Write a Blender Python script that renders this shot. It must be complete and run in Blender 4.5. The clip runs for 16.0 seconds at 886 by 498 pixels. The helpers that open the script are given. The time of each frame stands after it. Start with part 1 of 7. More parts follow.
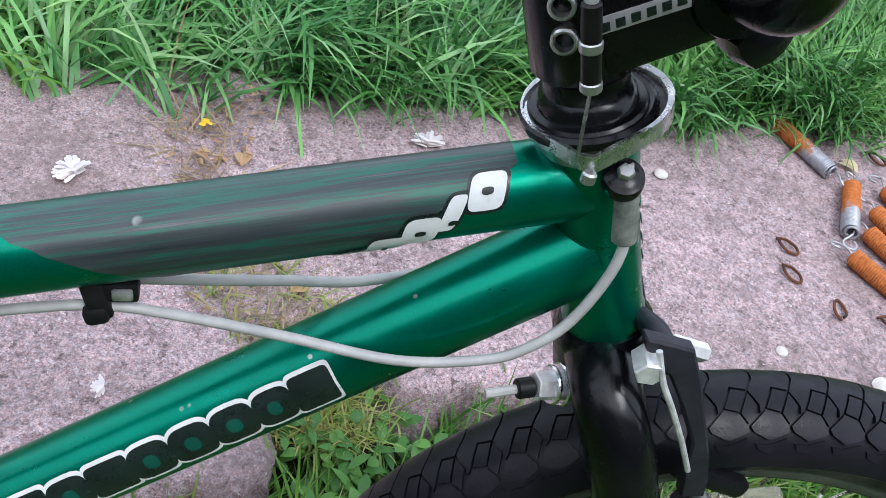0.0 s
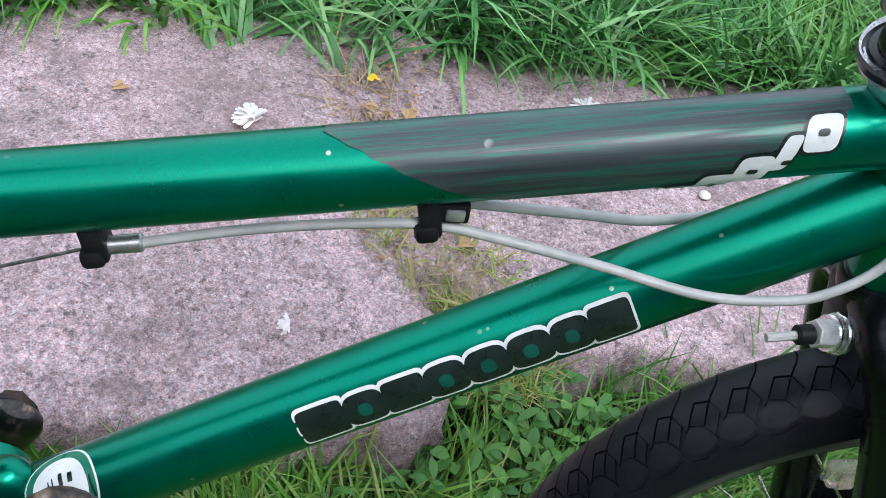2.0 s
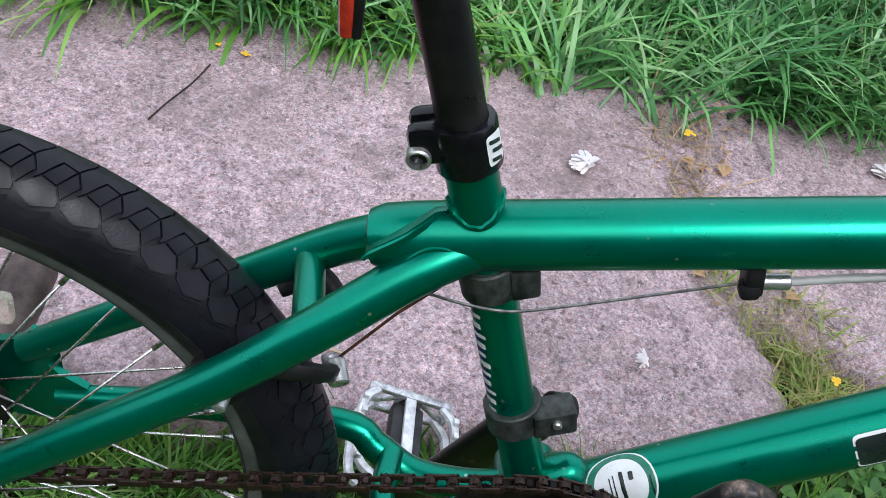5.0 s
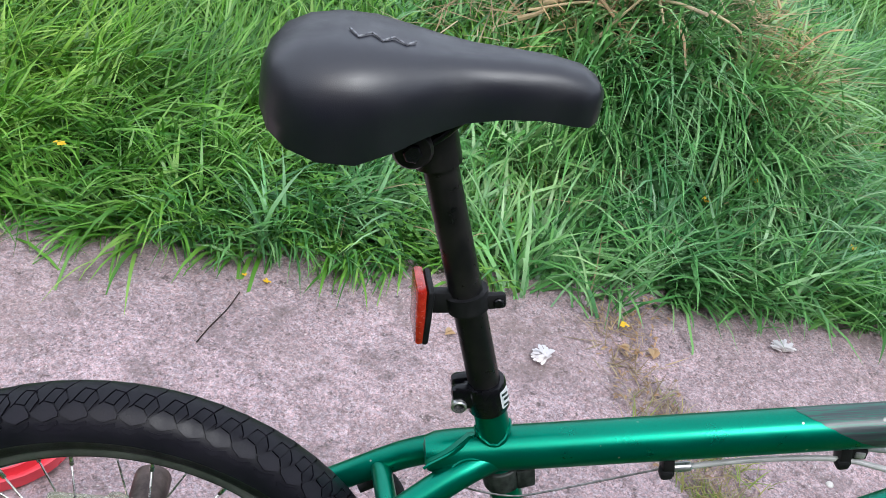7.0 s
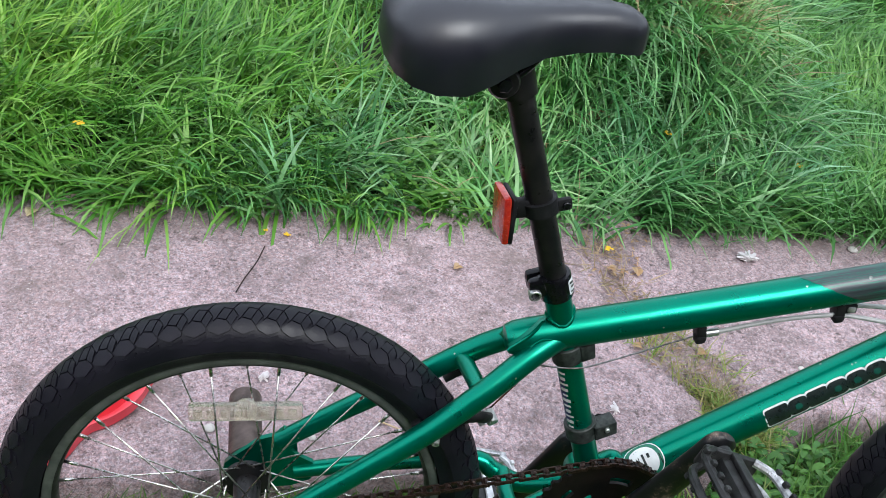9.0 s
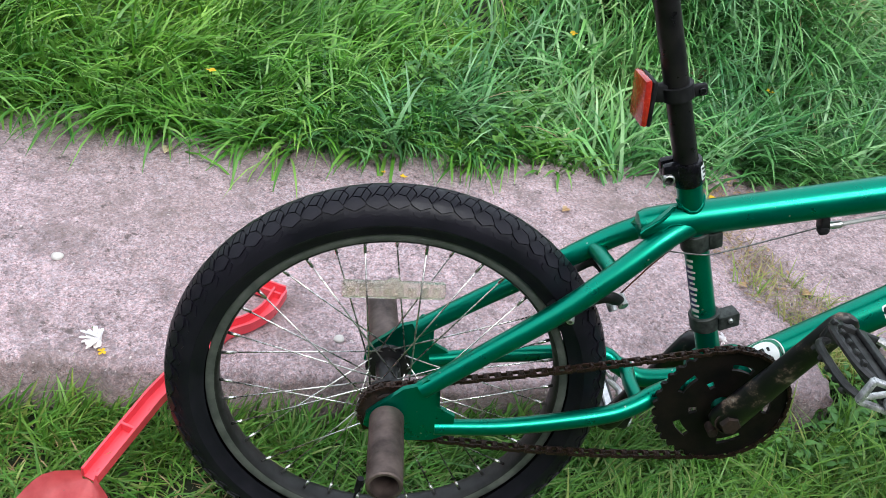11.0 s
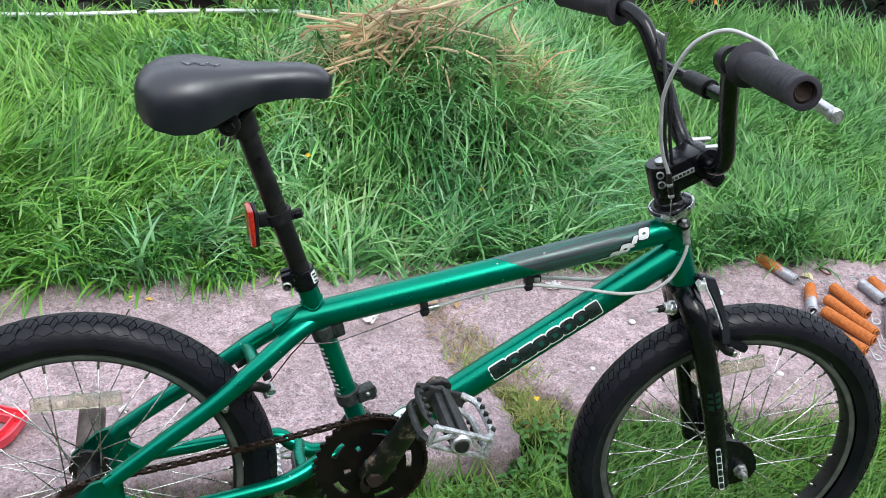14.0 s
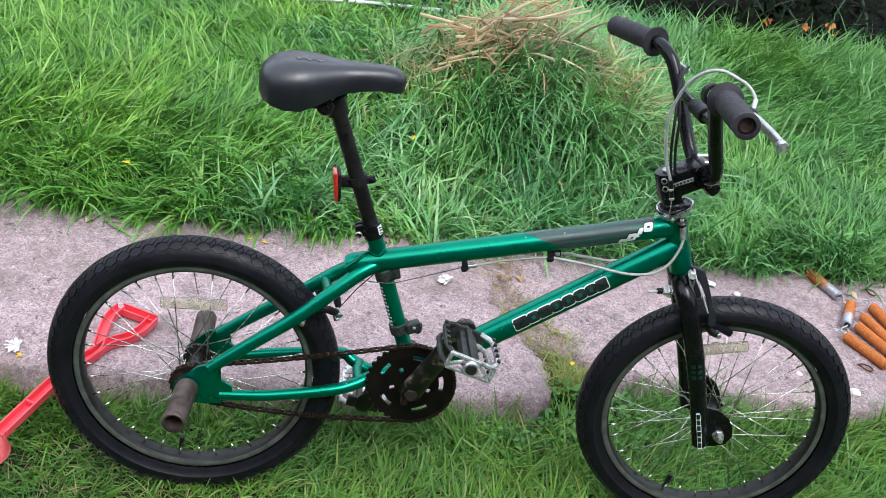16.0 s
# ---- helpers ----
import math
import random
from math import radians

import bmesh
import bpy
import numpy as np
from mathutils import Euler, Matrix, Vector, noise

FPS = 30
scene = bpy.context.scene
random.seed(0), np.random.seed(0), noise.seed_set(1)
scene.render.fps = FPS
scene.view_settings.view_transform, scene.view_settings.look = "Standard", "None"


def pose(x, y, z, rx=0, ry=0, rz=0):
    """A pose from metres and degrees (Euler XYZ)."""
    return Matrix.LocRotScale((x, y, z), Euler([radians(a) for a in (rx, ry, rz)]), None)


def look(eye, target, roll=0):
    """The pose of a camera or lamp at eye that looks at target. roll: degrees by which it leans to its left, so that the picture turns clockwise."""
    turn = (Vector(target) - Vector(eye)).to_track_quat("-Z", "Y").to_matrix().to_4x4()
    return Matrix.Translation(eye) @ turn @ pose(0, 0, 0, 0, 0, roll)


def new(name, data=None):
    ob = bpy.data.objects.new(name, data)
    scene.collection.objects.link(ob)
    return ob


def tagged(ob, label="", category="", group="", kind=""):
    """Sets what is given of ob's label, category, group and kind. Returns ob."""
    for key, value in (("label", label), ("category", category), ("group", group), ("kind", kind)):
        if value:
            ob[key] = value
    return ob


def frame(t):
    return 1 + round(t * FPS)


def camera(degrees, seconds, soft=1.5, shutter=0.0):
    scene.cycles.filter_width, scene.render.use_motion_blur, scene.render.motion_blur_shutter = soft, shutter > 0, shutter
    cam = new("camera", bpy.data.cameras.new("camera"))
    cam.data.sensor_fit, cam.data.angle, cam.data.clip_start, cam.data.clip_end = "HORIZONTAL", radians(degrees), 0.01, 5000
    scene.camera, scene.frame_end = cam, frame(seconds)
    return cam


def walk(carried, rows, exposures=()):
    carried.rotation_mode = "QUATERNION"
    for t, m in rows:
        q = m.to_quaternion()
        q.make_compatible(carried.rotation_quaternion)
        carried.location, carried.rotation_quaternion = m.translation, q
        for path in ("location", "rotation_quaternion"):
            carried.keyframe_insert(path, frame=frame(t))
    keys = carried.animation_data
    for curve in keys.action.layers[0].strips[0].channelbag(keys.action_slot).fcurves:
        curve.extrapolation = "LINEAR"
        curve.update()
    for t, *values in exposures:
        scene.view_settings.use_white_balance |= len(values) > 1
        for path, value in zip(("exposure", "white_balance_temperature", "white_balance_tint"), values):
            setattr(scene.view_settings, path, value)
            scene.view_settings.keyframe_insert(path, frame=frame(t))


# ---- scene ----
cam = camera(47.4, 16.0, soft=0.8)
PATH = [
    (0, (0.61, -0.293, 0.887), (1.147, 1.083, -0.461), 18.6),
    (0.5, (0.588, -0.301, 0.884), (1.078, 1.077, -0.48), 18.3),
    (1, (0.569, -0.31, 0.873), (1.021, 1.04, -0.532), 18.8),
    (1.5, (0.537, -0.309, 0.87), (0.969, 1.049, -0.533), 18.9),
    (2, (0.504, -0.307, 0.859), (0.913, 1.05, -0.552), 18.7),
    (2.5, (0.47, -0.303, 0.849), (0.857, 1.048, -0.575), 18.9),
    (3, (0.436, -0.311, 0.84), (0.803, 1.029, -0.598), 19.5),
    (3.5, (0.384, -0.315, 0.835), (0.713, 1.032, -0.607), 19.3),
    (4, (0.332, -0.324, 0.825), (0.616, 1.022, -0.627), 19.5),
    (4.5, (0.29, -0.335, 0.834), (0.519, 1.044, -0.596), 18.1),
    (5, (0.242, -0.37, 0.864), (0.423, 1.043, -0.539), 16.3),
    (5.2, (0.227, -0.387, 0.889), (0.406, 1.045, -0.496), 15.9),
    (7.3, (0.14, -0.573, 1.112), (0.404, 1.04, -0.04), 13.1),
    (7.5, (0.156, -0.575, 1.112), (0.409, 1.028, -0.058), 11.6),
    (8, (0.167, -0.585, 1.125), (0.369, 1.041, -0.022), 11.4),
    (8.5, (0.121, -0.643, 1.132), (0.303, 0.97, -0.037), 10.0),
    (9, (-0.008, -0.715, 1.141), (0.381, 0.85, -0.042), 12.6),
    (9.5, (-0.064, -0.747, 1.151), (0.347, 0.833, -0.005), 13.6),
    (9.7, (-0.086, -0.752, 1.147), (0.263, 0.833, -0.021), 12.3),
    (11.8, (-0.064, -0.94, 1.044), (0.165, 0.657, -0.139), 9.9),
    (12, (-0.034, -0.961, 1.045), (0.187, 0.642, -0.131), 9.4),
    (12.5, (0.016, -0.977, 1.052), (0.244, 0.646, -0.093), 8.2),
    (13, (0.067, -0.984, 1.069), (0.406, 0.624, -0.071), 7.6),
    (13.5, (0.101, -1.044, 1.152), (0.514, 0.575, 0.052), 7.7),
    (14, (0.15, -1.082, 1.247), (0.632, 0.591, 0.262), 8.2),
    (14.5, (0.2, -1.13, 1.286), (0.737, 0.563, 0.366), 9.0),
    (15, (0.218, -1.215, 1.326), (0.642, 0.472, 0.34), 10.1),
    (15.5, (0.219, -1.314, 1.375), (0.54, 0.381, 0.364), 8.2),
    (16, (0.218, -1.413, 1.412), (0.444, 0.282, 0.374), 10.6),
]
EXPOSURES = [(0, 0.45, 5920, 10), (2, 0.47, 5920, 9), (4, 0.46, 5920, 9), (5, 0.38, 5980, 10), (7.5, 0.42, 6050, 9), (9, 0.42, 6060, 8), (12.5, 0.64, 6150, 7), (16, 0.62, 6060, 7)]
walk(cam, [(t, look(eye, target, roll)) for t, eye, target, roll in PATH], EXPOSURES)

# ---- daylight: a bright overcast sky ----
world = bpy.data.worlds.new("overcast_sky")
scene.world = world
world.use_nodes = True
wn, wl = world.node_tree.nodes, world.node_tree.links
sky = wn.new("ShaderNodeTexSky")
sky.sky_type = "NISHITA"
sky.sun_disc = False
sky.sun_elevation = radians(52)
sky.sun_rotation = radians(200)
sky.air_density, sky.dust_density, sky.ozone_density = 1.0, 4.0, 1.0
cloud = wn.new("ShaderNodeMixRGB")
cloud.inputs[0].default_value = 0.75
cloud.inputs[2].default_value = (9.0, 9.3, 9.9, 1)
wl.new(sky.outputs[0], cloud.inputs[1])
wl.new(cloud.outputs[0], wn["Background"].inputs[0])
wn["Background"].inputs[1].default_value = 0.15
sun = new("sun", bpy.data.lights.new("sun", "SUN"))
sun.data.energy, sun.data.angle, sun.data.color = 1.5, radians(25), (1.0, 0.97, 0.92)
sun.matrix_world = look((1.0, -2.4, 4.2), (0, 0, 0))


# ---- materials ----
def socket(node, value, nt, index):
    if isinstance(value, bpy.types.NodeSocket):
        nt.links.new(value, node.inputs[index])
    else:
        node.inputs[index].default_value = value


class Mat:
    """A node material under construction: a Principled surface with helpers for grain and wear."""

    def __init__(self, name):
        self.m = bpy.data.materials.new(name)
        self.m.use_nodes = True
        self.nt = self.m.node_tree
        self.p = self.nt.nodes["Principled BSDF"]
        self.xyz = self.nt.nodes.new("ShaderNodeTexCoord").outputs["Object"]

    def node(self, kind, **inputs):
        n = self.nt.nodes.new(kind)
        for k, v in inputs.items():
            socket(n, v, self.nt, k.replace("_", " "))
        return n

    def scaled(self, sx, sy, sz, turn=(0, 0, 0)):
        n = self.node("ShaderNodeMapping", Vector=self.xyz)
        n.inputs["Scale"].default_value = (sx, sy, sz)
        n.inputs["Rotation"].default_value = turn
        return n.outputs[0]

    def noise(self, scale, detail=4.0, rough=0.6, vector=None):
        return self.node("ShaderNodeTexNoise", Vector=vector or self.xyz, Scale=scale, Detail=detail, Roughness=rough).outputs[0]

    def cells(self, scale, out="Distance", feature="F1", vector=None):
        n = self.node("ShaderNodeTexVoronoi", Vector=vector or self.xyz, Scale=scale)
        n.feature = feature
        return n.outputs[out]

    def ramp(self, fac, *stops):
        n = self.node("ShaderNodeValToRGB", Fac=fac)
        while len(n.color_ramp.elements) < len(stops):
            n.color_ramp.elements.new(0.5)
        for e, (at, c) in zip(n.color_ramp.elements, stops):
            e.position = at
            e.color = (c, c, c, 1) if isinstance(c, (int, float)) else (*c, 1)
        return n.outputs[0]

    def mix(self, fac, a, b, how="MIX"):
        n = self.nt.nodes.new("ShaderNodeMixRGB")
        n.blend_type = how
        for i, v in enumerate((fac, a, b)):
            if isinstance(v, tuple):
                v = (*v, 1)
            socket(n, v, self.nt, i)
        return n.outputs[0]

    def calc(self, how, a, b=0.0):
        n = self.nt.nodes.new("ShaderNodeMath")
        n.operation = how
        socket(n, a, self.nt, 0)
        socket(n, b, self.nt, 1)
        return n.outputs[0]

    def island(self):
        return self.nt.nodes.new("ShaderNodeNewGeometry").outputs["Random Per Island"]

    def bump(self, height, strength=0.3, distance=0.001):
        n = self.node("ShaderNodeBump", Height=height, Strength=strength, Distance=distance)
        self.nt.links.new(n.outputs[0], self.p.inputs["Normal"])

    def done(self, base, rough=0.5, metal=0.0, coat=0.0, **more):
        base = (*base, 1) if isinstance(base, tuple) else base
        socket(self.p, base, self.nt, "Base Color")
        socket(self.p, rough, self.nt, "Roughness")
        socket(self.p, metal, self.nt, "Metallic")
        self.p.inputs["Coat Weight"].default_value = coat
        self.p.inputs["Coat Roughness"].default_value = 0.12
        for k, v in more.items():
            socket(self.p, v, self.nt, k.replace("_", " "))
        return self.m


def speckled(name, c1, c2, scale, rough=0.5, metal=0.0, coat=0.0, fine=900, bump=0.1, **more):
    """Two tones by a coarse noise, a fine grain in gloss and relief."""
    k = Mat(name)
    base = k.ramp(k.noise(scale), (0.35, c1), (0.65, c2))
    grain = k.noise(fine, 3)
    gloss = k.ramp(k.noise(scale * 2.3), (0.3, max(0.02, rough - 0.1)), (0.7, min(1, rough + 0.12)))
    k.bump(grain, bump, 0.0006)
    return k.done(base, gloss, metal, coat, **more)


def green_paint():
    """Metallic green enamel with chips, scuffs and road film."""
    k = Mat("green_enamel")
    tone = k.ramp(k.noise(6, 3), (0.3, (0.000, 0.180, 0.112)), (0.7, (0.000, 0.225, 0.142)))
    flake = k.ramp(k.cells(2600, "Color"), (0.0, 0.8), (1.0, 1.15))
    tone = k.mix(1.0, tone, flake, "MULTIPLY")
    chip_size = k.cells(75)
    rare = k.ramp(k.noise(21, 2), (0.51, 0.0), (0.55, 1.0))
    chips = k.calc("MULTIPLY", k.ramp(chip_size, (0.07, 1.0), (0.10, 0.0)), rare)
    tone = k.mix(chips, tone, (0.42, 0.47, 0.42))
    film = k.ramp(k.noise(14, 6, 0.7), (0.60, 0.0), (0.78, 0.22))
    tone = k.mix(film, tone, (0.10, 0.16, 0.13))
    gloss = k.ramp(k.noise(40, 5), (0.35, 0.27), (0.75, 0.40))
    k.bump(k.noise(300, 3), 0.05, 0.0004)
    return k.done(tone, gloss, 0.85, 0.16)


def worn_film():
    """Smoky grey film on the top tube, scratched along its length down to green."""
    k = Mat("worn_grey_film")
    laid = k.scaled(1, 1, 1, (0, radians(14.8), 0))
    stretch = k.node("ShaderNodeMapping", Vector=laid)
    stretch.inputs["Scale"].default_value = (7, 260, 260)
    along = stretch.outputs[0]
    streak = k.noise(1.0, 5, 0.65, along)
    patch = k.noise(16, 4)
    tone = k.ramp(streak, (0.30, (0.016, 0.026, 0.028)), (0.47, (0.038, 0.052, 0.056)), (0.54, (0.005, 0.120, 0.080)), (0.60, (0.036, 0.046, 0.050)), (0.74, (0.12, 0.13, 0.145)))
    tone = k.mix(k.ramp(patch, (0.48, 0.0), (0.7, 0.5)), tone, (0.045, 0.048, 0.056))
    spots = k.ramp(k.cells(60), (0.10, 1.0), (0.16, 0.0))
    spots = k.calc("MULTIPLY", spots, k.ramp(k.noise(25, 2), (0.56, 0.0), (0.62, 1.0)))
    tone = k.mix(spots, tone, (0.35, 0.35, 0.33))
    k.bump(streak, 0.12, 0.0005)
    return k.done(tone, k.ramp(patch, (0.3, 0.28), (0.7, 0.5)), 0.25, 0.3)


def concrete():
    """Weathered concrete with its gravel laid bare."""
    k = Mat("weathered_concrete")
    bent = k.mix(0.004, k.xyz, k.node("ShaderNodeTexNoise", Vector=k.xyz, Scale=420.0, Detail=2.0).outputs["Color"], "ADD")
    grit = k.node("ShaderNodeRGBToBW", Color=k.cells(270, "Color", vector=bent)).outputs[0]
    soft = k.noise(240, 5, 0.75)
    both = k.calc("ADD", k.calc("MULTIPLY", grit, 0.26), k.calc("MULTIPLY", soft, 0.74))
    stone = k.ramp(both, (0.28, (0.110, 0.090, 0.094)), (0.42, (0.270, 0.226, 0.236)), (0.55, (0.390, 0.332, 0.348)), (0.78, (0.56, 0.50, 0.51)))
    fine = k.noise(520, 4, 0.7)
    stone = k.mix(0.85, stone, k.ramp(fine, (0.3, 0.36), (0.7, 1.62)), "MULTIPLY")
    stone = k.mix(0.8, stone, k.ramp(k.noise(210, 3), (0.36, (1.14, 0.98, 0.94)), (0.64, (0.90, 1.0, 1.04))), "MULTIPLY")
    stain = k.noise(3.2, 6, 0.62)
    stone = k.mix(1.0, stone, k.ramp(stain, (0.30, (0.80, 0.78, 0.76)), (0.62, (1.12, 1.08, 1.08))), "MULTIPLY")
    blotch = k.ramp(k.noise(8.5, 7, 0.72), (0.51, 0.0), (0.64, 0.58))
    stone = k.mix(blotch, stone, (0.150, 0.125, 0.122))
    stone = k.mix(0.5, stone, k.ramp(k.noise(31, 4, 0.6), (0.35, 0.70), (0.65, 1.24)), "MULTIPLY")
    stone = k.mix(0.6, stone, k.ramp(k.noise(82, 5, 0.68), (0.36, 0.62), (0.52, 1.05), (0.66, 1.28)), "MULTIPLY")
    earth = k.ramp(k.noise(3.1, 6, 0.7, k.scaled(1, 1.6, 1)), (0.50, 0.0), (0.66, 0.42))
    stone = k.mix(earth, stone, (0.200, 0.160, 0.142))
    pits = k.calc("MAXIMUM", k.ramp(k.noise(44, 6, 0.72), (0.60, 0.0), (0.66, 0.80)), k.ramp(k.noise(135, 4, 0.65), (0.63, 0.0), (0.69, 0.70)))
    stone = k.mix(pits, stone, (0.075, 0.065, 0.06))
    lichen = k.calc("MAXIMUM", k.ramp(k.noise(26, 6, 0.75), (0.69, 0.0), (0.73, 0.75)), k.ramp(k.noise(170, 3, 0.6, k.scaled(1, 1, 1, (0.4, 0.2, 1.1))), (0.66, 0.0), (0.71, 0.75)))
    stone = k.mix(lichen, stone, (0.62, 0.60, 0.56))
    stone = k.mix(1.0, stone, (1.038, 0.980, 0.997), "MULTIPLY")
    height = k.mix(0.5, k.mix(0.5, both, fine), pits, "SUBTRACT")
    k.bump(height, 0.55, 0.003)
    return k.done(stone, 0.9, Specular_IOR_Level=0.25)


def blade_mat(name, *tones, rough=0.42, sheer=0.20, gloss=0.35):
    """Grass and leaves: a tone for each blade, and light that passes through."""
    k = Mat(name)
    n = len(tones)
    tone = k.ramp(k.island(), *[(i / max(1, n - 1), c) for i, c in enumerate(tones)])
    tone = k.mix(0.75, tone, k.ramp(k.noise(2.3, 3), (0.32, (0.66, 0.78, 1.02)), (0.68, (1.36, 1.14, 0.88))), "MULTIPLY")
    tone = k.mix(0.6, tone, k.ramp(k.noise(11, 2), (0.35, 0.72), (0.65, 1.28)), "MULTIPLY")
    k.done(tone, rough, Specular_IOR_Level=gloss)
    veil = k.node("ShaderNodeBsdfTranslucent", Color=tone).outputs[0]
    both = k.nt.nodes.new("ShaderNodeMixShader")
    both.inputs[0].default_value = sheer
    k.nt.links.new(k.p.outputs[0], both.inputs[1])
    k.nt.links.new(veil, both.inputs[2])
    k.nt.links.new(both.outputs[0], k.nt.nodes["Material Output"].inputs[0])
    return k.m


def spring_mat(name, shift):
    """Zinc-plated coils, rust-orange over the part that has lost its plating."""
    k = Mat(name)
    x = k.node("ShaderNodeSeparateXYZ", Vector=k.xyz).outputs[0]
    line = k.calc("ADD", k.calc("MULTIPLY", x, -7.0), k.calc("MULTIPLY", k.noise(70, 4), 0.55))
    line = k.calc("ADD", line, shift)
    rust = k.ramp(line, (0.42, 0.0), (0.52, 1.0))
    orange = k.ramp(k.noise(160, 4), (0.3, (0.30, 0.080, 0.016)), (0.7, (0.56, 0.180, 0.038)))
    zinc = k.ramp(k.noise(120, 4), (0.3, (0.30, 0.30, 0.33)), (0.7, (0.48, 0.48, 0.52)))
    k.bump(k.noise(500, 3), 0.2, 0.0005)
    return k.done(k.mix(rust, zinc, orange), k.mix(rust, (0.42, 0.42, 0.42), (0.85, 0.85, 0.85)), k.mix(rust, (0.55, 0.55, 0.55), (0.0, 0.0, 0.0)))


def rubbed_black():
    """Black paint rubbed through to brown rust and bare steel."""
    k = Mat("rubbed_black_paint")
    wear = k.noise(34, 6, 0.68)
    tone = k.ramp(wear, (0.53, (0.004, 0.004, 0.005)), (0.58, (0.030, 0.022, 0.018)), (0.63, (0.17, 0.125, 0.095)), (0.72, (0.42, 0.38, 0.34)))
    k.bump(wear, 0.25, 0.0008)
    return k.done(tone, k.ramp(wear, (0.5, 0.34), (0.62, 0.55)), k.ramp(wear, (0.58, 0.0), (0.68, 0.5)))


M_GREEN = green_paint()
M_FILM = worn_film()
M_CONCRETE = concrete()
M_BLACK = speckled("black_gloss_paint", (0.002, 0.002, 0.003), (0.005, 0.005, 0.007), 30, 0.22, 0.0, 0.0, bump=0.04, Specular_IOR_Level=0.30)
M_BLACK_WORN = speckled("worn_black_paint", (0.003, 0.003, 0.004), (0.012, 0.011, 0.011), 45, 0.34, 0.0, bump=0.15, Specular_IOR_Level=0.30)
M_PLASTIC = speckled("black_plastic", (0.005, 0.005, 0.006), (0.013, 0.013, 0.014), 60, 0.5, bump=0.1, Specular_IOR_Level=0.22)
M_RUBBER = speckled("tyre_rubber", (0.005, 0.005, 0.008), (0.011, 0.010, 0.015), 26, 0.40, fine=500, bump=0.25, Specular_IOR_Level=0.20)
M_GRIP = speckled("grip_rubber", (0.024, 0.022, 0.028), (0.036, 0.033, 0.040), 80, 0.6, bump=0.25, Specular_IOR_Level=0.22)
M_VINYL = speckled("saddle_vinyl", (0.004, 0.004, 0.009), (0.007, 0.007, 0.014), 12, 0.38, fine=1500, bump=0.18, Specular_IOR_Level=0.75)
M_RIM_DARK = speckled("dark_rim_channel", (0.008, 0.008, 0.008), (0.022, 0.022, 0.022), 40, 0.45, 0.3, bump=0.1)
M_RIM = speckled("dull_grey_rim", (0.065, 0.072, 0.066), (0.125, 0.132, 0.122), 40, 0.5, 0.3, bump=0.1)
M_STEEL = speckled("dull_steel", (0.42, 0.42, 0.42), (0.60, 0.60, 0.60), 90, 0.34, 0.9, bump=0.1)
M_CHROME = speckled("chrome", (0.82, 0.82, 0.84), (0.92, 0.92, 0.94), 60, 0.26, 1.0, bump=0.05)
M_SPOKE = speckled("galvanised_wire", (0.40, 0.37, 0.35), (0.80, 0.79, 0.77), 40, 0.26, 1.0, bump=0.05)
M_RUST = speckled("rusty_steel", (0.012, 0.008, 0.006), (0.044, 0.022, 0.014), 70, 0.72, 0.2, bump=0.35)
M_CHAIN = speckled("rusty_oiled_chain", (0.009, 0.006, 0.005), (0.050, 0.026, 0.018), 240, 0.42, 0.55, bump=0.3)
M_RING = speckled("oily_black_steel", (0.004, 0.004, 0.004), (0.011, 0.008, 0.007), 55, 0.45, 0.2, bump=0.25, Specular_IOR_Level=0.16)
M_PEG = speckled("worn_peg_steel", (0.042, 0.029, 0.026), (0.140, 0.104, 0.092), 34, 0.5, 0.55, bump=0.25)
M_WHITE_CABLE = speckled("white_cable_sheath", (0.36, 0.36, 0.36), (0.48, 0.48, 0.47), 50, 0.36, bump=0.05)
M_ALLOY = speckled("worn_cast_alloy", (0.26, 0.26, 0.27), (0.76, 0.76, 0.77), 110, 0.34, 0.7, bump=0.2)
M_BRIGHT_ALLOY = speckled("bright_cast_alloy", (0.55, 0.55, 0.56), (0.86, 0.86, 0.87), 110, 0.42, 0.45, bump=0.15)
M_BRAKE = speckled("blue_black_cast_alloy", (0.010, 0.010, 0.015), (0.026, 0.026, 0.036), 40, 0.52, 0.0, bump=0.15, Specular_IOR_Level=0.3)
M_PEDAL_DARK = speckled("grimy_cast_alloy", (0.007, 0.007, 0.007), (0.035, 0.035, 0.035), 60, 0.45, 0.2, bump=0.2)
M_DECAL_W = speckled("white_decal", (0.66, 0.68, 0.68), (0.76, 0.78, 0.78), 60, 0.35, bump=0.03)
M_DECAL_K = speckled("black_decal", (0.006, 0.012, 0.011), (0.012, 0.022, 0.020), 60, 0.3, bump=0.03)
M_DECAL_G = speckled("green_decal", (0.010, 0.14, 0.085), (0.016, 0.17, 0.10), 60, 0.35, bump=0.03)
M_DECAL_DG = speckled("dark_green_decal", (0.003, 0.060, 0.042), (0.005, 0.080, 0.055), 60, 0.4, bump=0.03)
M_LEG_PRINT = speckled("faint_green_print", (0.003, 0.018, 0.014), (0.004, 0.028, 0.021), 60, 0.4, bump=0.03)
M_DECAL_B = speckled("blue_decal", (0.01, 0.02, 0.10), (0.02, 0.03, 0.15), 60, 0.4, bump=0.03)
M_SILVER_PRINT = speckled("silver_print", (0.30, 0.30, 0.31), (0.38, 0.38, 0.39), 60, 0.4, bump=0.03)
M_FAINT_PRINT = speckled("faint_print", (0.06, 0.06, 0.07), (0.30, 0.30, 0.32), 260, 0.4, bump=0.03)
M_RED_LENS = speckled("red_reflector", (0.30, 0.012, 0.008), (0.46, 0.028, 0.013), 140, 0.2, bump=0.05, coat=0.6)
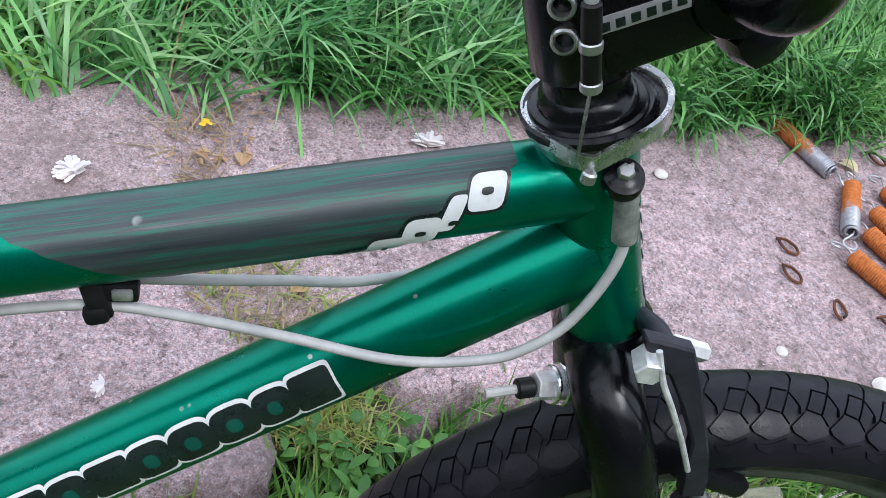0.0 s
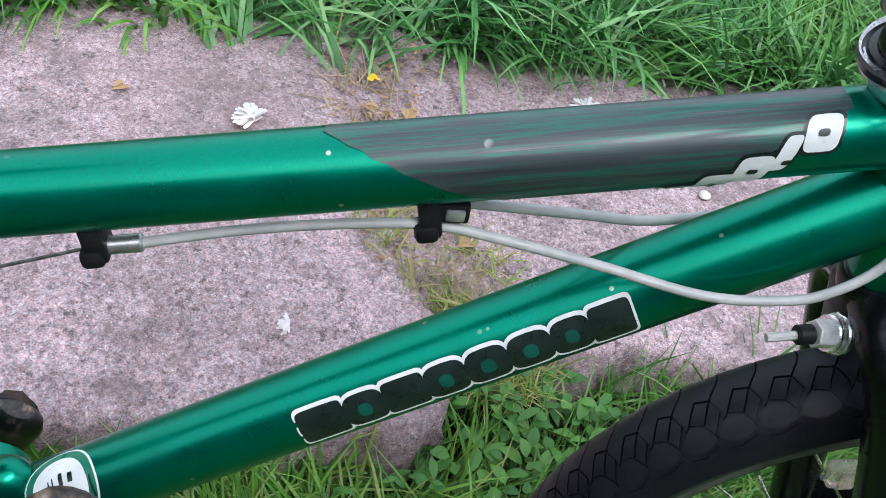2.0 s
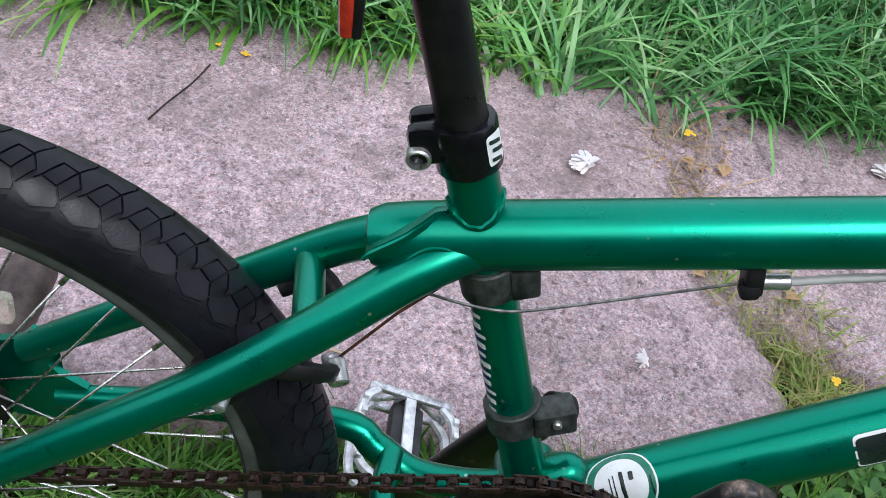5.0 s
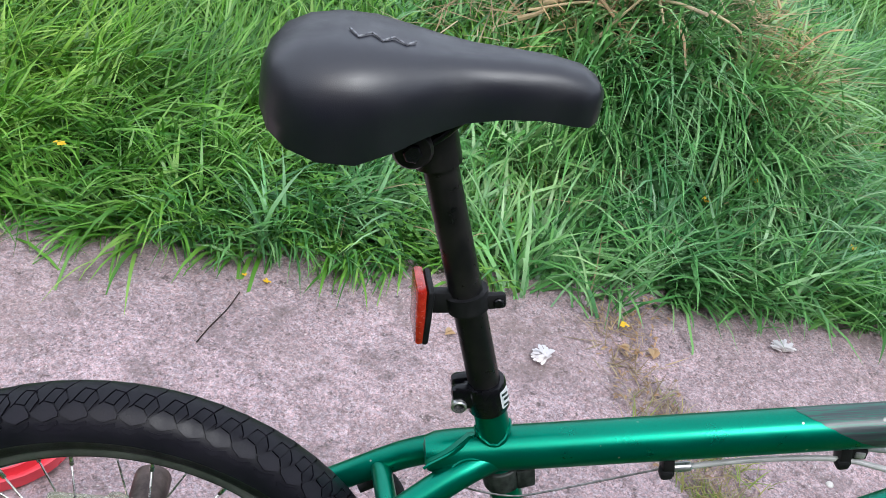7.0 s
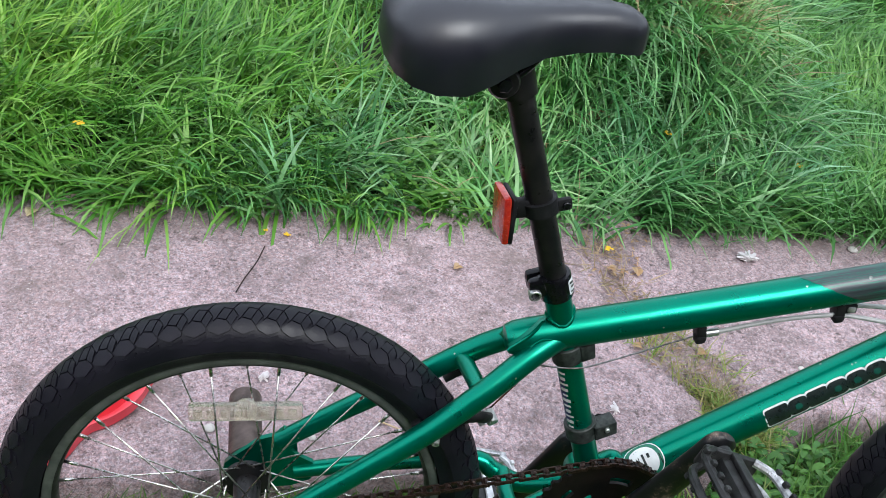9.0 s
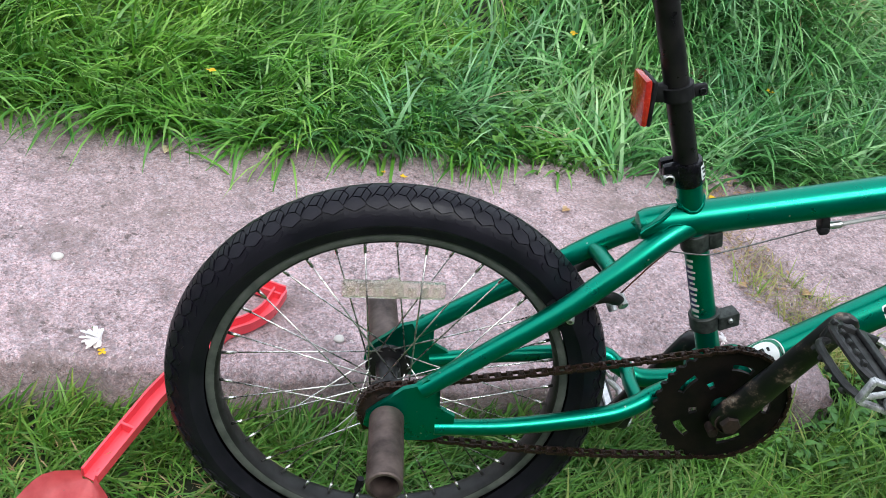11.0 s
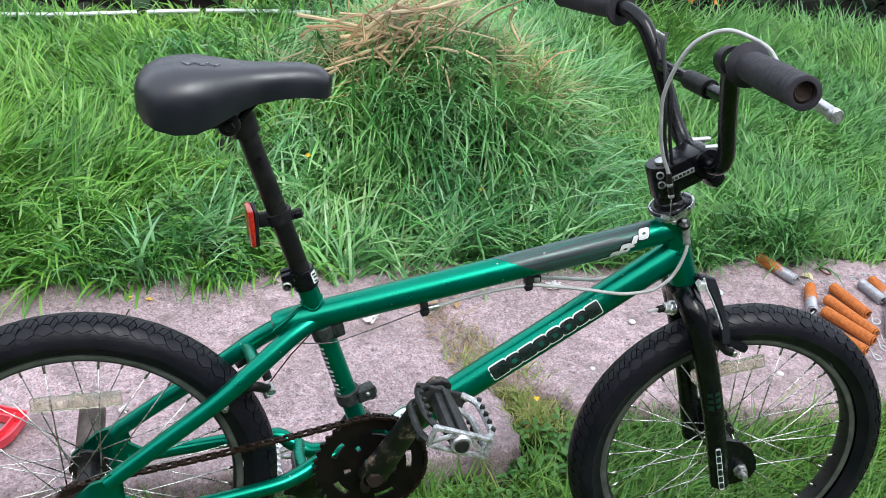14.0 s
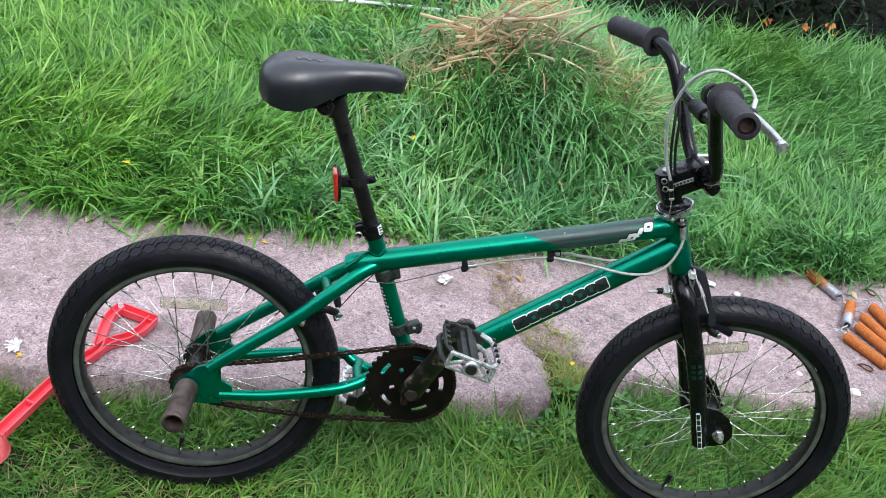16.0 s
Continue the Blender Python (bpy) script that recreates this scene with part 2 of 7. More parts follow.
M_CABLE_WIRE = speckled("dull_cable_wire", (0.10, 0.10, 0.10), (0.24, 0.24, 0.24), 200, 0.4, 0.7, bump=0.1)
M_FERRULE = speckled("grimy_ferrule", (0.10, 0.12, 0.105), (0.24, 0.25, 0.225), 160, 0.5, 0.2, bump=0.2)
M_GRIME = speckled("grimy_grey_band", (0.006, 0.009, 0.008), (0.042, 0.048, 0.044), 110, 0.46, 0.0, bump=0.3, Specular_IOR_Level=0.3)
M_CLEAR_LENS = speckled("clear_reflector", (0.80, 0.74, 0.64), (0.94, 0.90, 0.84), 120, 0.16, bump=0.25, coat=0.3, Transmission_Weight=0.80, IOR=1.2)
M_SPADE = speckled("red_plastic", (0.66, 0.035, 0.055), (0.80, 0.070, 0.095), 9, 0.34, bump=0.1, coat=0.2)
M_SPADE_DIRT = speckled("dusty_red_plastic", (0.64, 0.095, 0.10), (0.80, 0.18, 0.19), 22, 0.5, bump=0.15)
M_CRANK = rubbed_black()
# soil tones lowered to near black, to paint the shaded gaps between blades
M_SHADED_SOIL = speckled("shaded_soil_and_thatch", (0.007, 0.012, 0.004), (0.022, 0.032, 0.009), 26, 0.95, fine=220, bump=0.7)
M_BED = speckled("flower_bed_soil", (0.003, 0.0025, 0.002), (0.008, 0.006, 0.005), 18, 0.95, fine=200, bump=0.7, Specular_IOR_Level=0.1)
M_SPRINGS = [spring_mat("rusted_coil", 1.2), spring_mat("half_rusted_coil", 0.26), spring_mat("zinc_coil", -1.0)]
M_WIRE = speckled("bright_wire", (0.42, 0.42, 0.44), (0.58, 0.58, 0.60), 80, 0.35, 0.8, bump=0.1)
M_DARKWIRE = speckled("rusty_wire", (0.030, 0.018, 0.014), (0.16, 0.055, 0.022), 70, 0.7, 0.3, bump=0.3)
M_GRASS = blade_mat("lawn_grass", (0.028, 0.118, 0.014), (0.100, 0.292, 0.028), (0.165, 0.378, 0.046), (0.048, 0.185, 0.024), (0.260, 0.470, 0.105), (0.124, 0.335, 0.034), rough=0.36, gloss=0.42)
M_GRASS_MOUND = blade_mat("blue_green_grass", (0.036, 0.152, 0.040), (0.112, 0.328, 0.082), (0.190, 0.440, 0.130), (0.058, 0.210, 0.058), (0.320, 0.540, 0.250), (0.140, 0.368, 0.092), rough=0.36, gloss=0.52)
M_GRASS_FINE = blade_mat("fine_grass", (0.046, 0.160, 0.028), (0.110, 0.298, 0.056), (0.176, 0.395, 0.092), (0.068, 0.215, 0.042), (0.232, 0.440, 0.130), rough=0.36, gloss=0.42)
M_GRASS_DEEP = blade_mat("coarse_grass", (0.030, 0.125, 0.030), (0.075, 0.240, 0.054), (0.130, 0.330, 0.088), (0.050, 0.175, 0.040), (0.235, 0.440, 0.175), rough=0.36, gloss=0.5)
M_GRASS_NEAR = blade_mat("trodden_grass", (0.046, 0.155, 0.020), (0.094, 0.240, 0.032), (0.155, 0.320, 0.050), (0.068, 0.195, 0.030), (0.26, 0.33, 0.095))
M_PALE_STALK = blade_mat("pale_dead_stalks", (0.52, 0.43, 0.29), (0.44, 0.35, 0.22), rough=0.7, sheer=0.0)
M_STRAW = blade_mat("dry_grass", (0.30, 0.22, 0.115), (0.42, 0.33, 0.19), (0.20, 0.14, 0.07), (0.52, 0.44, 0.29), sheer=0.2)
M_YELLOWING = blade_mat("yellowing_grass", (0.36, 0.38, 0.095), (0.24, 0.36, 0.065), (0.48, 0.38, 0.155), (0.16, 0.30, 0.050), sheer=0.25)
M_WEED = blade_mat("weed_leaves", (0.045, 0.150, 0.024), (0.075, 0.215, 0.034), (0.120, 0.275, 0.050), (0.055, 0.170, 0.032))
M_STALK = blade_mat("dead_stalks", (0.36, 0.245, 0.145), (0.48, 0.35, 0.22), (0.24, 0.16, 0.10), (0.42, 0.29, 0.175), rough=0.7, sheer=0.0)
# near-black tones: the shade among the leaves is put into their colour
M_SHADED_HEDGE = blade_mat("shaded_hedge_leaves", (0.002, 0.006, 0.002), (0.004, 0.010, 0.003), (0.009, 0.019, 0.007), (0.004, 0.004, 0.003), sheer=0.05, rough=0.6, gloss=0.06)
M_SHRUB = blade_mat("shrub_leaves", (0.012, 0.038, 0.016), (0.024, 0.060, 0.026), (0.040, 0.085, 0.040), sheer=0.2, gloss=0.2)
M_PINK = blade_mat("faded_pink_petals", (0.55, 0.20, 0.20), (0.62, 0.27, 0.26), (0.50, 0.24, 0.17), sheer=0.2)
M_TAN = blade_mat("withered_petals", (0.42, 0.27, 0.16), (0.34, 0.20, 0.12), sheer=0.2)
M_ORANGE = blade_mat("orange_petals", (0.80, 0.17, 0.03), (0.85, 0.26, 0.05), sheer=0.2)
M_WHITE_PETAL = blade_mat("white_petals", (0.76, 0.73, 0.72), (0.82, 0.80, 0.79), sheer=0.2)
M_YELLOW_PETAL = blade_mat("yellow_petals", (0.80, 0.50, 0.02), (0.85, 0.60, 0.05), sheer=0.2)
M_DEAD_LEAF = blade_mat("dead_leaf", (0.40, 0.25, 0.12), (0.50, 0.35, 0.19), sheer=0.15)
M_LITTER = blade_mat("leaf_litter", (0.30, 0.17, 0.08), (0.42, 0.28, 0.15), (0.18, 0.11, 0.06), (0.50, 0.38, 0.22), rough=0.7, sheer=0.1)
M_PALE_LEAF = blade_mat("pale_dry_leaf", (0.60, 0.52, 0.30), (0.66, 0.58, 0.36), sheer=0.15)
M_PEBBLE = speckled("pale_stone", (0.48, 0.45, 0.42), (0.64, 0.62, 0.58), 60, 0.8, bump=0.3)
# for the added walls out of view that hold back low sky light
M_UNSEEN_WALL = speckled("unseen_wall_render", (0.10, 0.095, 0.085), (0.17, 0.16, 0.145), 3.5, 0.9, fine=120, bump=0.4)
M_EDGING = speckled("white_edging_strip", (0.55, 0.57, 0.57), (0.70, 0.72, 0.72), 12, 0.5, bump=0.1)


# ---- mesh helpers ----
def V(*a):
    return Vector(a)


def finish(name, bm, material, parent=None, label="", m=None, sharp=40):
    """One mesh object out of a bmesh, under a thing or a part, smooth but for its sharp edges."""
    me = bpy.data.meshes.new(name)
    if m is not None:
        bm.transform(m)
    bmesh.ops.recalc_face_normals(bm, faces=bm.faces)
    bm.to_mesh(me)
    bm.free()
    me.polygons.foreach_set("use_smooth", [True] * len(me.polygons))
    me.set_sharp_from_angle(angle=radians(sharp))
    me.materials.append(material)
    return place(name, me, parent, label)


def place(name, me, parent=None, label="", m=None):
    ob = new(name, me)
    if parent is not None:
        ob.parent = parent
    if m is not None:
        ob.matrix_basis = m
    if label:
        ob["label"] = label
    return ob


part = finish


def thing(name, label, category, group="", kind="", at=(0, 0, 0)):
    ob = new(name)
    ob.empty_display_size = 0.05
    ob.location = at
    return tagged(ob, label, category, group, kind)


def rounded(pts, steps=6):
    """Points along a smooth line through the given ones."""
    pts = [Vector(p) for p in pts]
    ext = [2 * pts[0] - pts[1], *pts, 2 * pts[-1] - pts[-2]]
    out = []
    for i in range(1, len(ext) - 2):
        a, b, c, d = ext[i - 1:i + 3]
        for s in range(steps):
            t = s / steps
            out.append(0.5 * (2 * b + (c - a) * t + (2 * a - 5 * b + 4 * c - d) * t * t + (3 * b - a - 3 * c + d) * t ** 3))
    out.append(pts[-1])
    return out


def sweep(bm, pts, radius, sides=14, flat=1.0, cap=True, inner=0.0):
    """A tube along the points. radius: a number or one per point; flat squeezes it along its second axis."""
    pts = [Vector(p) for p in pts]
    n = len(pts)
    if isinstance(radius, (int, float)):
        radius = [radius] * n
    elif len(radius) != n:
        radius = [float(np.interp(i / (n - 1), np.linspace(0, 1, len(radius)), radius)) for i in range(n)]
    t0 = (pts[1] - pts[0]).normalized()
    side = t0.cross(V(0, 1, 0))
    if side.length < 0.2:
        side = t0.cross(V(0, 0, 1))
    side.normalize()
    rings = []
    for i, p in enumerate(pts):
        t = (pts[min(i + 1, n - 1)] - pts[max(i - 1, 0)]).normalized()
        side = (side - t * side.dot(t)).normalized()
        other = t.cross(side)
        rings.append([bm.verts.new(p + radius[i] * (side * math.cos(a) + other * math.sin(a) * flat)) for a in [2 * math.pi * k / sides for k in range(sides)]])
    for a, b in zip(rings, rings[1:]):
        for k in range(sides):
            bm.faces.new((a[k], a[(k + 1) % sides], b[(k + 1) % sides], b[k]))
    if cap:
        bm.faces.new(rings[0][::-1])
        bm.faces.new(rings[-1])
    return rings


def tube(pts, radius, sides=14, flat=1.0, cap=True):
    bm = bmesh.new()
    sweep(bm, pts, radius, sides, flat, cap)
    return bm


def lathe(bm, profile, seg=32, m=Matrix(), close=False):
    """Turns (radius, height) pairs about z, then moves them by m."""
    rings = []
    for r, h in profile:
        if r < 1e-6:
            rings.append([bm.verts.new(m @ V(0, 0, h))] * seg)
        else:
            rings.append([bm.verts.new(m @ V(r * math.cos(2 * math.pi * k / seg), r * math.sin(2 * math.pi * k / seg), h)) for k in range(seg)])
    pairs = list(zip(rings, rings[1:]))
    if close:
        pairs.append((rings[-1], rings[0]))
    for a, b in pairs:
        for k in range(seg):
            f = []
            for v in (a[k], a[(k + 1) % seg], b[(k + 1) % seg], b[k]):
                if v not in f:
                    f.append(v)
            if len(f) > 2:
                bm.faces.new(f)


def along(p, q):
    """The pose at p whose z axis points to q."""
    p, q = Vector(p), Vector(q)
    return Matrix.Translation(p) @ (q - p).to_track_quat("Z", "Y").to_matrix().to_4x4()


def rod(p, q, r, seg=20, bevel=0.0008, hole=0.0):
    """A turned rod from p to q with eased edges, bored open at q where a hole is given."""
    bm = bmesh.new()
    L = (Vector(q) - Vector(p)).length
    prof = [(0, 0), (r - bevel, 0), (r, bevel), (r, L - bevel), (r - bevel, L)]
    prof += [(hole, L), (hole, L * 0.25), (0, L * 0.25)] if hole else [(0, L)]
    lathe(bm, prof, seg, along(p, q))
    return bm


def block(bm, centre, size, bevel=0.001, turn=(0, 0, 0), taper=1.0):
    """A box with eased edges; taper narrows its top."""
    new_verts = bmesh.ops.create_cube(bm, size=1)["verts"]
    for v in new_verts:
        k = taper if v.co.z > 0 else 1.0
        v.co = V(v.co.x * size[0] * k, v.co.y * size[1] * k, v.co.z * size[2])
    edges = list({e for v in new_verts for e in v.link_edges})
    geom = bmesh.ops.bevel(bm, geom=edges, offset=bevel, segments=2, affect="EDGES", profile=0.5)
    vs = {v for f in geom["faces"] for v in f.verts} | {v for v in new_verts if v.is_valid}
    m = pose(*centre, *turn)
    for v in vs:
        v.co = m @ v.co


def boxed(centre, size, bevel=0.001, turn=(0, 0, 0), taper=1.0):
    bm = bmesh.new()
    block(bm, centre, size, bevel, turn, taper)
    return bm


def plate(outline, y0, y1, holes=()):
    """A flat plate cut to an outline of (x, z), between two depths."""
    bm = bmesh.new()
    a = [bm.verts.new((x, y0, z)) for x, z in outline]
    b = [bm.verts.new((x, y1, z)) for x, z in outline]
    bm.faces.new(a)
    bm.faces.new(b[::-1])
    for i in range(len(a)):
        j = (i + 1) % len(a)
        bm.faces.new((a[i], b[i], b[j], a[j]))
    bmesh.ops.triangulate(bm, faces=[f for f in bm.faces if len(f.verts) > 4])
    return bm


def from_arrays(name, verts, faces, material, parent=None, kind=""):
    me = bpy.data.meshes.new(name)
    me.from_pydata(verts, [], faces)
    me.materials.append(material)
    me.polygons.foreach_set("use_smooth", [True] * len(me.polygons))
    return place(name, me, parent)


# ---- the lie of the land ----
MOUND = (0.77, 1.52)


def ground_z(x, y):
    """Height of the soil: the trodden lawn in front, the rising long grass behind the path."""
    x, y = np.asarray(x, float), np.asarray(y, float)
    back = np.clip((y - 0.62) / 0.30, 0, 1)
    back = back * back * (3 - 2 * back)
    z = -0.012 + back * (0.075 + 0.075 * np.clip(y - 0.75, 0, 3))
    z += 0.006 * np.sin(5.1 * x + 1.3) * np.sin(4.3 * y) * (1 - np.exp(-(y * y) / 0.02))
    for wheel_x, rise in ((0.0155, 0.026), (0.947, 0.036)):
        z += rise * np.exp(-((x - wheel_x) / 0.17) ** 2 - ((y + 0.051) / 0.09) ** 2)
    z += 0.24 * np.exp(-((x - MOUND[0]) / 0.36) ** 2 - ((y - MOUND[1]) / 0.30) ** 2)
    return z


def build_ground():
    xs = np.concatenate([[-400, -60, -15, -6], np.linspace(-3, 5, 130), [8, 18, 60, 400]])
    ys = np.concatenate([[-400, -60, -15, -6], np.linspace(-3, 5, 130), [8, 18, 60, 400]])
    X, Y = np.meshgrid(xs, ys)
    Z = ground_z(X, Y)
    nx = len(xs)
    faces = [(j * nx + i, j * nx + i + 1, (j + 1) * nx + i + 1, (j + 1) * nx + i) for j in range(len(ys) - 1) for i in range(nx - 1)]
    ob = from_arrays("ground", np.stack([X, Y, Z], -1).reshape(-1, 3).tolist(), faces, M_SHADED_SOIL)
    return tagged(ob, "soil and thatch under the lawn, coloured dark for the shade between blades", "ground", kind="structure")


NEAR_A = ([-2.997, -0.442, -0.104, 0.313, 0.721, 0.78], [0.15, 0.157, 0.156, 0.176, 0.21, 0.214])
FAR_A = ([-2.997, -0.512, 0.084, 0.681], [0.794, 0.813, 0.823, 0.832])
SEAM_A = ([0.0, 0.2, 0.4, 0.7, 1.0], [0.723, 0.726, 0.681, 0.636, 0.606])
NEAR_B = ([0.581, 0.82, 0.939, 1.436, 1.556, 2.172, 3.961], [0.345, 0.336, 0.321, 0.29, 0.321, 0.307, 0.312])
FAR_B = ([0.581, 1.377, 3.961], [0.909, 0.947, 0.947])
SEAM_B = ([0.0, 0.2, 0.4, 0.7, 1.0], [0.842, 0.742, 0.684, 0.643, 0.622])


def slab_z(x, y):
    """Top of the concrete, which dips a little towards the right-hand end."""
    return 0.080 - 0.016 * np.clip((np.asarray(x, float) - 1.0) / 1.0, 0, 1.5) + 0.0 * np.asarray(y, float)


def build_slab(name, label, near, far, left, right, nx, ny, seed):
    """A worn concrete slab with crumbled edges between a near and a far line."""
    rng = np.random.default_rng(seed)
    v = np.linspace(0, 1, ny)
    verts, top = [], {}
    wob = rng.normal(0, 0.004, (4, max(nx, ny)))
    for j, vj in enumerate(v):
        xl, xr = np.interp(vj, *left), np.interp(vj, *right)
        for i, ui in enumerate(np.linspace(0, 1, nx)):
            x = xl + (xr - xl) * ui
            y = np.interp(x, *near) * (1 - vj) + np.interp(x, *far) * vj
            rim = min(i, nx - 1 - i, j, ny - 1 - j)
            z = float(slab_z(x, y)) + 0.0035 * noise.noise((x * 7, y * 7, seed)) + 0.0022 * noise.noise((x * 23, y * 23, 3 + seed))
            if rim == 0:
                z -= 0.010 + 0.006 * abs(noise.noise((x * 30, y * 30, 9)))
                x += wob[0, j] if i in (0, nx - 1) else 0
                y += wob[1, i] + 0.008 * noise.noise((x * 11, 2.0, seed)) if j in (0, ny - 1) else 0
            elif rim == 1:
                z -= 0.0015
            top[i, j] = len(verts)
            verts.append((x, y, z))
    faces = [(top[i, j], top[i + 1, j], top[i + 1, j + 1], top[i, j + 1]) for j in range(ny - 1) for i in range(nx - 1)]
    loop = [(i, 0) for i in range(nx)] + [(nx - 1, j) for j in range(1, ny)] + [(i, ny - 1) for i in range(nx - 2, -1, -1)] + [(0, j) for j in range(ny - 2, 0, -1)]
    low = []
    for i, j in loop:
        x, y, z = verts[top[i, j]]
        low.append(len(verts))
        verts.append((x, y, -0.03))
    for k in range(len(loop)):
        n = (k + 1) % len(loop)
        faces.append((top[loop[k]], low[k], low[n], top[loop[n]]))
    ob = from_arrays(name, verts, faces, M_CONCRETE)
    return tagged(ob, label, "pavement", kind="structure")


build_ground()
build_slab("pavement", "weathered concrete path slab with bare gravel and crumbled edge", NEAR_A, FAR_A, ([0, 1], [-3.0, -3.0]), SEAM_A, 260, 60, 5)
build_slab("pavement", "weathered concrete path slab under the heap of springs", NEAR_B, FAR_B, SEAM_B, ([0, 1], [4.0, 4.0]), 240, 56, 11)


build_slab("pavement", "weathered concrete path slab going on beyond the lawn", ([-10, -3], [0.15, 0.15]), ([-10, -3], [0.80, 0.794]), ([0, 1], [-9.0, -9.0]), ([0, 1], [-3.02, -3.02]), 90, 14, 17)
build_slab("pavement", "weathered concrete path slab going on beyond the lawn", ([4, 11], [0.312, 0.312]), ([4, 11], [0.947, 0.947]), ([0, 1], [4.02, 4.02]), ([0, 1], [10.0, 10.0]), 90, 14, 19)


def joint_fill():
    """Dirt and crumbs that fill the joint between the slabs nearly to their tops."""
    rng = np.random.default_rng(15)
    verts, faces = [], []
    rows, cols = 60, 9
    for j in range(rows):
        y = 0.36 + 0.56 * j / (rows - 1)
        xa = np.interp((y - 0.185) / 0.64, *SEAM_A) - 0.020
        xb = np.interp((y - 0.335) / 0.585, *SEAM_B) + 0.020
        low = max(0.0, 0.42 - y) / 0.06
        for i in range(cols):
            x = xa + (xb - xa) * i / (cols - 1)
            sink = 0.003 * math.sin(math.pi * i / (cols - 1)) + 0.045 * low
            verts.append((x, y, 0.0803 - sink - (0.010 if i in (0, cols - 1) else 0) + 0.004 * noise.noise((x * 60, y * 60, 2)) + rng.normal(0, 0.0006)))
    for j in range(rows - 1):
        for i in range(cols - 1):
            faces.append((j * cols + i, j * cols + i + 1, (j + 1) * cols + i + 1, (j + 1) * cols + i))
    ob = from_arrays("joint_fill", verts, faces, M_CONCRETE)
    return tagged(ob, "cracked mortar and crumbs in the joint between the slabs", "dirt", kind="stuff")


joint_fill()


# ---- grass ----
def grass(name, label, roots, length, width, azimuth, tilt, curl, material, segs=4, seed=1, kind="stuff", category="grass"):
    """Blades as bent, tapering strips; every argument has one value a blade."""
    rng = np.random.default_rng(seed)
    n = len(roots)
    d = np.stack([np.cos(azimuth), np.sin(azimuth), np.zeros(n)], 1)
    twist = azimuth + np.pi / 2 + rng.normal(0, 0.5, n)
    s = np.stack([np.cos(twist), np.sin(twist), rng.normal(0, 0.25, n)], 1)
    p = roots.astype(float).copy()
    rows = []
    shape = np.array([0.75, 1.0, 0.9, 0.62, 0.0]) if segs == 4 else np.array([0.8, 1.0, 0.7, 0.0])
    for k in range(segs + 1):
        w = (width * 0.5 * shape[k])[:, None]
        rows.append(p - s * w)
        if k < segs:
            rows.append(p + s * w)
        a = tilt + curl * (k + 0.5) / segs
        p = p + (d * np.sin(a)[:, None] + np.array([0, 0, 1]) * np.cos(a)[:, None]) * (length / segs)[:, None]
    verts = np.stack(rows, 1).reshape(-1, 3)
    per = 2 * segs + 1
    base = (np.arange(n) * per)[:, None]
    quads = np.concatenate([base + np.array([2 * k, 2 * k + 1, 2 * k + 3, 2 * k + 2]) for k in range(segs - 1)], 1).reshape(-1, 4)
    tris = (base + np.array([2 * segs - 2, 2 * segs - 1, 2 * segs])).reshape(-1, 3)
    me = bpy.data.meshes.new(name)
    me.vertices.add(len(verts))
    me.vertices.foreach_set("co", verts.astype(np.float32).ravel())
    me.loops.add(quads.size + tris.size)
    me.loops.foreach_set("vertex_index", np.concatenate([quads.ravel(), tris.ravel()]).astype(np.int32))
    me.polygons.add(len(quads) + len(tris))
    starts = np.concatenate([np.arange(len(quads)) * 4, quads.size + np.arange(len(tris)) * 3])
    me.polygons.foreach_set("loop_start", starts.astype(np.int32))
    me.update(calc_edges=True)
    me.polygons.foreach_set("use_smooth", np.ones(len(me.polygons), bool))
    me.materials.append(material)
    ob = place(name, me)
    return tagged(ob, label, category, kind=kind)


def waves(x, y, k, seed):
    """A smooth random field between about -1 and 1."""
    rng = np.random.default_rng(seed)
    out = np.zeros_like(x)
    for _ in range(6):
        a, b, c = rng.normal(0, k, 2).tolist() + [rng.uniform(0, 6.28)]
        out += np.sin(a * x + b * y + c)
    return out / 2.6


def tufts(box, per_m2, each, spread, seed, keep=None):
    """Roots and leaning directions of blades that grow in tufts."""
    rng = np.random.default_rng(seed)
    x0, x1, y0, y1 = box
    n = int((x1 - x0) * (y1 - y0) * per_m2)
    cx, cy = rng.uniform(x0, x1, n), rng.uniform(y0, y1, n)
    if keep is not None:
        ok = keep(cx, cy)
        cx, cy = cx[ok], cy[ok]
    n = len(cx)
    i = np.repeat(np.arange(n), each)
    x, y = cx[i] + rng.normal(0, spread, len(i)), cy[i] + rng.normal(0, spread, len(i))
    flow = 1.9 * waves(cx, cy, 3.0, seed + 7) + rng.normal(0, 1.1, n)
    az = flow[i] + rng.normal(0, 0.42, len(i))
    lean = np.clip(rng.beta(1.6, 1.6, n)[i] + rng.normal(0, 0.16, len(i)), 0, 1.2)
    size = (1 + 0.30 * waves(cx, cy, 2.6, seed + 3) + rng.normal(0, 0.12, n))[i]
    return x, y, az, lean, np.clip(size, 0.45, 1.8), rng


def off_slab(x, y):
    a = (x < np.interp(np.clip((y - 0.185) / 0.64, 0, 1), *SEAM_A)) & (y > np.interp(x, *NEAR_A) - 0.005) & (y < np.interp(x, *FAR_A))
    b = (x > np.interp(np.clip((y - 0.335) / 0.585, 0, 1), *SEAM_B)) & (y > np.interp(x, *NEAR_B) - 0.005) & (y < np.interp(x, *FAR_B))
    return ~(a | b)


def bed_line(x):
    """Where the lawn ends at the flower bed."""
    return 2.23 + 0.15 * np.minimum(np.asarray(x, float), 1.0)


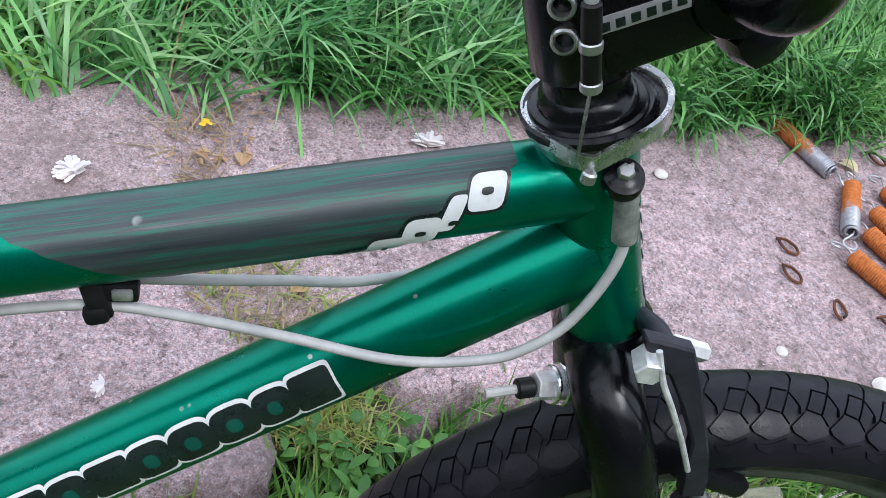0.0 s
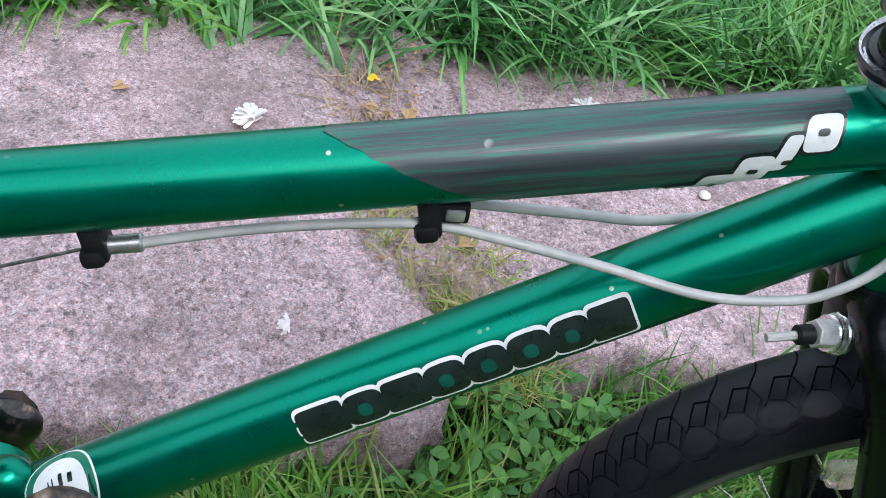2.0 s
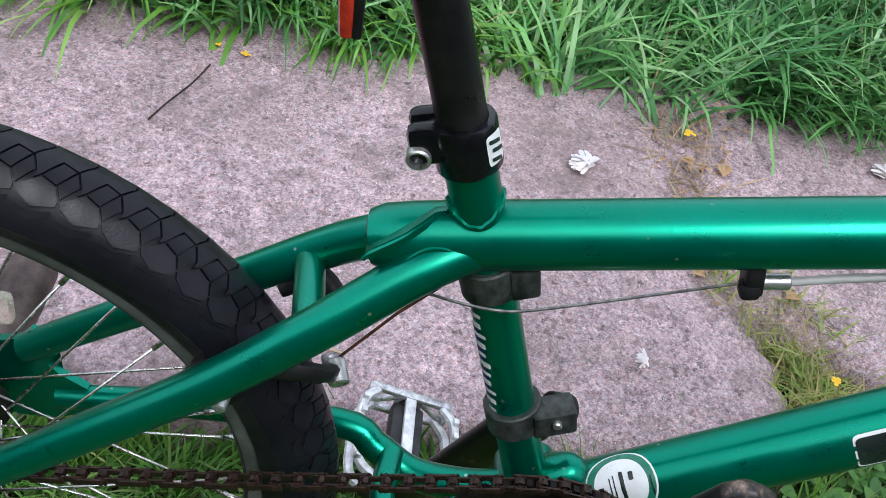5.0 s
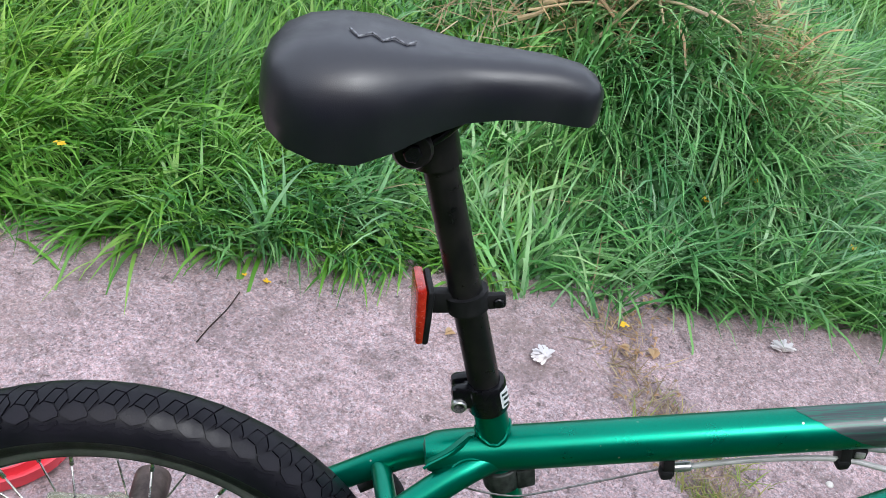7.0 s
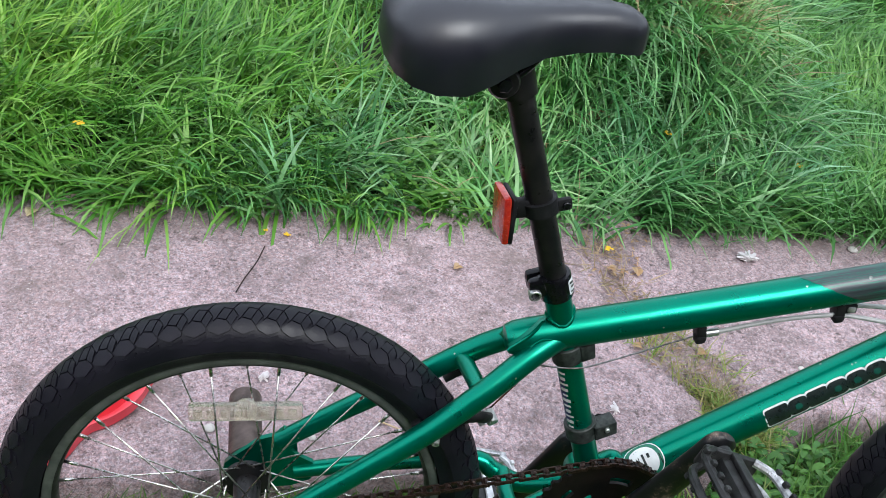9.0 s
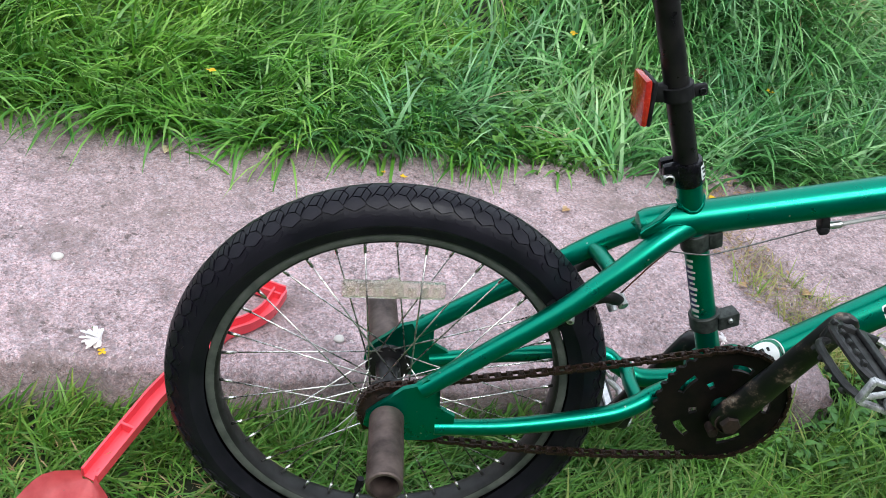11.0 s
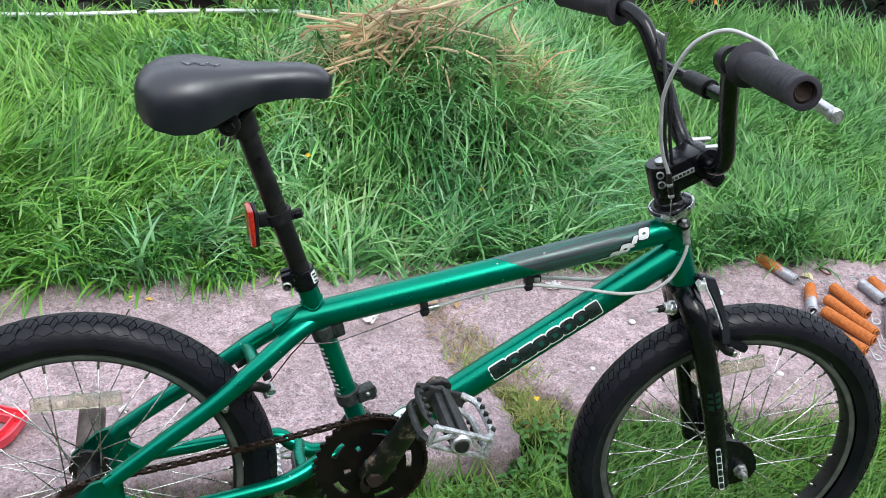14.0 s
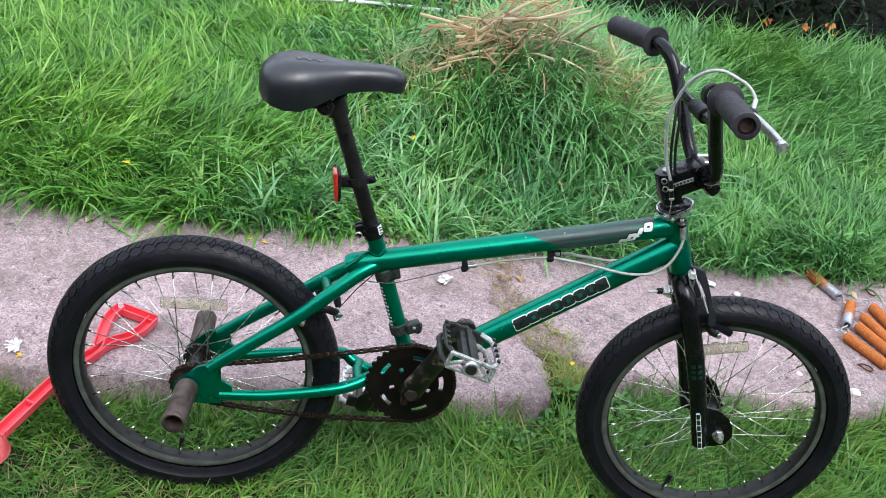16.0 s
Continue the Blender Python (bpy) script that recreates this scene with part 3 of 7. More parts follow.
def far_line(x):
    """Where the long grass begins behind the path."""
    return np.where(x < 0.62, 0.765 + 0.02 * np.sin(7 * x), 0.835 + 0.02 * np.sin(5 * x) + 0.03 * np.clip(x - 1.2, 0, 1))


def long_grass():
    mid_of = lambda y: 0.34 + 0.10 * np.sin(6 * y) + 0.16 * waves(y, 1.3 * y, 34.0, 61)
    edge_of = lambda x, y: x - 1.28 - 0.25 * waves(y * 1.0, x * 0.5, 4.0, 14) - 0.10 * (y - 1.2)
    bed = lambda x, y: (y > far_line(x)) & (y < bed_line(x) - 0.03) & (edge_of(x, y) < 0.06) & (x + 0.26 * waves(x, y, 30.0, 62) > mid_of(y))
    west = lambda x, y: (y > far_line(x)) & (y < bed_line(x) - 0.03) & (x + 0.26 * waves(x, y, 30.0, 62) < mid_of(y) + 0.03)
    x, y, az, lean, size, rng = tufts((-1.7, 0.7, 0.70, 2.40), 1100, 12, 0.018, 27, west)
    n = len(x)
    z = np.maximum(ground_z(x, y), np.where((y < 1.0) & ~off_slab(x, y), slab_z(x, y), -1)) - 0.004
    grass("lawn", "long yellow-green grass behind the concrete path", np.stack([x, y, z], 1), size * rng.uniform(0.07, 0.20, n), rng.uniform(0.0032, 0.0076, n), az, 0.10 + 0.85 * lean, 0.5 + 1.1 * rng.uniform(0, 1, n) + 0.4 * lean, M_GRASS, seed=28)
    x, y, az, lean, size, rng = tufts((0.0, 2.6, 0.70, 2.70), 1050, 12, 0.018, 21, bed)
    z = np.maximum(ground_z(x, y), np.where((y < 1.0) & ~off_slab(x, y), slab_z(x, y), -1)) - 0.004
    n = len(x)
    face = np.exp(-((x - MOUND[0]) / 0.45) ** 2 - ((y - 1.28) / 0.20) ** 2)
    az = np.where(rng.uniform(0, 1, n) < face, -np.pi / 2 + rng.normal(0, 0.45, n), az)
    heap = np.exp(-((x - MOUND[0]) / 0.36) ** 4 - ((y - MOUND[1]) / 0.14) ** 4)
    L = (1 - 0.42 * heap) * size * rng.uniform(0.07, 0.21, n) * (1 + 0.35 * np.exp(-((x - MOUND[0]) / 0.5) ** 2 - ((y - 1.36) / 0.3) ** 2))
    grass("lawn", "long unmown green grass behind the concrete path", np.stack([x, y, z], 1), L, rng.uniform(0.0036, 0.0084, n), az, 0.10 + 0.85 * lean, 0.5 + 1.2 * rng.uniform(0, 1, n) + 0.4 * lean, M_GRASS_MOUND, seed=22)
    pick = rng.uniform(0, 1, n) < 0.022
    grass("dead_grass", "scattered dry blades in the long grass", np.stack([x, y, z + 0.02], 1)[pick], L[pick], np.full(pick.sum(), 0.0026), az[pick] + 1.0, np.full(pick.sum(), 0.7), np.full(pick.sum(), 1.0), M_STRAW, seed=23)
    fine = lambda x, y: (y > far_line(x)) & (y < bed_line(x) - 0.03) & (edge_of(x, y) > -0.06)
    x, y, az, lean, size, rng = tufts((0.7, 3.8, 0.70, 2.85), 1500, 12, 0.018, 25, fine)
    n = len(x)
    z = np.maximum(ground_z(x, y), np.where((y < 1.0) & ~off_slab(x, y), slab_z(x, y), -1)) - 0.004
    grass("lawn", "finer light green grass behind the path and the springs", np.stack([x, y, z], 1), size * rng.uniform(0.07, 0.18, n), rng.uniform(0.0030, 0.0070, n), az, 0.1 + 0.9 * lean, 0.4 + 1.1 * rng.uniform(0, 1, n) + 0.4 * lean, M_GRASS_FINE, seed=26)
    # coarse tussocks that hang over the edge of the path
    edge = lambda x, y: (y > far_line(x) - 0.015) & (y < far_line(x) + 0.16) & (waves(x, y * 0.3, 5.0, 5) > np.where(x > 0.92, 0.95, np.where(x < -0.08, 0.35, -0.55)))
    x, y, az, lean, size, rng = tufts((-1.6, 3.4, 0.66, 1.20), 720, 16, 0.018, 31, edge)
    n = len(x)
    az = -np.pi / 2 + rng.normal(0, 0.75, n) + 0.9 * waves(x, y, 6, 9)
    z = np.maximum(ground_z(x, y), np.where(~off_slab(x, y), slab_z(x, y), -1)) - 0.004
    L = size * rng.uniform(0.10, 0.24, n) * (1 + 0.35 * waves(x, y, 9, 12))
    L = np.clip(L, 0.05, 0.26)
    grass("grass_tussocks", "coarse blue-green grass hanging over the edge of the concrete path", np.stack([x, y, z], 1), L, rng.uniform(0.0034, 0.0072, n), az, 0.05 + 0.75 * lean, rng.uniform(0.7, 1.75, n), M_GRASS_DEEP, seed=32)


def trodden_lawn():
    ok = lambda x, y: off_slab(x, y) & (y < 0.40) & ~((x > 0.58) & (x < 0.88) & (y > 0.225))
    x, y, az, lean, size, rng = tufts((-1.2, 2.3, -0.70, 0.40), 2600, 9, 0.016, 41, ok)
    n = len(x)
    far = np.clip((y + 0.1) / 0.25, 0, 1)
    L = size * rng.uniform(0.035, 0.095, n) * (1 + 0.55 * far)
    tracks = np.exp(-((y + 0.052) / 0.05) ** 2) * (np.exp(-((x - 0.018) / 0.14) ** 2) + np.exp(-((x - 0.945) / 0.14) ** 2))
    L *= 1 - 0.45 * np.clip(tracks, 0, 1)
    grass("lawn", "short trodden grass under the bicycle", np.stack([x, y, ground_z(x, y) - 0.003], 1), L, rng.uniform(0.0020, 0.0044, n), az, rng.uniform(0.15, 1.0, n), rng.uniform(0.3, 1.6, n), M_GRASS_NEAR, seed=42)
    # taller fringe along the foot of the slabs
    fringe = lambda x, y: (y > np.where(x < 0.70, np.interp(x, *NEAR_A), np.interp(x, *NEAR_B)) - 0.075) & off_slab(x, y) & ~((x > 0.56) & (x < 0.94) & (y > 0.11))
    x, y, az, lean, size, rng = tufts((-1.2, 2.3, 0.06, 0.36), 2600, 8, 0.012, 45, fringe)
    n = len(x)
    grass("lawn", "taller green grass along the foot of the concrete path", np.stack([x, y, ground_z(x, y) - 0.003], 1), size * rng.uniform(0.06, 0.125, n), rng.uniform(0.0022, 0.0048, n), az, rng.uniform(0.05, 0.5, n), rng.uniform(0.2, 1.3, n), M_GRASS_NEAR, seed=46)
    x, y, az, lean, size, rng = tufts((-1.3, 2.5, -0.75, 0.34), 480, 6, 0.03, 51, ok)
    n = len(x)
    grass("dead_grass", "dry yellow grass in the trodden lawn", np.stack([x, y, ground_z(x, y) - 0.002], 1), size * rng.uniform(0.03, 0.07, n), rng.uniform(0.0012, 0.0024, n), az, rng.uniform(0.7, 1.4, n), rng.uniform(0.0, 0.6, n), M_STRAW, seed=52)


def seam_tuft():
    """Yellowing grass in the crack between the two slabs."""
    rng = np.random.default_rng(61)
    n = 1900
    t = rng.uniform(0, 1, n)
    y = 0.27 + 0.30 * t ** 1.2
    mid = 0.5 * (np.interp((y - 0.185) / 0.64, *SEAM_A) + np.interp((y - 0.335) / 0.585, *SEAM_B))
    wide = np.where(y > 0.50, 0.014, 0.028)
    thin = rng.uniform(0, 1, n) < np.where(y > 0.50, 0.40, 1.0)
    x = mid + rng.normal(0, 1, n) * wide
    x, y = x[thin], y[thin]
    n = len(x)
    az = rng.uniform(0, 6.28, n)
    L = rng.uniform(0.025, 0.062, n) * np.where(y > 0.53, 0.6, 1.0)
    z = np.where(off_slab(x, y), 0.045, slab_z(x, y) - 0.003)
    grass("grass_tuft", "yellowing grass growing in the joint between the slabs", np.stack([x, y, z], 1), L, rng.uniform(0.0014, 0.0026, n), az, rng.uniform(0.2, 0.9, n), rng.uniform(0.3, 1.4, n), M_YELLOWING, seed=62)
    n = 300
    y = rng.uniform(0.36, 0.76, n)
    x = 0.5 * (np.interp((y - 0.185) / 0.64, *SEAM_A) + np.interp((y - 0.335) / 0.585, *SEAM_B)) + rng.normal(0, 0.026, n)
    grass("dead_grass", "dry straw-coloured grass lying in the joint between the slabs", np.stack([x, y, np.full(n, 0.0795)], 1), rng.uniform(0.02, 0.055, n), rng.uniform(0.0012, 0.0024, n), rng.uniform(0, 6.28, n), rng.uniform(0.9, 1.5, n), rng.uniform(-0.2, 0.3, n), M_STRAW, seed=63)


def outer_lawn():
    """The same lawn going on round about, thinner."""
    here = lambda x, y: ((y < 0.14) & ~((x > -1.15) & (x < 2.25) & (y > -0.66))) | ((y > far_line(x)) & (y < bed_line(x) - 0.03) & ((x < -1.65) | (x > 3.75)))
    x, y, az, lean, size, rng = tufts((-4.6, 6.6, -3.0, 2.8), 210, 9, 0.035, 47, here)
    n = len(x)
    grass("lawn", "mown lawn going on round about", np.stack([x, y, ground_z(x, y) - 0.003], 1), size * rng.uniform(0.06, 0.13, n), rng.uniform(0.005, 0.010, n), az, rng.uniform(0.2, 1.1, n), rng.uniform(0.3, 1.5, n), M_GRASS_NEAR, segs=3, seed=48)


long_grass()
outer_lawn()
trodden_lawn()
seam_tuft()


# ---- the bicycle ----
REAR = V(0.0155, 0, 0.2625)
FRONT = V(0.947, 0, 0.2725)
BB = V(0.385, 0, 0.304)
HEAD_T, HEAD_B = V(0.7765, 0, 0.655), V(0.8175, 0, 0.553)
AXIS = (HEAD_T - HEAD_B).normalized()
STEER = Matrix.Translation(HEAD_B) @ Matrix.Rotation(radians(4.5), 4, AXIS) @ Matrix.Translation(-HEAD_B)
TURN = Matrix.Translation(HEAD_B) @ Matrix.Rotation(radians(-5), 4, AXIS) @ Matrix.Translation(-HEAD_B)
TT0, TT1, TT_R = V(0.292, 0, 0.5067), V(0.782, 0, 0.6362), 0.0184
DT0, DT1, DT_R = V(0.398, 0, 0.3080), V(0.795, 0, 0.6008), 0.0210
ST0, ST1, ST_R = V(0.3877, 0, 0.304), V(0.2882, 0, 0.560), 0.0134
TYRE_R, RIM_R = 0.2475, 0.2015
TYRE_TUBE = (0.0280, 0.0268)


def on_tube(p0, p1, r, s, arc, lift=0.0004):
    """A point on a frame tube: s metres along it, arc metres round it from its near side upwards."""
    u = (p1 - p0).normalized()
    up = V(-u.z, 0, u.x)
    a = arc / r
    return p0 + u * s + (r + lift) * (V(0, -1, 0) * math.cos(a) + up * math.sin(a))


def decal(bm, tube_of, outline, lift):
    """A sticker on a tube, cut to an outline of (s, arc) round its centre."""
    cs = sum(p[0] for p in outline) / len(outline)
    ca = sum(p[1] for p in outline) / len(outline)
    rings = []
    for k in (1.0, 0.66, 0.33):
        rings.append([bm.verts.new(on_tube(*tube_of, cs + (s - cs) * k, ca + (a - ca) * k, lift)) for s, a in outline])
    mid = bm.verts.new(on_tube(*tube_of, cs, ca, lift))
    n = len(outline)
    for a, b in zip(rings, rings[1:]):
        for i in range(n):
            bm.faces.new((a[i], a[(i + 1) % n], b[(i + 1) % n], b[i]))
    for i in range(n):
        bm.faces.new((rings[-1][i], rings[-1][(i + 1) % n], mid))


def oval(cs, ca, w, h, power=3.0, n=20, lean=0.0):
    out = []
    for k in range(n):
        t = 2 * math.pi * k / n
        c, s = math.cos(t), math.sin(t)
        x = math.copysign(abs(c) ** (2 / power), c) * w / 2
        y = math.copysign(abs(s) ** (2 / power), s) * h / 2
        out.append((cs + x + lean * y, ca + y))
    return out


bike = thing("bmx_bicycle", "green BMX bicycle with black fork, leaning slightly in short grass", "bicycle")
LEAN = radians(-6)
bike.rotation_euler = (LEAN, 0, 0)
bike.location = (0, 0.5 * math.sin(LEAN), 0.5 - 0.5 * math.cos(LEAN))

# frame
bm = bmesh.new()
L = (HEAD_T - HEAD_B).length
lathe(bm, [(0.0165, -0.002), (0.0198, 0.0), (0.0198, 0.012), (0.0188, 0.018), (0.0188, L - 0.02), (0.0200, L - 0.012), (0.0200, L), (0.0165, L + 0.001)], 28, along(HEAD_B, HEAD_T))
bike_frame = part("bike_frame", bm, M_GREEN, bike, "metallic green enamelled steel frame")
bm = bmesh.new()
lathe(bm, [(0.012, -0.036), (0.0205, -0.036), (0.0212, -0.034), (0.0212, 0.034), (0.0205, 0.036), (0.012, 0.036)], 28, Matrix.Translation(BB) @ pose(0, 0, 0, 90))
part("crank_shell", bm, M_GREEN, bike_frame)

top_tube = part("top_tube", tube([TT0 + (TT1 - TT0) * t for t in (-0.086, -0.082, -0.066, -0.036, 0, 0.3, 0.5, 0.7, 0.9, 1)], [0.008, 0.0145, 0.0174, 0.0182] + [TT_R] * 6, 32), M_GREEN, bike_frame)
down_tube = part("down_tube", tube([DT0 + (DT1 - DT0) * t for t in (0, 0.1, 0.3, 0.5, 0.7, 0.9, 1)], DT_R, 32), M_GREEN, bike_frame)
part("seat_tube", tube([ST0, ST0.lerp(ST1, 0.5), ST1], ST_R, 28), M_GREEN, bike_frame)

# weld beads round the joints
def bead(p0, p1, r, at, stretch, rr=0.0016):
    """A wavy weld bead round a tube end."""
    u = (p1 - p0).normalized()
    up = V(-u.z, 0, u.x)
    pts = []
    for k in range(41):
        a = 2 * math.pi * k / 40
        pts.append(p0 + u * (at + stretch * math.cos(2 * a) + 0.0005 * math.sin(13 * a)) + (r + 0.0006) * (V(0, -1, 0) * math.cos(a) + up * math.sin(a)))
    return tube(pts, rr, 6, cap=False)


part("weld_bead", bead(ST1, ST0, ST_R, 0.0325, 0.0050, 0.0014), M_GREEN, bike_frame)
part("weld_bead", bead(ST0, ST1, ST_R, 0.022, 0.003), M_GREEN, bike_frame)

# folded gusset plate behind the seat tube, laid over the ends of both stays
bm = bmesh.new()
prof = [(0.2500, 0.0195, 0.5000, 0.0195, 0.4880), (0.2530, 0.0192, 0.5040, 0.0195, 0.4940), (0.2605, 0.0186, 0.5105, 0.0190, 0.5010), (0.2675, 0.0170, 0.5160, 0.0180, 0.5060), (0.2735, 0.0130, 0.5205, 0.0165, 0.5095), (0.2800, 0.0070, 0.5245, 0.0140, 0.5130), (0.2860, 0.0040, 0.5250, 0.0110, 0.5160)]
rows = []
for x, near, za, far, zb in prof:
    dip = V(0.0030, 0, -0.0040)
    top = [V(x, -near + (near + far) * u, za + (zb - za) * u + 0.010 * u * (1 - u)) for u in (0, 0.2, 0.5, 0.8, 1)]
    rows.append([bm.verts.new(p) for p in top + [p + dip for p in top[::-1]]])
for a, b in zip(rows, rows[1:]):
    for i in range(10):
        bm.faces.new((a[i], a[(i + 1) % 10], b[(i + 1) % 10], b[i]))
bm.faces.new(rows[0])
bm.faces.new(rows[-1][::-1])
part("gusset", bm, M_GREEN, bike_frame)
part("weld_bead", tube(rounded([V(x - 0.0005, -near - 0.0006, za - 0.0030) for x, near, za, far, zb in prof[:6]], 3), 0.0015, 6), M_GREEN, bike_frame)
part("weld_bead", tube(rounded([(0.262, -0.0235, 0.4900), (0.2715, -0.0200, 0.5020), (0.2800, -0.0175, 0.5085), (0.2900, -0.0172, 0.5105), (0.3005, -0.0168, 0.5065)], 5), 0.0013, 6), M_GREEN, bike_frame)

for s in (-1, 1):
    stay = rounded([(0.312, s * 0.003, 0.5080), (0.296, s * 0.0095, 0.5025), (0.2755, s * 0.0185, 0.4915), (0.2495, s * 0.029, 0.4710), (0.226, s * 0.036, 0.4505), (0.180, s * 0.044, 0.4095), (0.110, s * 0.051, 0.354), (0.046, s * 0.056, 0.302)], 5)
    part("seat_stay", tube(stay, [0.0115, 0.0122, 0.0124, 0.0124, 0.0122, 0.0118, 0.0112, 0.0105], 18), M_GREEN, bike_frame)
    chain_stay = rounded([(0.372, s * 0.012, 0.306), (0.340, s * 0.018, 0.303), (0.314, s * 0.026, 0.295), (0.288, s * 0.037, 0.285), (0.250, s * 0.047, 0.276), (0.150, s * 0.055, 0.259), (0.066, s * 0.057, 0.252)], 5)
    if s > 0:
        chain_stay = rounded([(0.372, 0.012, 0.302), (0.345, 0.018, 0.288), (0.312, 0.029, 0.2775), (0.285, 0.038, 0.2870), (0.258, 0.046, 0.2950), (0.150, 0.055, 0.275), (0.066, 0.057, 0.258)], 5)
    part("chain_stay", tube(chain_stay, [0.0115, 0.0115, 0.0112, 0.0108, 0.0102, 0.0096, 0.0088], 18), M_GREEN, bike_frame)
    drop = [(-0.012, 0.252), (-0.010, 0.268), (0.002, 0.281), (0.014, 0.292), (0.026, 0.304), (0.042, 0.310), (0.050, 0.320), (0.064, 0.316), (0.066, 0.300), (0.060, 0.290), (0.068, 0.282), (0.086, 0.272), (0.086, 0.248), (0.064, 0.237), (0.040, 0.234), (0.010, 0.239)]
    part("dropout", plate(drop, s * 0.055, s * 0.061), M_GREEN, bike_frame, "green stamped steel dropout plate")
part("stay_bridge", tube([(0.2295, -0.036, 0.4530), (0.2265, -0.012, 0.4520), (0.2235, 0.014, 0.4490), (0.2205, 0.038, 0.4440)], 0.0088, 16), M_GREEN, bike_frame)
part("stay_bridge", tube([(0.296, -0.034, 0.288), (0.293, 0, 0.289), (0.296, 0.034, 0.288)], 0.0085, 16), M_GREEN, bike_frame)

# decals: dark blocks with a white outline on the down tube
DT = (DT0, DT1, DT_R)
widths = [0.0245, 0.0212, 0.0212, 0.0212, 0.0212, 0.0212, 0.0190, 0.0195]
s0 = 0.1905
for i, w in enumerate(widths):
    tall = 0.0188 + (0.0012 if i in (0, 7) else 0)
    cs = s0 + w / 2
    power = 8.0 if i in (0, 2, 7) else 3.4
    bm = bmesh.new()
    decal(bm, DT, oval(cs, 0.0045, w + 0.0036, tall + 0.0042, power, 24, 0.05), 0.0003 + 0.00002 * i)
    part("decal_outline", bm, M_DECAL_W, down_tube)
    s0 += w + 0.0006
s0 = 0.1905
for i, w in enumerate(widths):
    tall = 0.0188 + (0.0012 if i in (0, 7) else 0)
    power = 8.0 if i in (0, 2, 7) else 3.4
    bm = bmesh.new()
    decal(bm, DT, oval(s0 + w / 2, 0.0045, w + 0.0012, tall, power, 24, 0.05), 0.0006 + 0.00002 * i)
    part("decal_block", bm, M_DECAL_K, down_tube)
    if i in (1, 3, 4, 5, 6):
        bm = bmesh.new()
        decal(bm, DT, oval(s0 + w / 2, 0.0045, w * 0.36, tall * 0.40, 2.4, 14), 0.0010)
        part("decal_dot", bm, M_DECAL_DG, down_tube)
    s0 += w + 0.0006

# round shop badge near the cranks, its small print as bars
for r, mat, lift in ((0.0225, M_DECAL_W, 0.0003), (0.0213, M_DECAL_G, 0.0005), (0.0168, M_DECAL_W, 0.0007)):
    bm = bmesh.new()
    decal(bm, DT, oval(0.054, 0.0185, 2 * r, 2 * r, 2.0, 32), lift)
    part("badge", bm, mat, down_tube)
for cs, ca, w, h in ((0.0550, 0.0165, 0.0026, 0.020), (0.0500, 0.0185, 0.0008, 0.013), (0.0475, 0.0185, 0.0008, 0.011), (0.0610, 0.0230, 0.0030, 0.0050), (0.0525, 0.0000, 0.0022, 0.0022), (0.0725, 0.0150, 0.0012, 0.012), (0.0360, 0.0150, 0.0012, 0.012)):
    bm = bmesh.new()
    decal(bm, DT, oval(cs, ca, w, h, 8.0, 16), 0.0010)
    part("print_bar", bm, M_DECAL_K, down_tube)

# worn film and a broken white sticker on the top tube
TT = (TT0, TT1, TT_R)
bm = bmesh.new()
rows = []
for k in range(19):
    arc = -0.021 + 0.058 * k / 18
    start = 0.2565 + max(0, 0.030 - arc) ** 1.25 * 3.6 + 0.001 * math.sin(9 * k)
    stop = 0.474 - 2.3 * max(0, 0.020 - arc)
    rows.append([bm.verts.new(on_tube(*TT, start + (stop - start) * j / 24, arc, 0.00035)) for j in range(25)])
for a, b in zip(rows, rows[1:]):
    for j in range(24):
        bm.faces.new((a[j], a[j + 1], b[j + 1], b[j]))
part("worn_film", bm, M_FILM, top_tube, "smoky grey film scratched through to green")
spots = [(0.4030, -0.0150, 0.015, 0.0065, 0.5), (0.4170, -0.0100, 0.0150, 0.0115, 0.35), (0.4315, -0.0035, 0.0150, 0.0140, 0.35), (0.4450, 0.0035, 0.0075, 0.0150, 0.55), (0.4600, 0.0110, 0.0150, 0.0150, 0.30)]
for i, (cs, ca, w, h, lean) in enumerate(spots):
    bm = bmesh.new()
    decal(bm, TT, oval(cs, ca, w + 0.0030, h + 0.0030, 4.5, 20, lean), 0.0006 + 0.00003 * i)
    part("decal_outline", bm, M_DECAL_K, top_tube)
    bm = bmesh.new()
    decal(bm, TT, oval(cs, ca, w, h, 4.5, 20, lean), 0.0010 + 0.00003 * i)
    part("decal_block", bm, M_DECAL_W, top_tube)
for cs, ca, w, h, lean in ((0.4165, -0.0130, 0.0020, 0.0055, 0.35), (0.4315, -0.0035, 0.0046, 0.0026, 0.2), (0.4450, 0.0000, 0.0040, 0.0022, 0.5), (0.4600, 0.0112, 0.0050, 0.0030, 0.2)):
    bm = bmesh.new()
    decal(bm, TT, oval(cs, ca, w, h, 3, 12, lean), 0.0015)
    part("decal_dot", bm, M_DECAL_K, top_tube)

# sticker on the seat tube: blue strip and a column of white bars
STS = (ST0, ST1, ST_R)
bm = bmesh.new()
decal(bm, STS, oval(0.138, 0.0150, 0.060, 0.009, 9, 16), 0.0004)
part("decal_strip", bm, M_DECAL_B, bike_frame)
for i in range(11):
    bm = bmesh.new()
    decal(bm, STS, oval(0.102 + 0.0074 * i, 0.0118, 0.0030 + 0.0014 * (i % 2), 0.0065 + 0.002 * (i % 3), 6, 12), 0.0008)
    part("print_bar", bm, M_DECAL_W, bike_frame)
bm = bmesh.new()
decal(bm, STS, oval(0.030, -0.004, 0.0022, 0.022, 8, 16), 0.0006)
part("decal_ring", bm, M_DECAL_W, bike_frame)
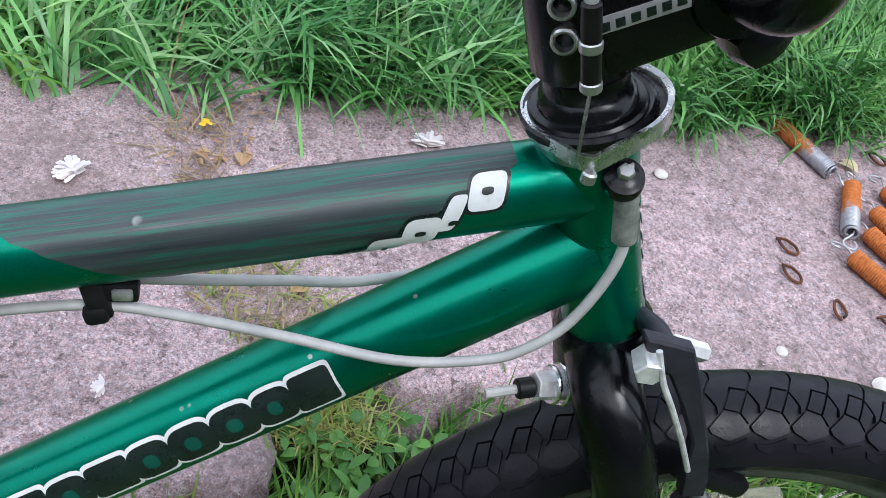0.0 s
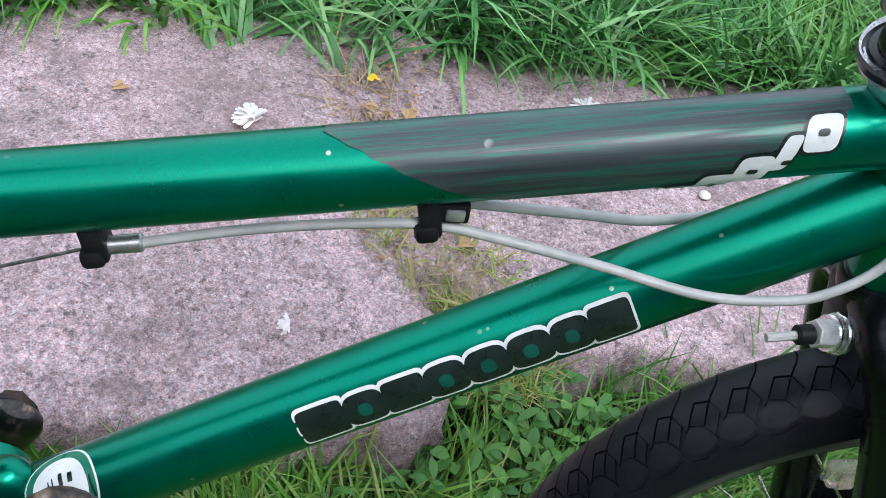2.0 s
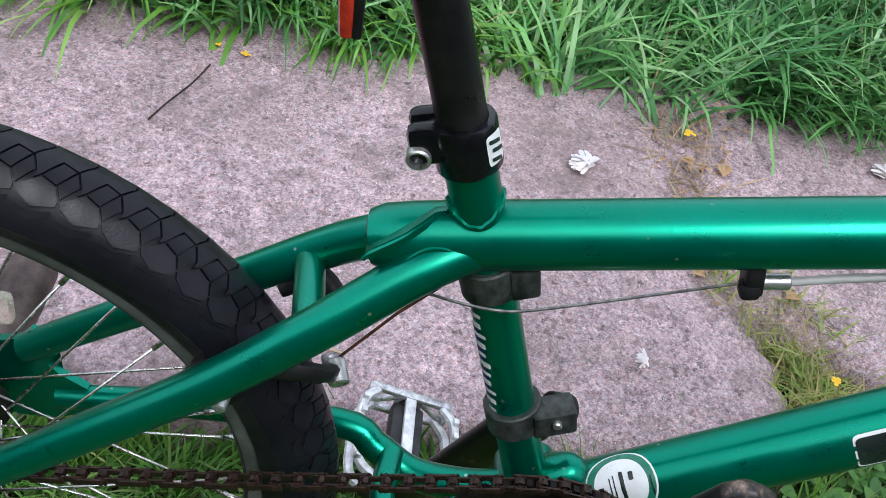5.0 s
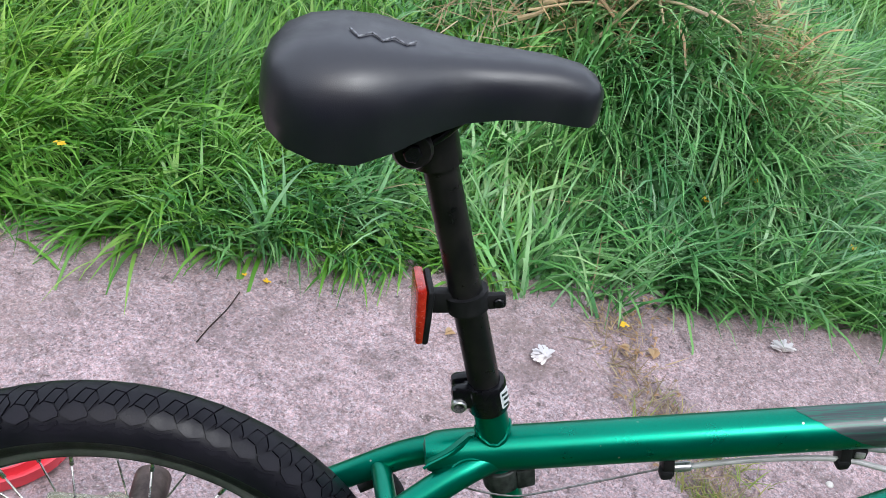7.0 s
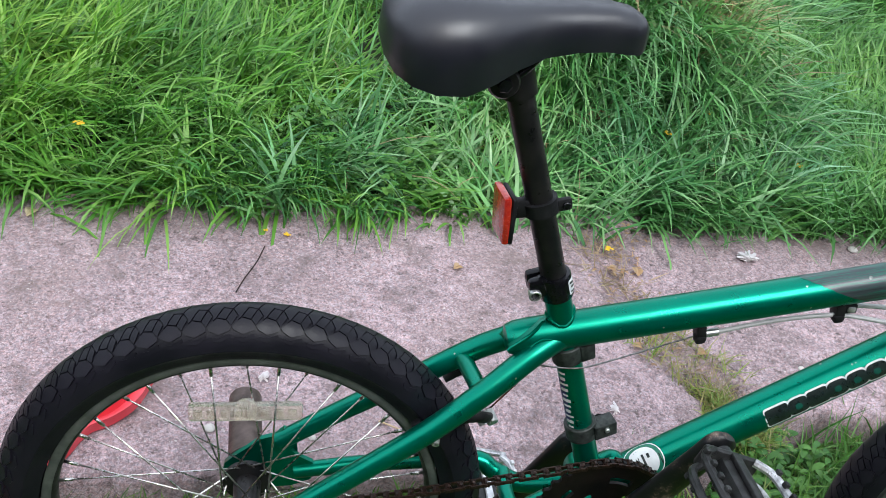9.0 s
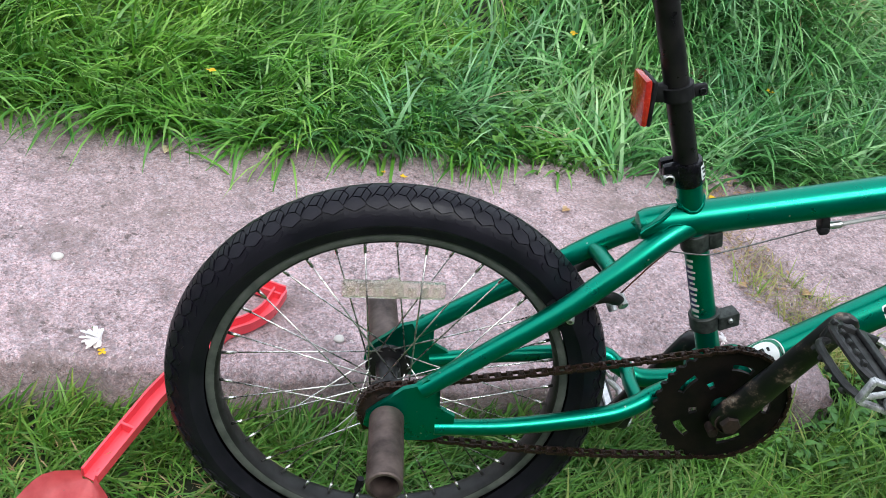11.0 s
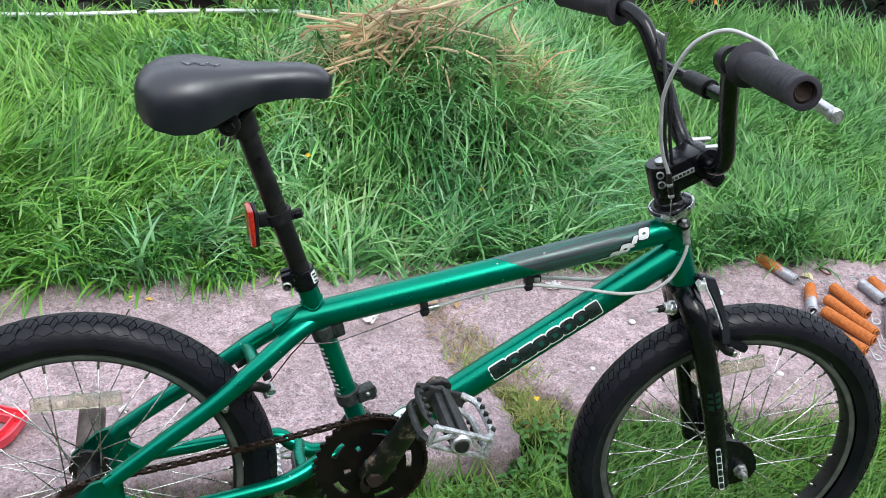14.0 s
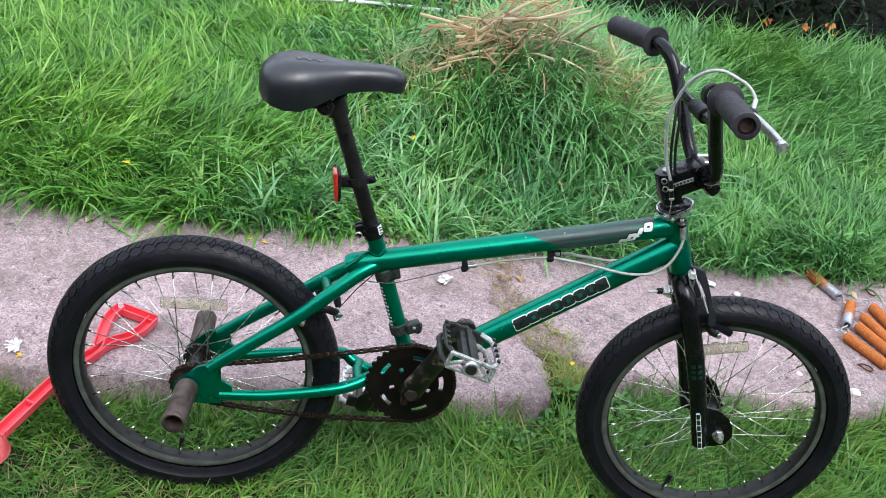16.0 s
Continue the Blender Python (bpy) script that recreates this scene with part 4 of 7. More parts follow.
# white print down the front of the head tube
for i in range(5):
    bm = bmesh.new()
    decal(bm, (HEAD_B, HEAD_T, 0.0190), oval(0.040 + 0.011 * i, -0.027, 0.006, 0.006, 5, 12), 0.0006)
    part("print_bar", bm, M_DECAL_W, bike_frame)


# ---- wheels ----
def tyre_mesh():
    """The carcass of the tyre about its axle (y)."""
    bm = bmesh.new()
    a, b = TYRE_TUBE
    mid = TYRE_R - b
    prof = []
    for k in range(23):
        t = radians(-128 + 256 * k / 22)
        prof.append((mid + b * math.cos(t), a * math.sin(t) * (1 if abs(math.degrees(t)) < 95 else 0.86)))
    seg = 96
    rings = []
    for r, y in prof:
        rings.append([bm.verts.new((r * math.cos(2 * math.pi * k / seg), y, r * math.sin(2 * math.pi * k / seg))) for k in range(seg)])
    for p, q in zip(rings, rings[1:]):
        for k in range(seg):
            bm.faces.new((p[k], p[(k + 1) % seg], q[(k + 1) % seg], q[k]))
    me = bpy.data.meshes.new("tyre")
    bmesh.ops.recalc_face_normals(bm, faces=bm.faces)
    bm.to_mesh(me)
    bm.free()
    me.polygons.foreach_set("use_smooth", [True] * len(me.polygons))
    me.set_sharp_from_angle(angle=radians(28))
    me.materials.append(M_RUBBER)
    return me


LUGS = 68


def inset(outline, d):
    """A closed outline drawn in by d all round, with mitred corners."""
    area = sum(p[0] * q[1] - q[0] * p[1] for p, q in zip(outline, outline[1:] + outline[:1]))
    pts = outline if area > 0 else outline[::-1]
    out = []
    for p, q, r in zip(pts[-1:] + pts[:-1], pts, pts[1:] + pts[:1]):
        e, f = (Vector(q) - Vector(p)).normalized(), (Vector(r) - Vector(q)).normalized()
        n, m = Vector((-e.y, e.x)), Vector((-f.y, f.x))
        k = (n + m) / max(0.35, 1 + n.dot(m))
        out.append(Vector(q) + k * d)
    return out


def lug_bmesh(bm, shape, lift, phase, gap=0.0006):
    """One tread block: an outline in pitches round the wheel and degrees across the tyre, wrapped over the carcass."""
    a, b = TYRE_TUBE
    mid = TYRE_R - b
    pitch = 2 * math.pi / LUGS
    flat = [(u * pitch * TYRE_R, radians(t) * b) for u, t in shape]
    cut = bmesh.new()
    cut.faces.new([cut.verts.new((x, y, 0)) for x, y in inset(flat, gap)])
    for t in range(-60, 61, 10):
        geom = cut.verts[:] + cut.edges[:] + cut.faces[:]
        bmesh.ops.bisect_plane(cut, geom=geom, plane_co=(0, radians(t) * b, 0), plane_no=(0, 1, 0))
    edges = [e for e in cut.edges if e.is_boundary]
    skirt = bmesh.ops.extrude_edge_only(cut, edges=edges)["geom"]
    for v in skirt:
        if isinstance(v, bmesh.types.BMVert):
            v.co.z = -1
    bmesh.ops.recalc_face_normals(cut, faces=cut.faces)
    known = {}
    for v in cut.verts:
        t, rise = v.co.y / b, -0.0008 if v.co.z < 0 else lift
        r = mid + (b + rise) * math.cos(t)
        ang = radians(phase) - v.co.x / TYRE_R
        known[v] = bm.verts.new((r * math.cos(ang), (a + rise) * math.sin(t), r * math.sin(ang)))
    for f in cut.faces:
        bm.faces.new([known[v] for v in f.verts])
    cut.free()


def lug_done(name, bm):
    me = bpy.data.meshes.new(name)
    bmesh.ops.recalc_face_normals(bm, faces=bm.faces)
    bm.to_mesh(me)
    bm.free()
    me.polygons.foreach_set("use_smooth", [True] * len(me.polygons))
    me.set_sharp_from_angle(angle=radians(40))
    me.materials.append(M_RUBBER)
    return me


def lug_meshes():
    """The four tread blocks of one pitch, and the far shoulder in one piece all round."""
    phase = 3.2
    lozenge = [(0.0, -28), (-0.38, -23), (-0.09, 1), (0.28, -3)]
    tilted = [(0.0, -28), (0.28, -3), (0.47, -20), (0.19, -41)]
    hexagon = [(0.19, -41), (0.46, -30), (0.62, -23), (1.0, -28), (1.19, -41), (1.20, -48), (0.68, -57), (0.28, -48)]
    broad = [(0.28, -3), (0.47, -20), (0.46, -30), (0.62, -23), (0.91, 1), (1.28, -3), (1.38, 5), (1.52, 16), (1.57, 27), (1.56, 40), (1.48, 50), (0.48, 50), (0.56, 40), (0.57, 27), (0.52, 16), (0.38, 5)]
    out = []
    for shape, lift in ((lozenge, 0.0020), (tilted, 0.0020), (hexagon, 0.0021), (broad, 0.0021)):
        bm = bmesh.new()
        lug_bmesh(bm, shape, lift, phase)
        out.append(lug_done("tread_lug", bm))
    bm = bmesh.new()
    for i in range(LUGS):
        at = phase - 360 * i / LUGS
        lug_bmesh(bm, [(0.0, 52), (0.98, 52), (1.04, 60), (0.52, 72), (0.04, 62)], 0.0018, at)
        lug_bmesh(bm, [(0.30, -58), (0.68, -60), (1.16, -52), (1.18, -60), (0.70, -72), (0.42, -68)], 0.0010, at)
    return out, lug_done("tread_shoulder", bm)


def rim_mesh():
    bm = bmesh.new()
    prof = [(RIM_R, 0.0135), (RIM_R + 0.001, 0.0150), (RIM_R - 0.002, 0.0155), (RIM_R - 0.0085, 0.0148), (RIM_R - 0.0105, 0.0130), (RIM_R - 0.0120, 0.007), (RIM_R - 0.0125, 0)]
    prof = prof + [(r, -y) for r, y in prof[-2::-1]]
    lathe(bm, [(r, y) for r, y in prof], 96, pose(0, 0, 0, 90))
    me = bpy.data.meshes.new("rim")
    bmesh.ops.recalc_face_normals(bm, faces=bm.faces)
    bm.to_mesh(me)
    bm.free()
    me.polygons.foreach_set("use_smooth", [True] * len(me.polygons))
    me.set_sharp_from_angle(angle=radians(35))
    me.materials.append(M_RIM_DARK)
    return me


def track_mesh():
    """The two pale braking bands on the flanks of the rim."""
    bm = bmesh.new()
    for s in (-1, 1):
        lathe(bm, [(RIM_R + 0.0016, s * 0.0152), (RIM_R - 0.001, s * 0.0160), (RIM_R - 0.0070, s * 0.0154), (RIM_R - 0.0082, s * 0.0146)], 96, pose(0, 0, 0, 90))
    me = bpy.data.meshes.new("brake_track")
    bmesh.ops.recalc_face_normals(bm, faces=bm.faces)
    bm.to_mesh(me)
    bm.free()
    me.polygons.foreach_set("use_smooth", [True] * len(me.polygons))
    me.materials.append(M_RIM)
    return me


def spoke_mesh(side, lead):
    """A spoke from the hub flange to the rim, with its nipple."""
    bm = bmesh.new()
    p = V(0.021 * math.cos(lead * 1.25), side * 0.028, 0.021 * math.sin(lead * 1.25))
    q = V(RIM_R - 0.0122, side * 0.003, 0)
    sweep(bm, [p, p.lerp(q, 0.5), q], 0.00095, 6)
    sweep(bm, [p.lerp(q, 0.925), q], 0.0019, 6)
    me = bpy.data.meshes.new("spoke")
    bm.to_mesh(me)
    bm.free()
    me.polygons.foreach_set("use_smooth", [True] * len(me.polygons))
    me.materials.append(M_SPOKE)
    return me


TYRE, RIM, TRACK = tyre_mesh(), rim_mesh(), track_mesh()
LUG, SHOULDER = lug_meshes()
SPOKES = {(s, l): spoke_mesh(s, l) for s in (-1, 1) for l in (-1, 1)}


def wheel(name, label, axle, xf, turn, reflect, size=1.0):
    """Hub with tyre, rim, 36 spokes, a valve and a spoke reflector."""
    base = xf @ Matrix.Translation(axle) @ Matrix.Rotation(radians(turn), 4, "Y") @ Matrix.Scale(size, 4)
    bm = bmesh.new()
    lathe(bm, [(0, -0.046), (0.010, -0.046), (0.012, -0.036), (0.0265, -0.033), (0.0265, -0.028), (0.015, -0.024), (0.014, 0), (0.015, 0.024), (0.0265, 0.028), (0.0265, 0.033), (0.012, 0.036), (0.010, 0.046), (0, 0.046)], 28, pose(0, 0, 0, 90))
    hub = part(name, bm, M_BLACK_WORN, bike, label, base)
    place("tyre", TYRE, hub, "black knobbly rubber tyre", base)
    for me in LUG:
        for i in range(LUGS):
            place("tread_lug", me, hub, "", base @ Matrix.Rotation(2 * math.pi * i / LUGS, 4, "Y"))
    tagged(place("tread_shoulder", SHOULDER, hub, "", base), kind="stuff")
    place("rim", RIM, hub, "dark rim channel", base)
    place("brake_track", TRACK, hub, "dull grey metal braking band", base)
    for i in range(9):
        for side in (-1, 1):
            for lead in (-1, 1):
                a = 40 * i + (0 if lead > 0 else 20) + (0 if side > 0 else 10)
                place("spoke", SPOKES[side, lead], hub, "", base @ Matrix.Rotation(radians(a), 4, "Y"))
    bm = bmesh.new()
    lathe(bm, [(0, 0), (0.003, 0), (0.003, 0.012), (0.0045, 0.013), (0.0045, 0.032), (0, 0.033)], 12, along((0, 0, -RIM_R + 0.016), (0, 0, 0)))
    part("valve", bm, M_PLASTIC, hub, "", base)
    # reflector between the spokes, held at the angle that it stands at
    bm = bmesh.new()
    block(bm, (0, 0, 0), (0.112, 0.009, 0.021), 0.0035)
    for k in range(8):
        block(bm, (-0.046 + 0.0131 * k, -0.0055, 0.0), (0.009, 0.003, 0.013), 0.001)
    lathe(bm, [(0.0, -0.011), (0.007, -0.0105), (0.0105, -0.008), (0.0105, -0.004), (0.0, -0.004)], 20, pose(0, 0, 0, 90))
    part("reflector", bm, M_CLEAR_LENS, hub, "clear plastic spoke reflector", xf @ Matrix.Translation(axle) @ reflect)
    return hub


wheel("rear_wheel", "rear wheel hub of worn black metal", REAR + V(0, 0.005, 0), Matrix(), 6, pose(-0.0085, -0.002, 0.1250, 0, -4, 0))
wheel("front_wheel", "front wheel hub of worn black metal", FRONT, TURN, 14, pose(-0.0320, -0.004, 0.143, 0, -16, 0), 0.992)

# pegs, axle ends and nuts
for s in (-1, 1):
    bm = rod(REAR + V(-0.003, s * 0.063, 0.002), REAR + V(-0.007, s * 0.168, 0.003), 0.0190, 28, 0.0015, 0.0150)
    part("axle_peg", bm, M_PEG, bike, "bare rusting steel axle peg")
    bm = bmesh.new()
    lathe(bm, [(0, -0.060), (0.0095, -0.060), (0.0095, -0.053), (0, -0.053)], 6, Matrix.Translation(FRONT) @ pose(0, 0, 0, 90 * s))
    lathe(bm, [(0, -0.078), (0.0045, -0.078), (0.0050, -0.076), (0.0050, -0.045), (0, -0.045)], 14, Matrix.Translation(FRONT) @ pose(0, 0, 0, 90 * s))
    lathe(bm, [(0, -0.069), (0.0085, -0.069), (0.0092, -0.067), (0.0092, -0.060), (0.0115, -0.0595), (0.0115, -0.058), (0, -0.058)], 6, Matrix.Translation(FRONT) @ pose(0, 0, 0, 90 * s))
    part("axle_nut", bm, M_STEEL, bike, "bright hexagonal axle nut", TURN)

# ---- drivetrain ----
RING_R, COG_R, CHAIN_Y = 0.0745, 0.0310, -0.045


def toothed(centre, r_out, teeth, y0, y1, holes, hub_r, seg_per=4):
    """A toothed wheel with openings: holes are (r0, r1, count, share of the angle that is open, phase)."""
    bm = bmesh.new()
    n = teeth * seg_per
    radii = sorted({hub_r, r_out - 0.003, *[r for h in holes for r in h[:2]]})
    verts = {}

    def vert(i, j, y):
        key = (i % n, j, y)
        if key not in verts:
            a = 2 * math.pi * (i % n) / n
            r = radii[j] if j < len(radii) else r_out + (0.0035 if i % seg_per in (1, 2) else -0.0005)
            verts[key] = bm.verts.new(centre + V(r * math.cos(a), y, r * math.sin(a)))
        return verts[key]

    solid = {}
    for i in range(n):
        a = (i + 0.5) / n
        for j in range(len(radii)):
            r0, r1 = radii[j], radii[j + 1] if j + 1 < len(radii) else r_out
            mid = 0.5 * (r0 + r1)
            solid[i, j] = not any(h[0] <= mid <= h[1] and ((a * h[2] + h[4]) % 1.0) < h[3] for h in holes)
    for (i, j), full in solid.items():
        if not full:
            continue
        bm.faces.new((vert(i, j, y0), vert(i + 1, j, y0), vert(i + 1, j + 1, y0), vert(i, j + 1, y0)))
        bm.faces.new((vert(i, j, y1), vert(i, j + 1, y1), vert(i + 1, j + 1, y1), vert(i + 1, j, y1)))
        for di, dj, e in ((0, -1, ((i, j), (i + 1, j))), (0, 1, ((i, j + 1), (i + 1, j + 1))), (-1, 0, ((i, j), (i, j + 1))), (1, 0, ((i + 1, j), (i + 1, j + 1)))):
            if not solid.get(((i + di) % n, j + dj), False):
                (a0, b0), (a1, b1) = e
                bm.faces.new((vert(a0, b0, y0), vert(a1, b1, y0), vert(a1, b1, y1), vert(a0, b0, y1)))
    return bm


C_RING = V(BB.x, 0, BB.z)
ring = toothed(C_RING, RING_R, 36, CHAIN_Y - 0.0022, CHAIN_Y + 0.0022, [(0.049, 0.057, 5, 0.40, 0.1), (0.028, 0.037, 5, 0.20, 0.35)], 0.012)
part("chainring", ring, M_RING, bike, "oily blackened steel chainring with slots")
bm = toothed(REAR, COG_R, 16, CHAIN_Y - 0.002, CHAIN_Y + 0.002, [(0.020, 0.024, 4, 0.5, 0.0)], 0.008)
part("rear_cog", bm, M_RUST, bike, "rusty freewheel cog")

# chain: alternating outer and inner links round both toothed wheels
def chain_path():
    d = C_RING - REAR
    R, r = RING_R + 0.0015, COG_R + 0.0015
    gap = d.length
    base = math.atan2(d.z, d.x)
    off = math.asin((R - r) / gap)
    up, down = base + math.pi / 2 + off, base - math.pi / 2 - off
    pts = []
    for k in range(41):
        a = up + (down - up) * k / 40
        pts.append(C_RING + V(R * math.cos(a), CHAIN_Y, R * math.sin(a)))
    lo0, lo1 = pts[-1], REAR + V(r * math.cos(down), CHAIN_Y, r * math.sin(down))
    for k in range(1, 20):
        t = k / 20
        pts.append(lo0.lerp(lo1, t) - V(0, 0, 0.010 * math.sin(math.pi * t)))
    for k in range(21):
        a = down - (2 * math.pi - (up - down)) * k / 20
        pts.append(REAR + V(r * math.cos(a), CHAIN_Y, r * math.sin(a)))
    hi0, hi1 = pts[-1], pts[0]
    for k in range(1, 20):
        t = k / 20
        pts.append(hi0.lerp(hi1, t) - V(0, 0, 0.004 * math.sin(math.pi * t)))
    pts.append(pts[0].copy())
    return pts


def link_mesh(wide):
    bm = bmesh.new()
    for s in (-1, 1):
        y = s * wide
        out = []
        for k in range(16):
            a = 2 * math.pi * k / 16
            out.append((math.cos(a) * 0.0042 + (0.00635 if math.cos(a) > 0 else -0.00635), math.sin(a) * (0.0040 if abs(math.cos(a)) > 0.45 else 0.0021)))
        a_, b_ = [bm.verts.new((x, y - 0.0006, z)) for x, z in out], [bm.verts.new((x, y + 0.0006, z)) for x, z in out]
        bm.faces.new(a_)
        bm.faces.new(b_[::-1])
        for i in range(16):
            bm.faces.new((a_[i], a_[(i + 1) % 16], b_[(i + 1) % 16], b_[i]))
    for s in (-1, 1):
        lathe(bm, [(0, -wide - 0.0012), (0.0019, -wide - 0.0012), (0.0019, wide + 0.0012), (0, wide + 0.0012)], 8, pose(s * 0.00635, 0, 0, 90))
        lathe(bm, [(0.0036, -0.0018), (0.0036, 0.0018)], 8, pose(s * 0.00635, 0, 0, 90))
    me = bpy.data.meshes.new("chain_link")
    bmesh.ops.recalc_face_normals(bm, faces=bm.faces)
    bm.to_mesh(me)
    bm.free()
    me.materials.append(M_CHAIN)
    return me


path = chain_path()
lens = [0.0]
for a, b in zip(path, path[1:]):
    lens.append(lens[-1] + (b - a).length)
count = 2 * round(lens[-1] / 0.0127 / 2)
links = [link_mesh(0.0046), link_mesh(0.0030)]
chain = None
for i in range(count):
    s = lens[-1] * i / count
    at = V(*[float(np.interp(s, lens, [p[k] for p in path])) for k in range(3)])
    nx = V(*[float(np.interp((s + 0.004) % lens[-1], lens, [p[k] for p in path])) for k in range(3)])
    d = nx - at
    m = Matrix.Translation(at) @ pose(0, 0, 0, 0, -math.degrees(math.atan2(d.z, d.x)), 0)
    if chain is None:
        chain = place("chain", links[0], bike, "rusty brown roller chain", m)
    else:
        ob = place("chain_link", links[i % 2], chain, "")
        ob.matrix_parent_inverse = chain.matrix_basis.inverted()
        ob.matrix_basis = m

# cranks
CR = V(0.068, 0, 0.156).normalized()
NEAR_END, FAR_END = BB + CR * 0.166, BB - CR * 0.166
for s, end in ((-1, NEAR_END), (1, FAR_END)):
    y0, y1 = s * 0.068, s * 0.098
    a, b = BB + V(0, y0, 0), end + V(0, y1, 0)
    bm = bmesh.new()
    d = (b - a)
    pts = [a - d.normalized() * 0.016, a - d.normalized() * 0.010, a, a.lerp(b, 0.2), a.lerp(b, 0.5), a.lerp(b, 0.85), b, b + d.normalized() * 0.010, b + d.normalized() * 0.015]
    sweep(bm, pts, [0.010, 0.0180, 0.0210, 0.0195, 0.0175, 0.0170, 0.0175, 0.0150, 0.008], 18, 0.55)
    arm = part("crank_arm", bm, M_CRANK, bike, "black steel crank arm, its paint rubbed away")
    bm = bmesh.new()
    lathe(bm, [(0, 0.016), (0.010, 0.016), (0.0115, 0.014), (0.0115, 0.0), (0, 0.0)], 6, Matrix.Translation(a) @ pose(0, 0, 0, -90 * s if s > 0 else 90))
    lathe(bm, [(0.0145, 0.009), (0.016, 0.008), (0.016, 0.0), (0.0, 0.0)], 20, Matrix.Translation(a) @ pose(0, 0, 0, -90 * s if s > 0 else 90))
    part("crank_bolt", bm, M_RUST, arm, "rusty crank bolt")
bm = rod(BB + V(0.012, -0.050, -0.026) - V(0.02, 0, 0), BB + V(-0.008, -0.066, -0.026), 0.006, 16)
part("drive_pin", bm, M_RUST, bike, "rusty drive pin of the chainring")


def pedal(centre, axis, twist, rail):
    """A cast alloy platform pedal: toothed side rails, windowed end plate, bars and a hollow core round the axle."""
    m = Matrix.Translation(centre) @ Vector(axis).to_track_quat("Y", "Z").to_matrix().to_4x4() @ pose(0, 0, 0, 0, twist, 0)
    body = part("pedal", rod((0, -0.012, 0), (0, 0.100, 0), 0.0090, 16), M_PEDAL_DARK, bike, "worn cast alloy platform pedal", m)
    for z in (-1, 1):
        for x in (-1, 1):
            pts = rounded([(x * 0.024, 0.004, z * 0.010), (x * 0.040, 0.018, z * 0.011), (x * 0.043, 0.050, z * 0.011), (x * 0.041, 0.082, z * 0.011), (x * 0.030, 0.098, z * 0.010)], 4)
            part("side_rail", tube(pts, 0.0044, 8), M_ALLOY if x < 0 and rail is M_PEDAL_DARK else rail, body, "", m)
            for k in range(5):
                part("grip_tooth", boxed((x * 0.0415, 0.018 + 0.016 * k, z * 0.0160), (0.005, 0.006, 0.006), 0.0010), rail, body, "", m)
        bm = boxed((0, 0.050, z * 0.0115), (0.010, 0.092, 0.005), 0.0014)
        part("cross_bar", bm, rail, body, "", m)
        part("end_bar", boxed((0, 0.100, z * 0.0120), (0.074, 0.008, 0.005), 0.0014), M_ALLOY, body, "", m)
    part("core_plate", boxed((0, 0.050, 0), (0.030, 0.090, 0.016), 0.005), M_PEDAL_DARK, body, "", m)
    for x in (-1, 1):
        part("end_post", boxed((x * 0.036, 0.100, 0), (0.005, 0.008, 0.026), 0.0014), M_ALLOY, body, "", m)
        part("end_strut", boxed((x * 0.019, 0.100, 0.002), (0.032, 0.006, 0.004), 0.0010, (0, 32 * x, 0)), M_ALLOY, body, "", m)
    bm = bmesh.new()
    lathe(bm, [(0, 0.006), (0.0105, 0.006), (0.0125, 0.004), (0.0125, -0.004), (0, -0.004)], 20, Matrix.Translation((0, 0.102, 0)) @ pose(0, 0, 0, -90))
    part("end_boss", bm, M_ALLOY, body, "", m)
    part("end_plate", boxed((0, 0.002, 0), (0.064, 0.008, 0.024), 0.003), M_PEDAL_DARK, body, "", m)
    part("axle_cap", rod((0, 0.107, 0), (0, 0.1095, 0), 0.0088, 18), M_PEDAL_DARK, body, "", m)
    return body


pedal(V(0.4490, -0.124, 0.4605), (0.01, -1, 0.01), -17, M_PEDAL_DARK)
pedal(FAR_END + V(0, 0.102, 0), (0, 1, 0), 10, M_BRIGHT_ALLOY)

# ---- fork, head set, stem and handlebar (all turned with the steering) ----
bm = bmesh.new()
lathe(bm, [(0.0, -0.030), (0.0165, -0.030), (0.0180, -0.024), (0.0205, -0.010), (0.0215, -0.004), (0.0215, 0.002), (0.0205, 0.004), (0, 0.004)], 28, along(HEAD_B, HEAD_T))
lathe(bm, [(0.0, 0.006), (0.0212, 0.006), (0.0236, 0.003), (0.0243, -0.004), (0.0232, -0.010), (0.0, -0.011)], 32, along(HEAD_B, HEAD_T))
fork = part("fork", bm, M_BLACK, bike, "gloss black fork crown", TURN)
for s in (-1, 1):
    leg = rounded([(0.816, s * 0.006, 0.543), (0.817, s * 0.030, 0.539), (0.826, s * 0.046, 0.520), (0.843, s * 0.052, 0.480), (0.8665, s * 0.055, 0.418), (0.894, s * 0.058, 0.335), (0.919, s * 0.060, 0.250)], 5)
    part("fork_leg", tube(leg, [0.0165, 0.0172, 0.0170, 0.0166, 0.0162, 0.0150, 0.0138], 20), M_BLACK, fork, "", TURN)
    part("fork_end", plate([(0.900, 0.310), (0.912, 0.325), (0.936, 0.322), (0.957, 0.309), (0.969, 0.290), (0.973, 0.272), (0.965, 0.254), (0.946, 0.246), (0.922, 0.243), (0.910, 0.256)], s * 0.051, s * 0.057), M_BLACK, fork, "", TURN)
near_leg = (V(0.8665, -0.0555, 0.418), V(0.919, -0.060, 0.250), 0.0160)


def leg_decal(cs, ca, w, h, mat, lift, name):
    bm = bmesh.new()
    p0, p1, r = near_leg
    decal(bm, (p0, p1, r), oval(cs, ca, w, h, 7, 16), lift)
    part(name, bm, mat, fork, "", TURN)


for i in range(3):
    for j in range(2):
        leg_decal(0.004 + 0.011 * i, -0.006 + 0.011 * j, 0.008 - 0.002 * ((i + j) % 2), 0.008, M_LEG_PRINT, 0.0006, "decal_block")
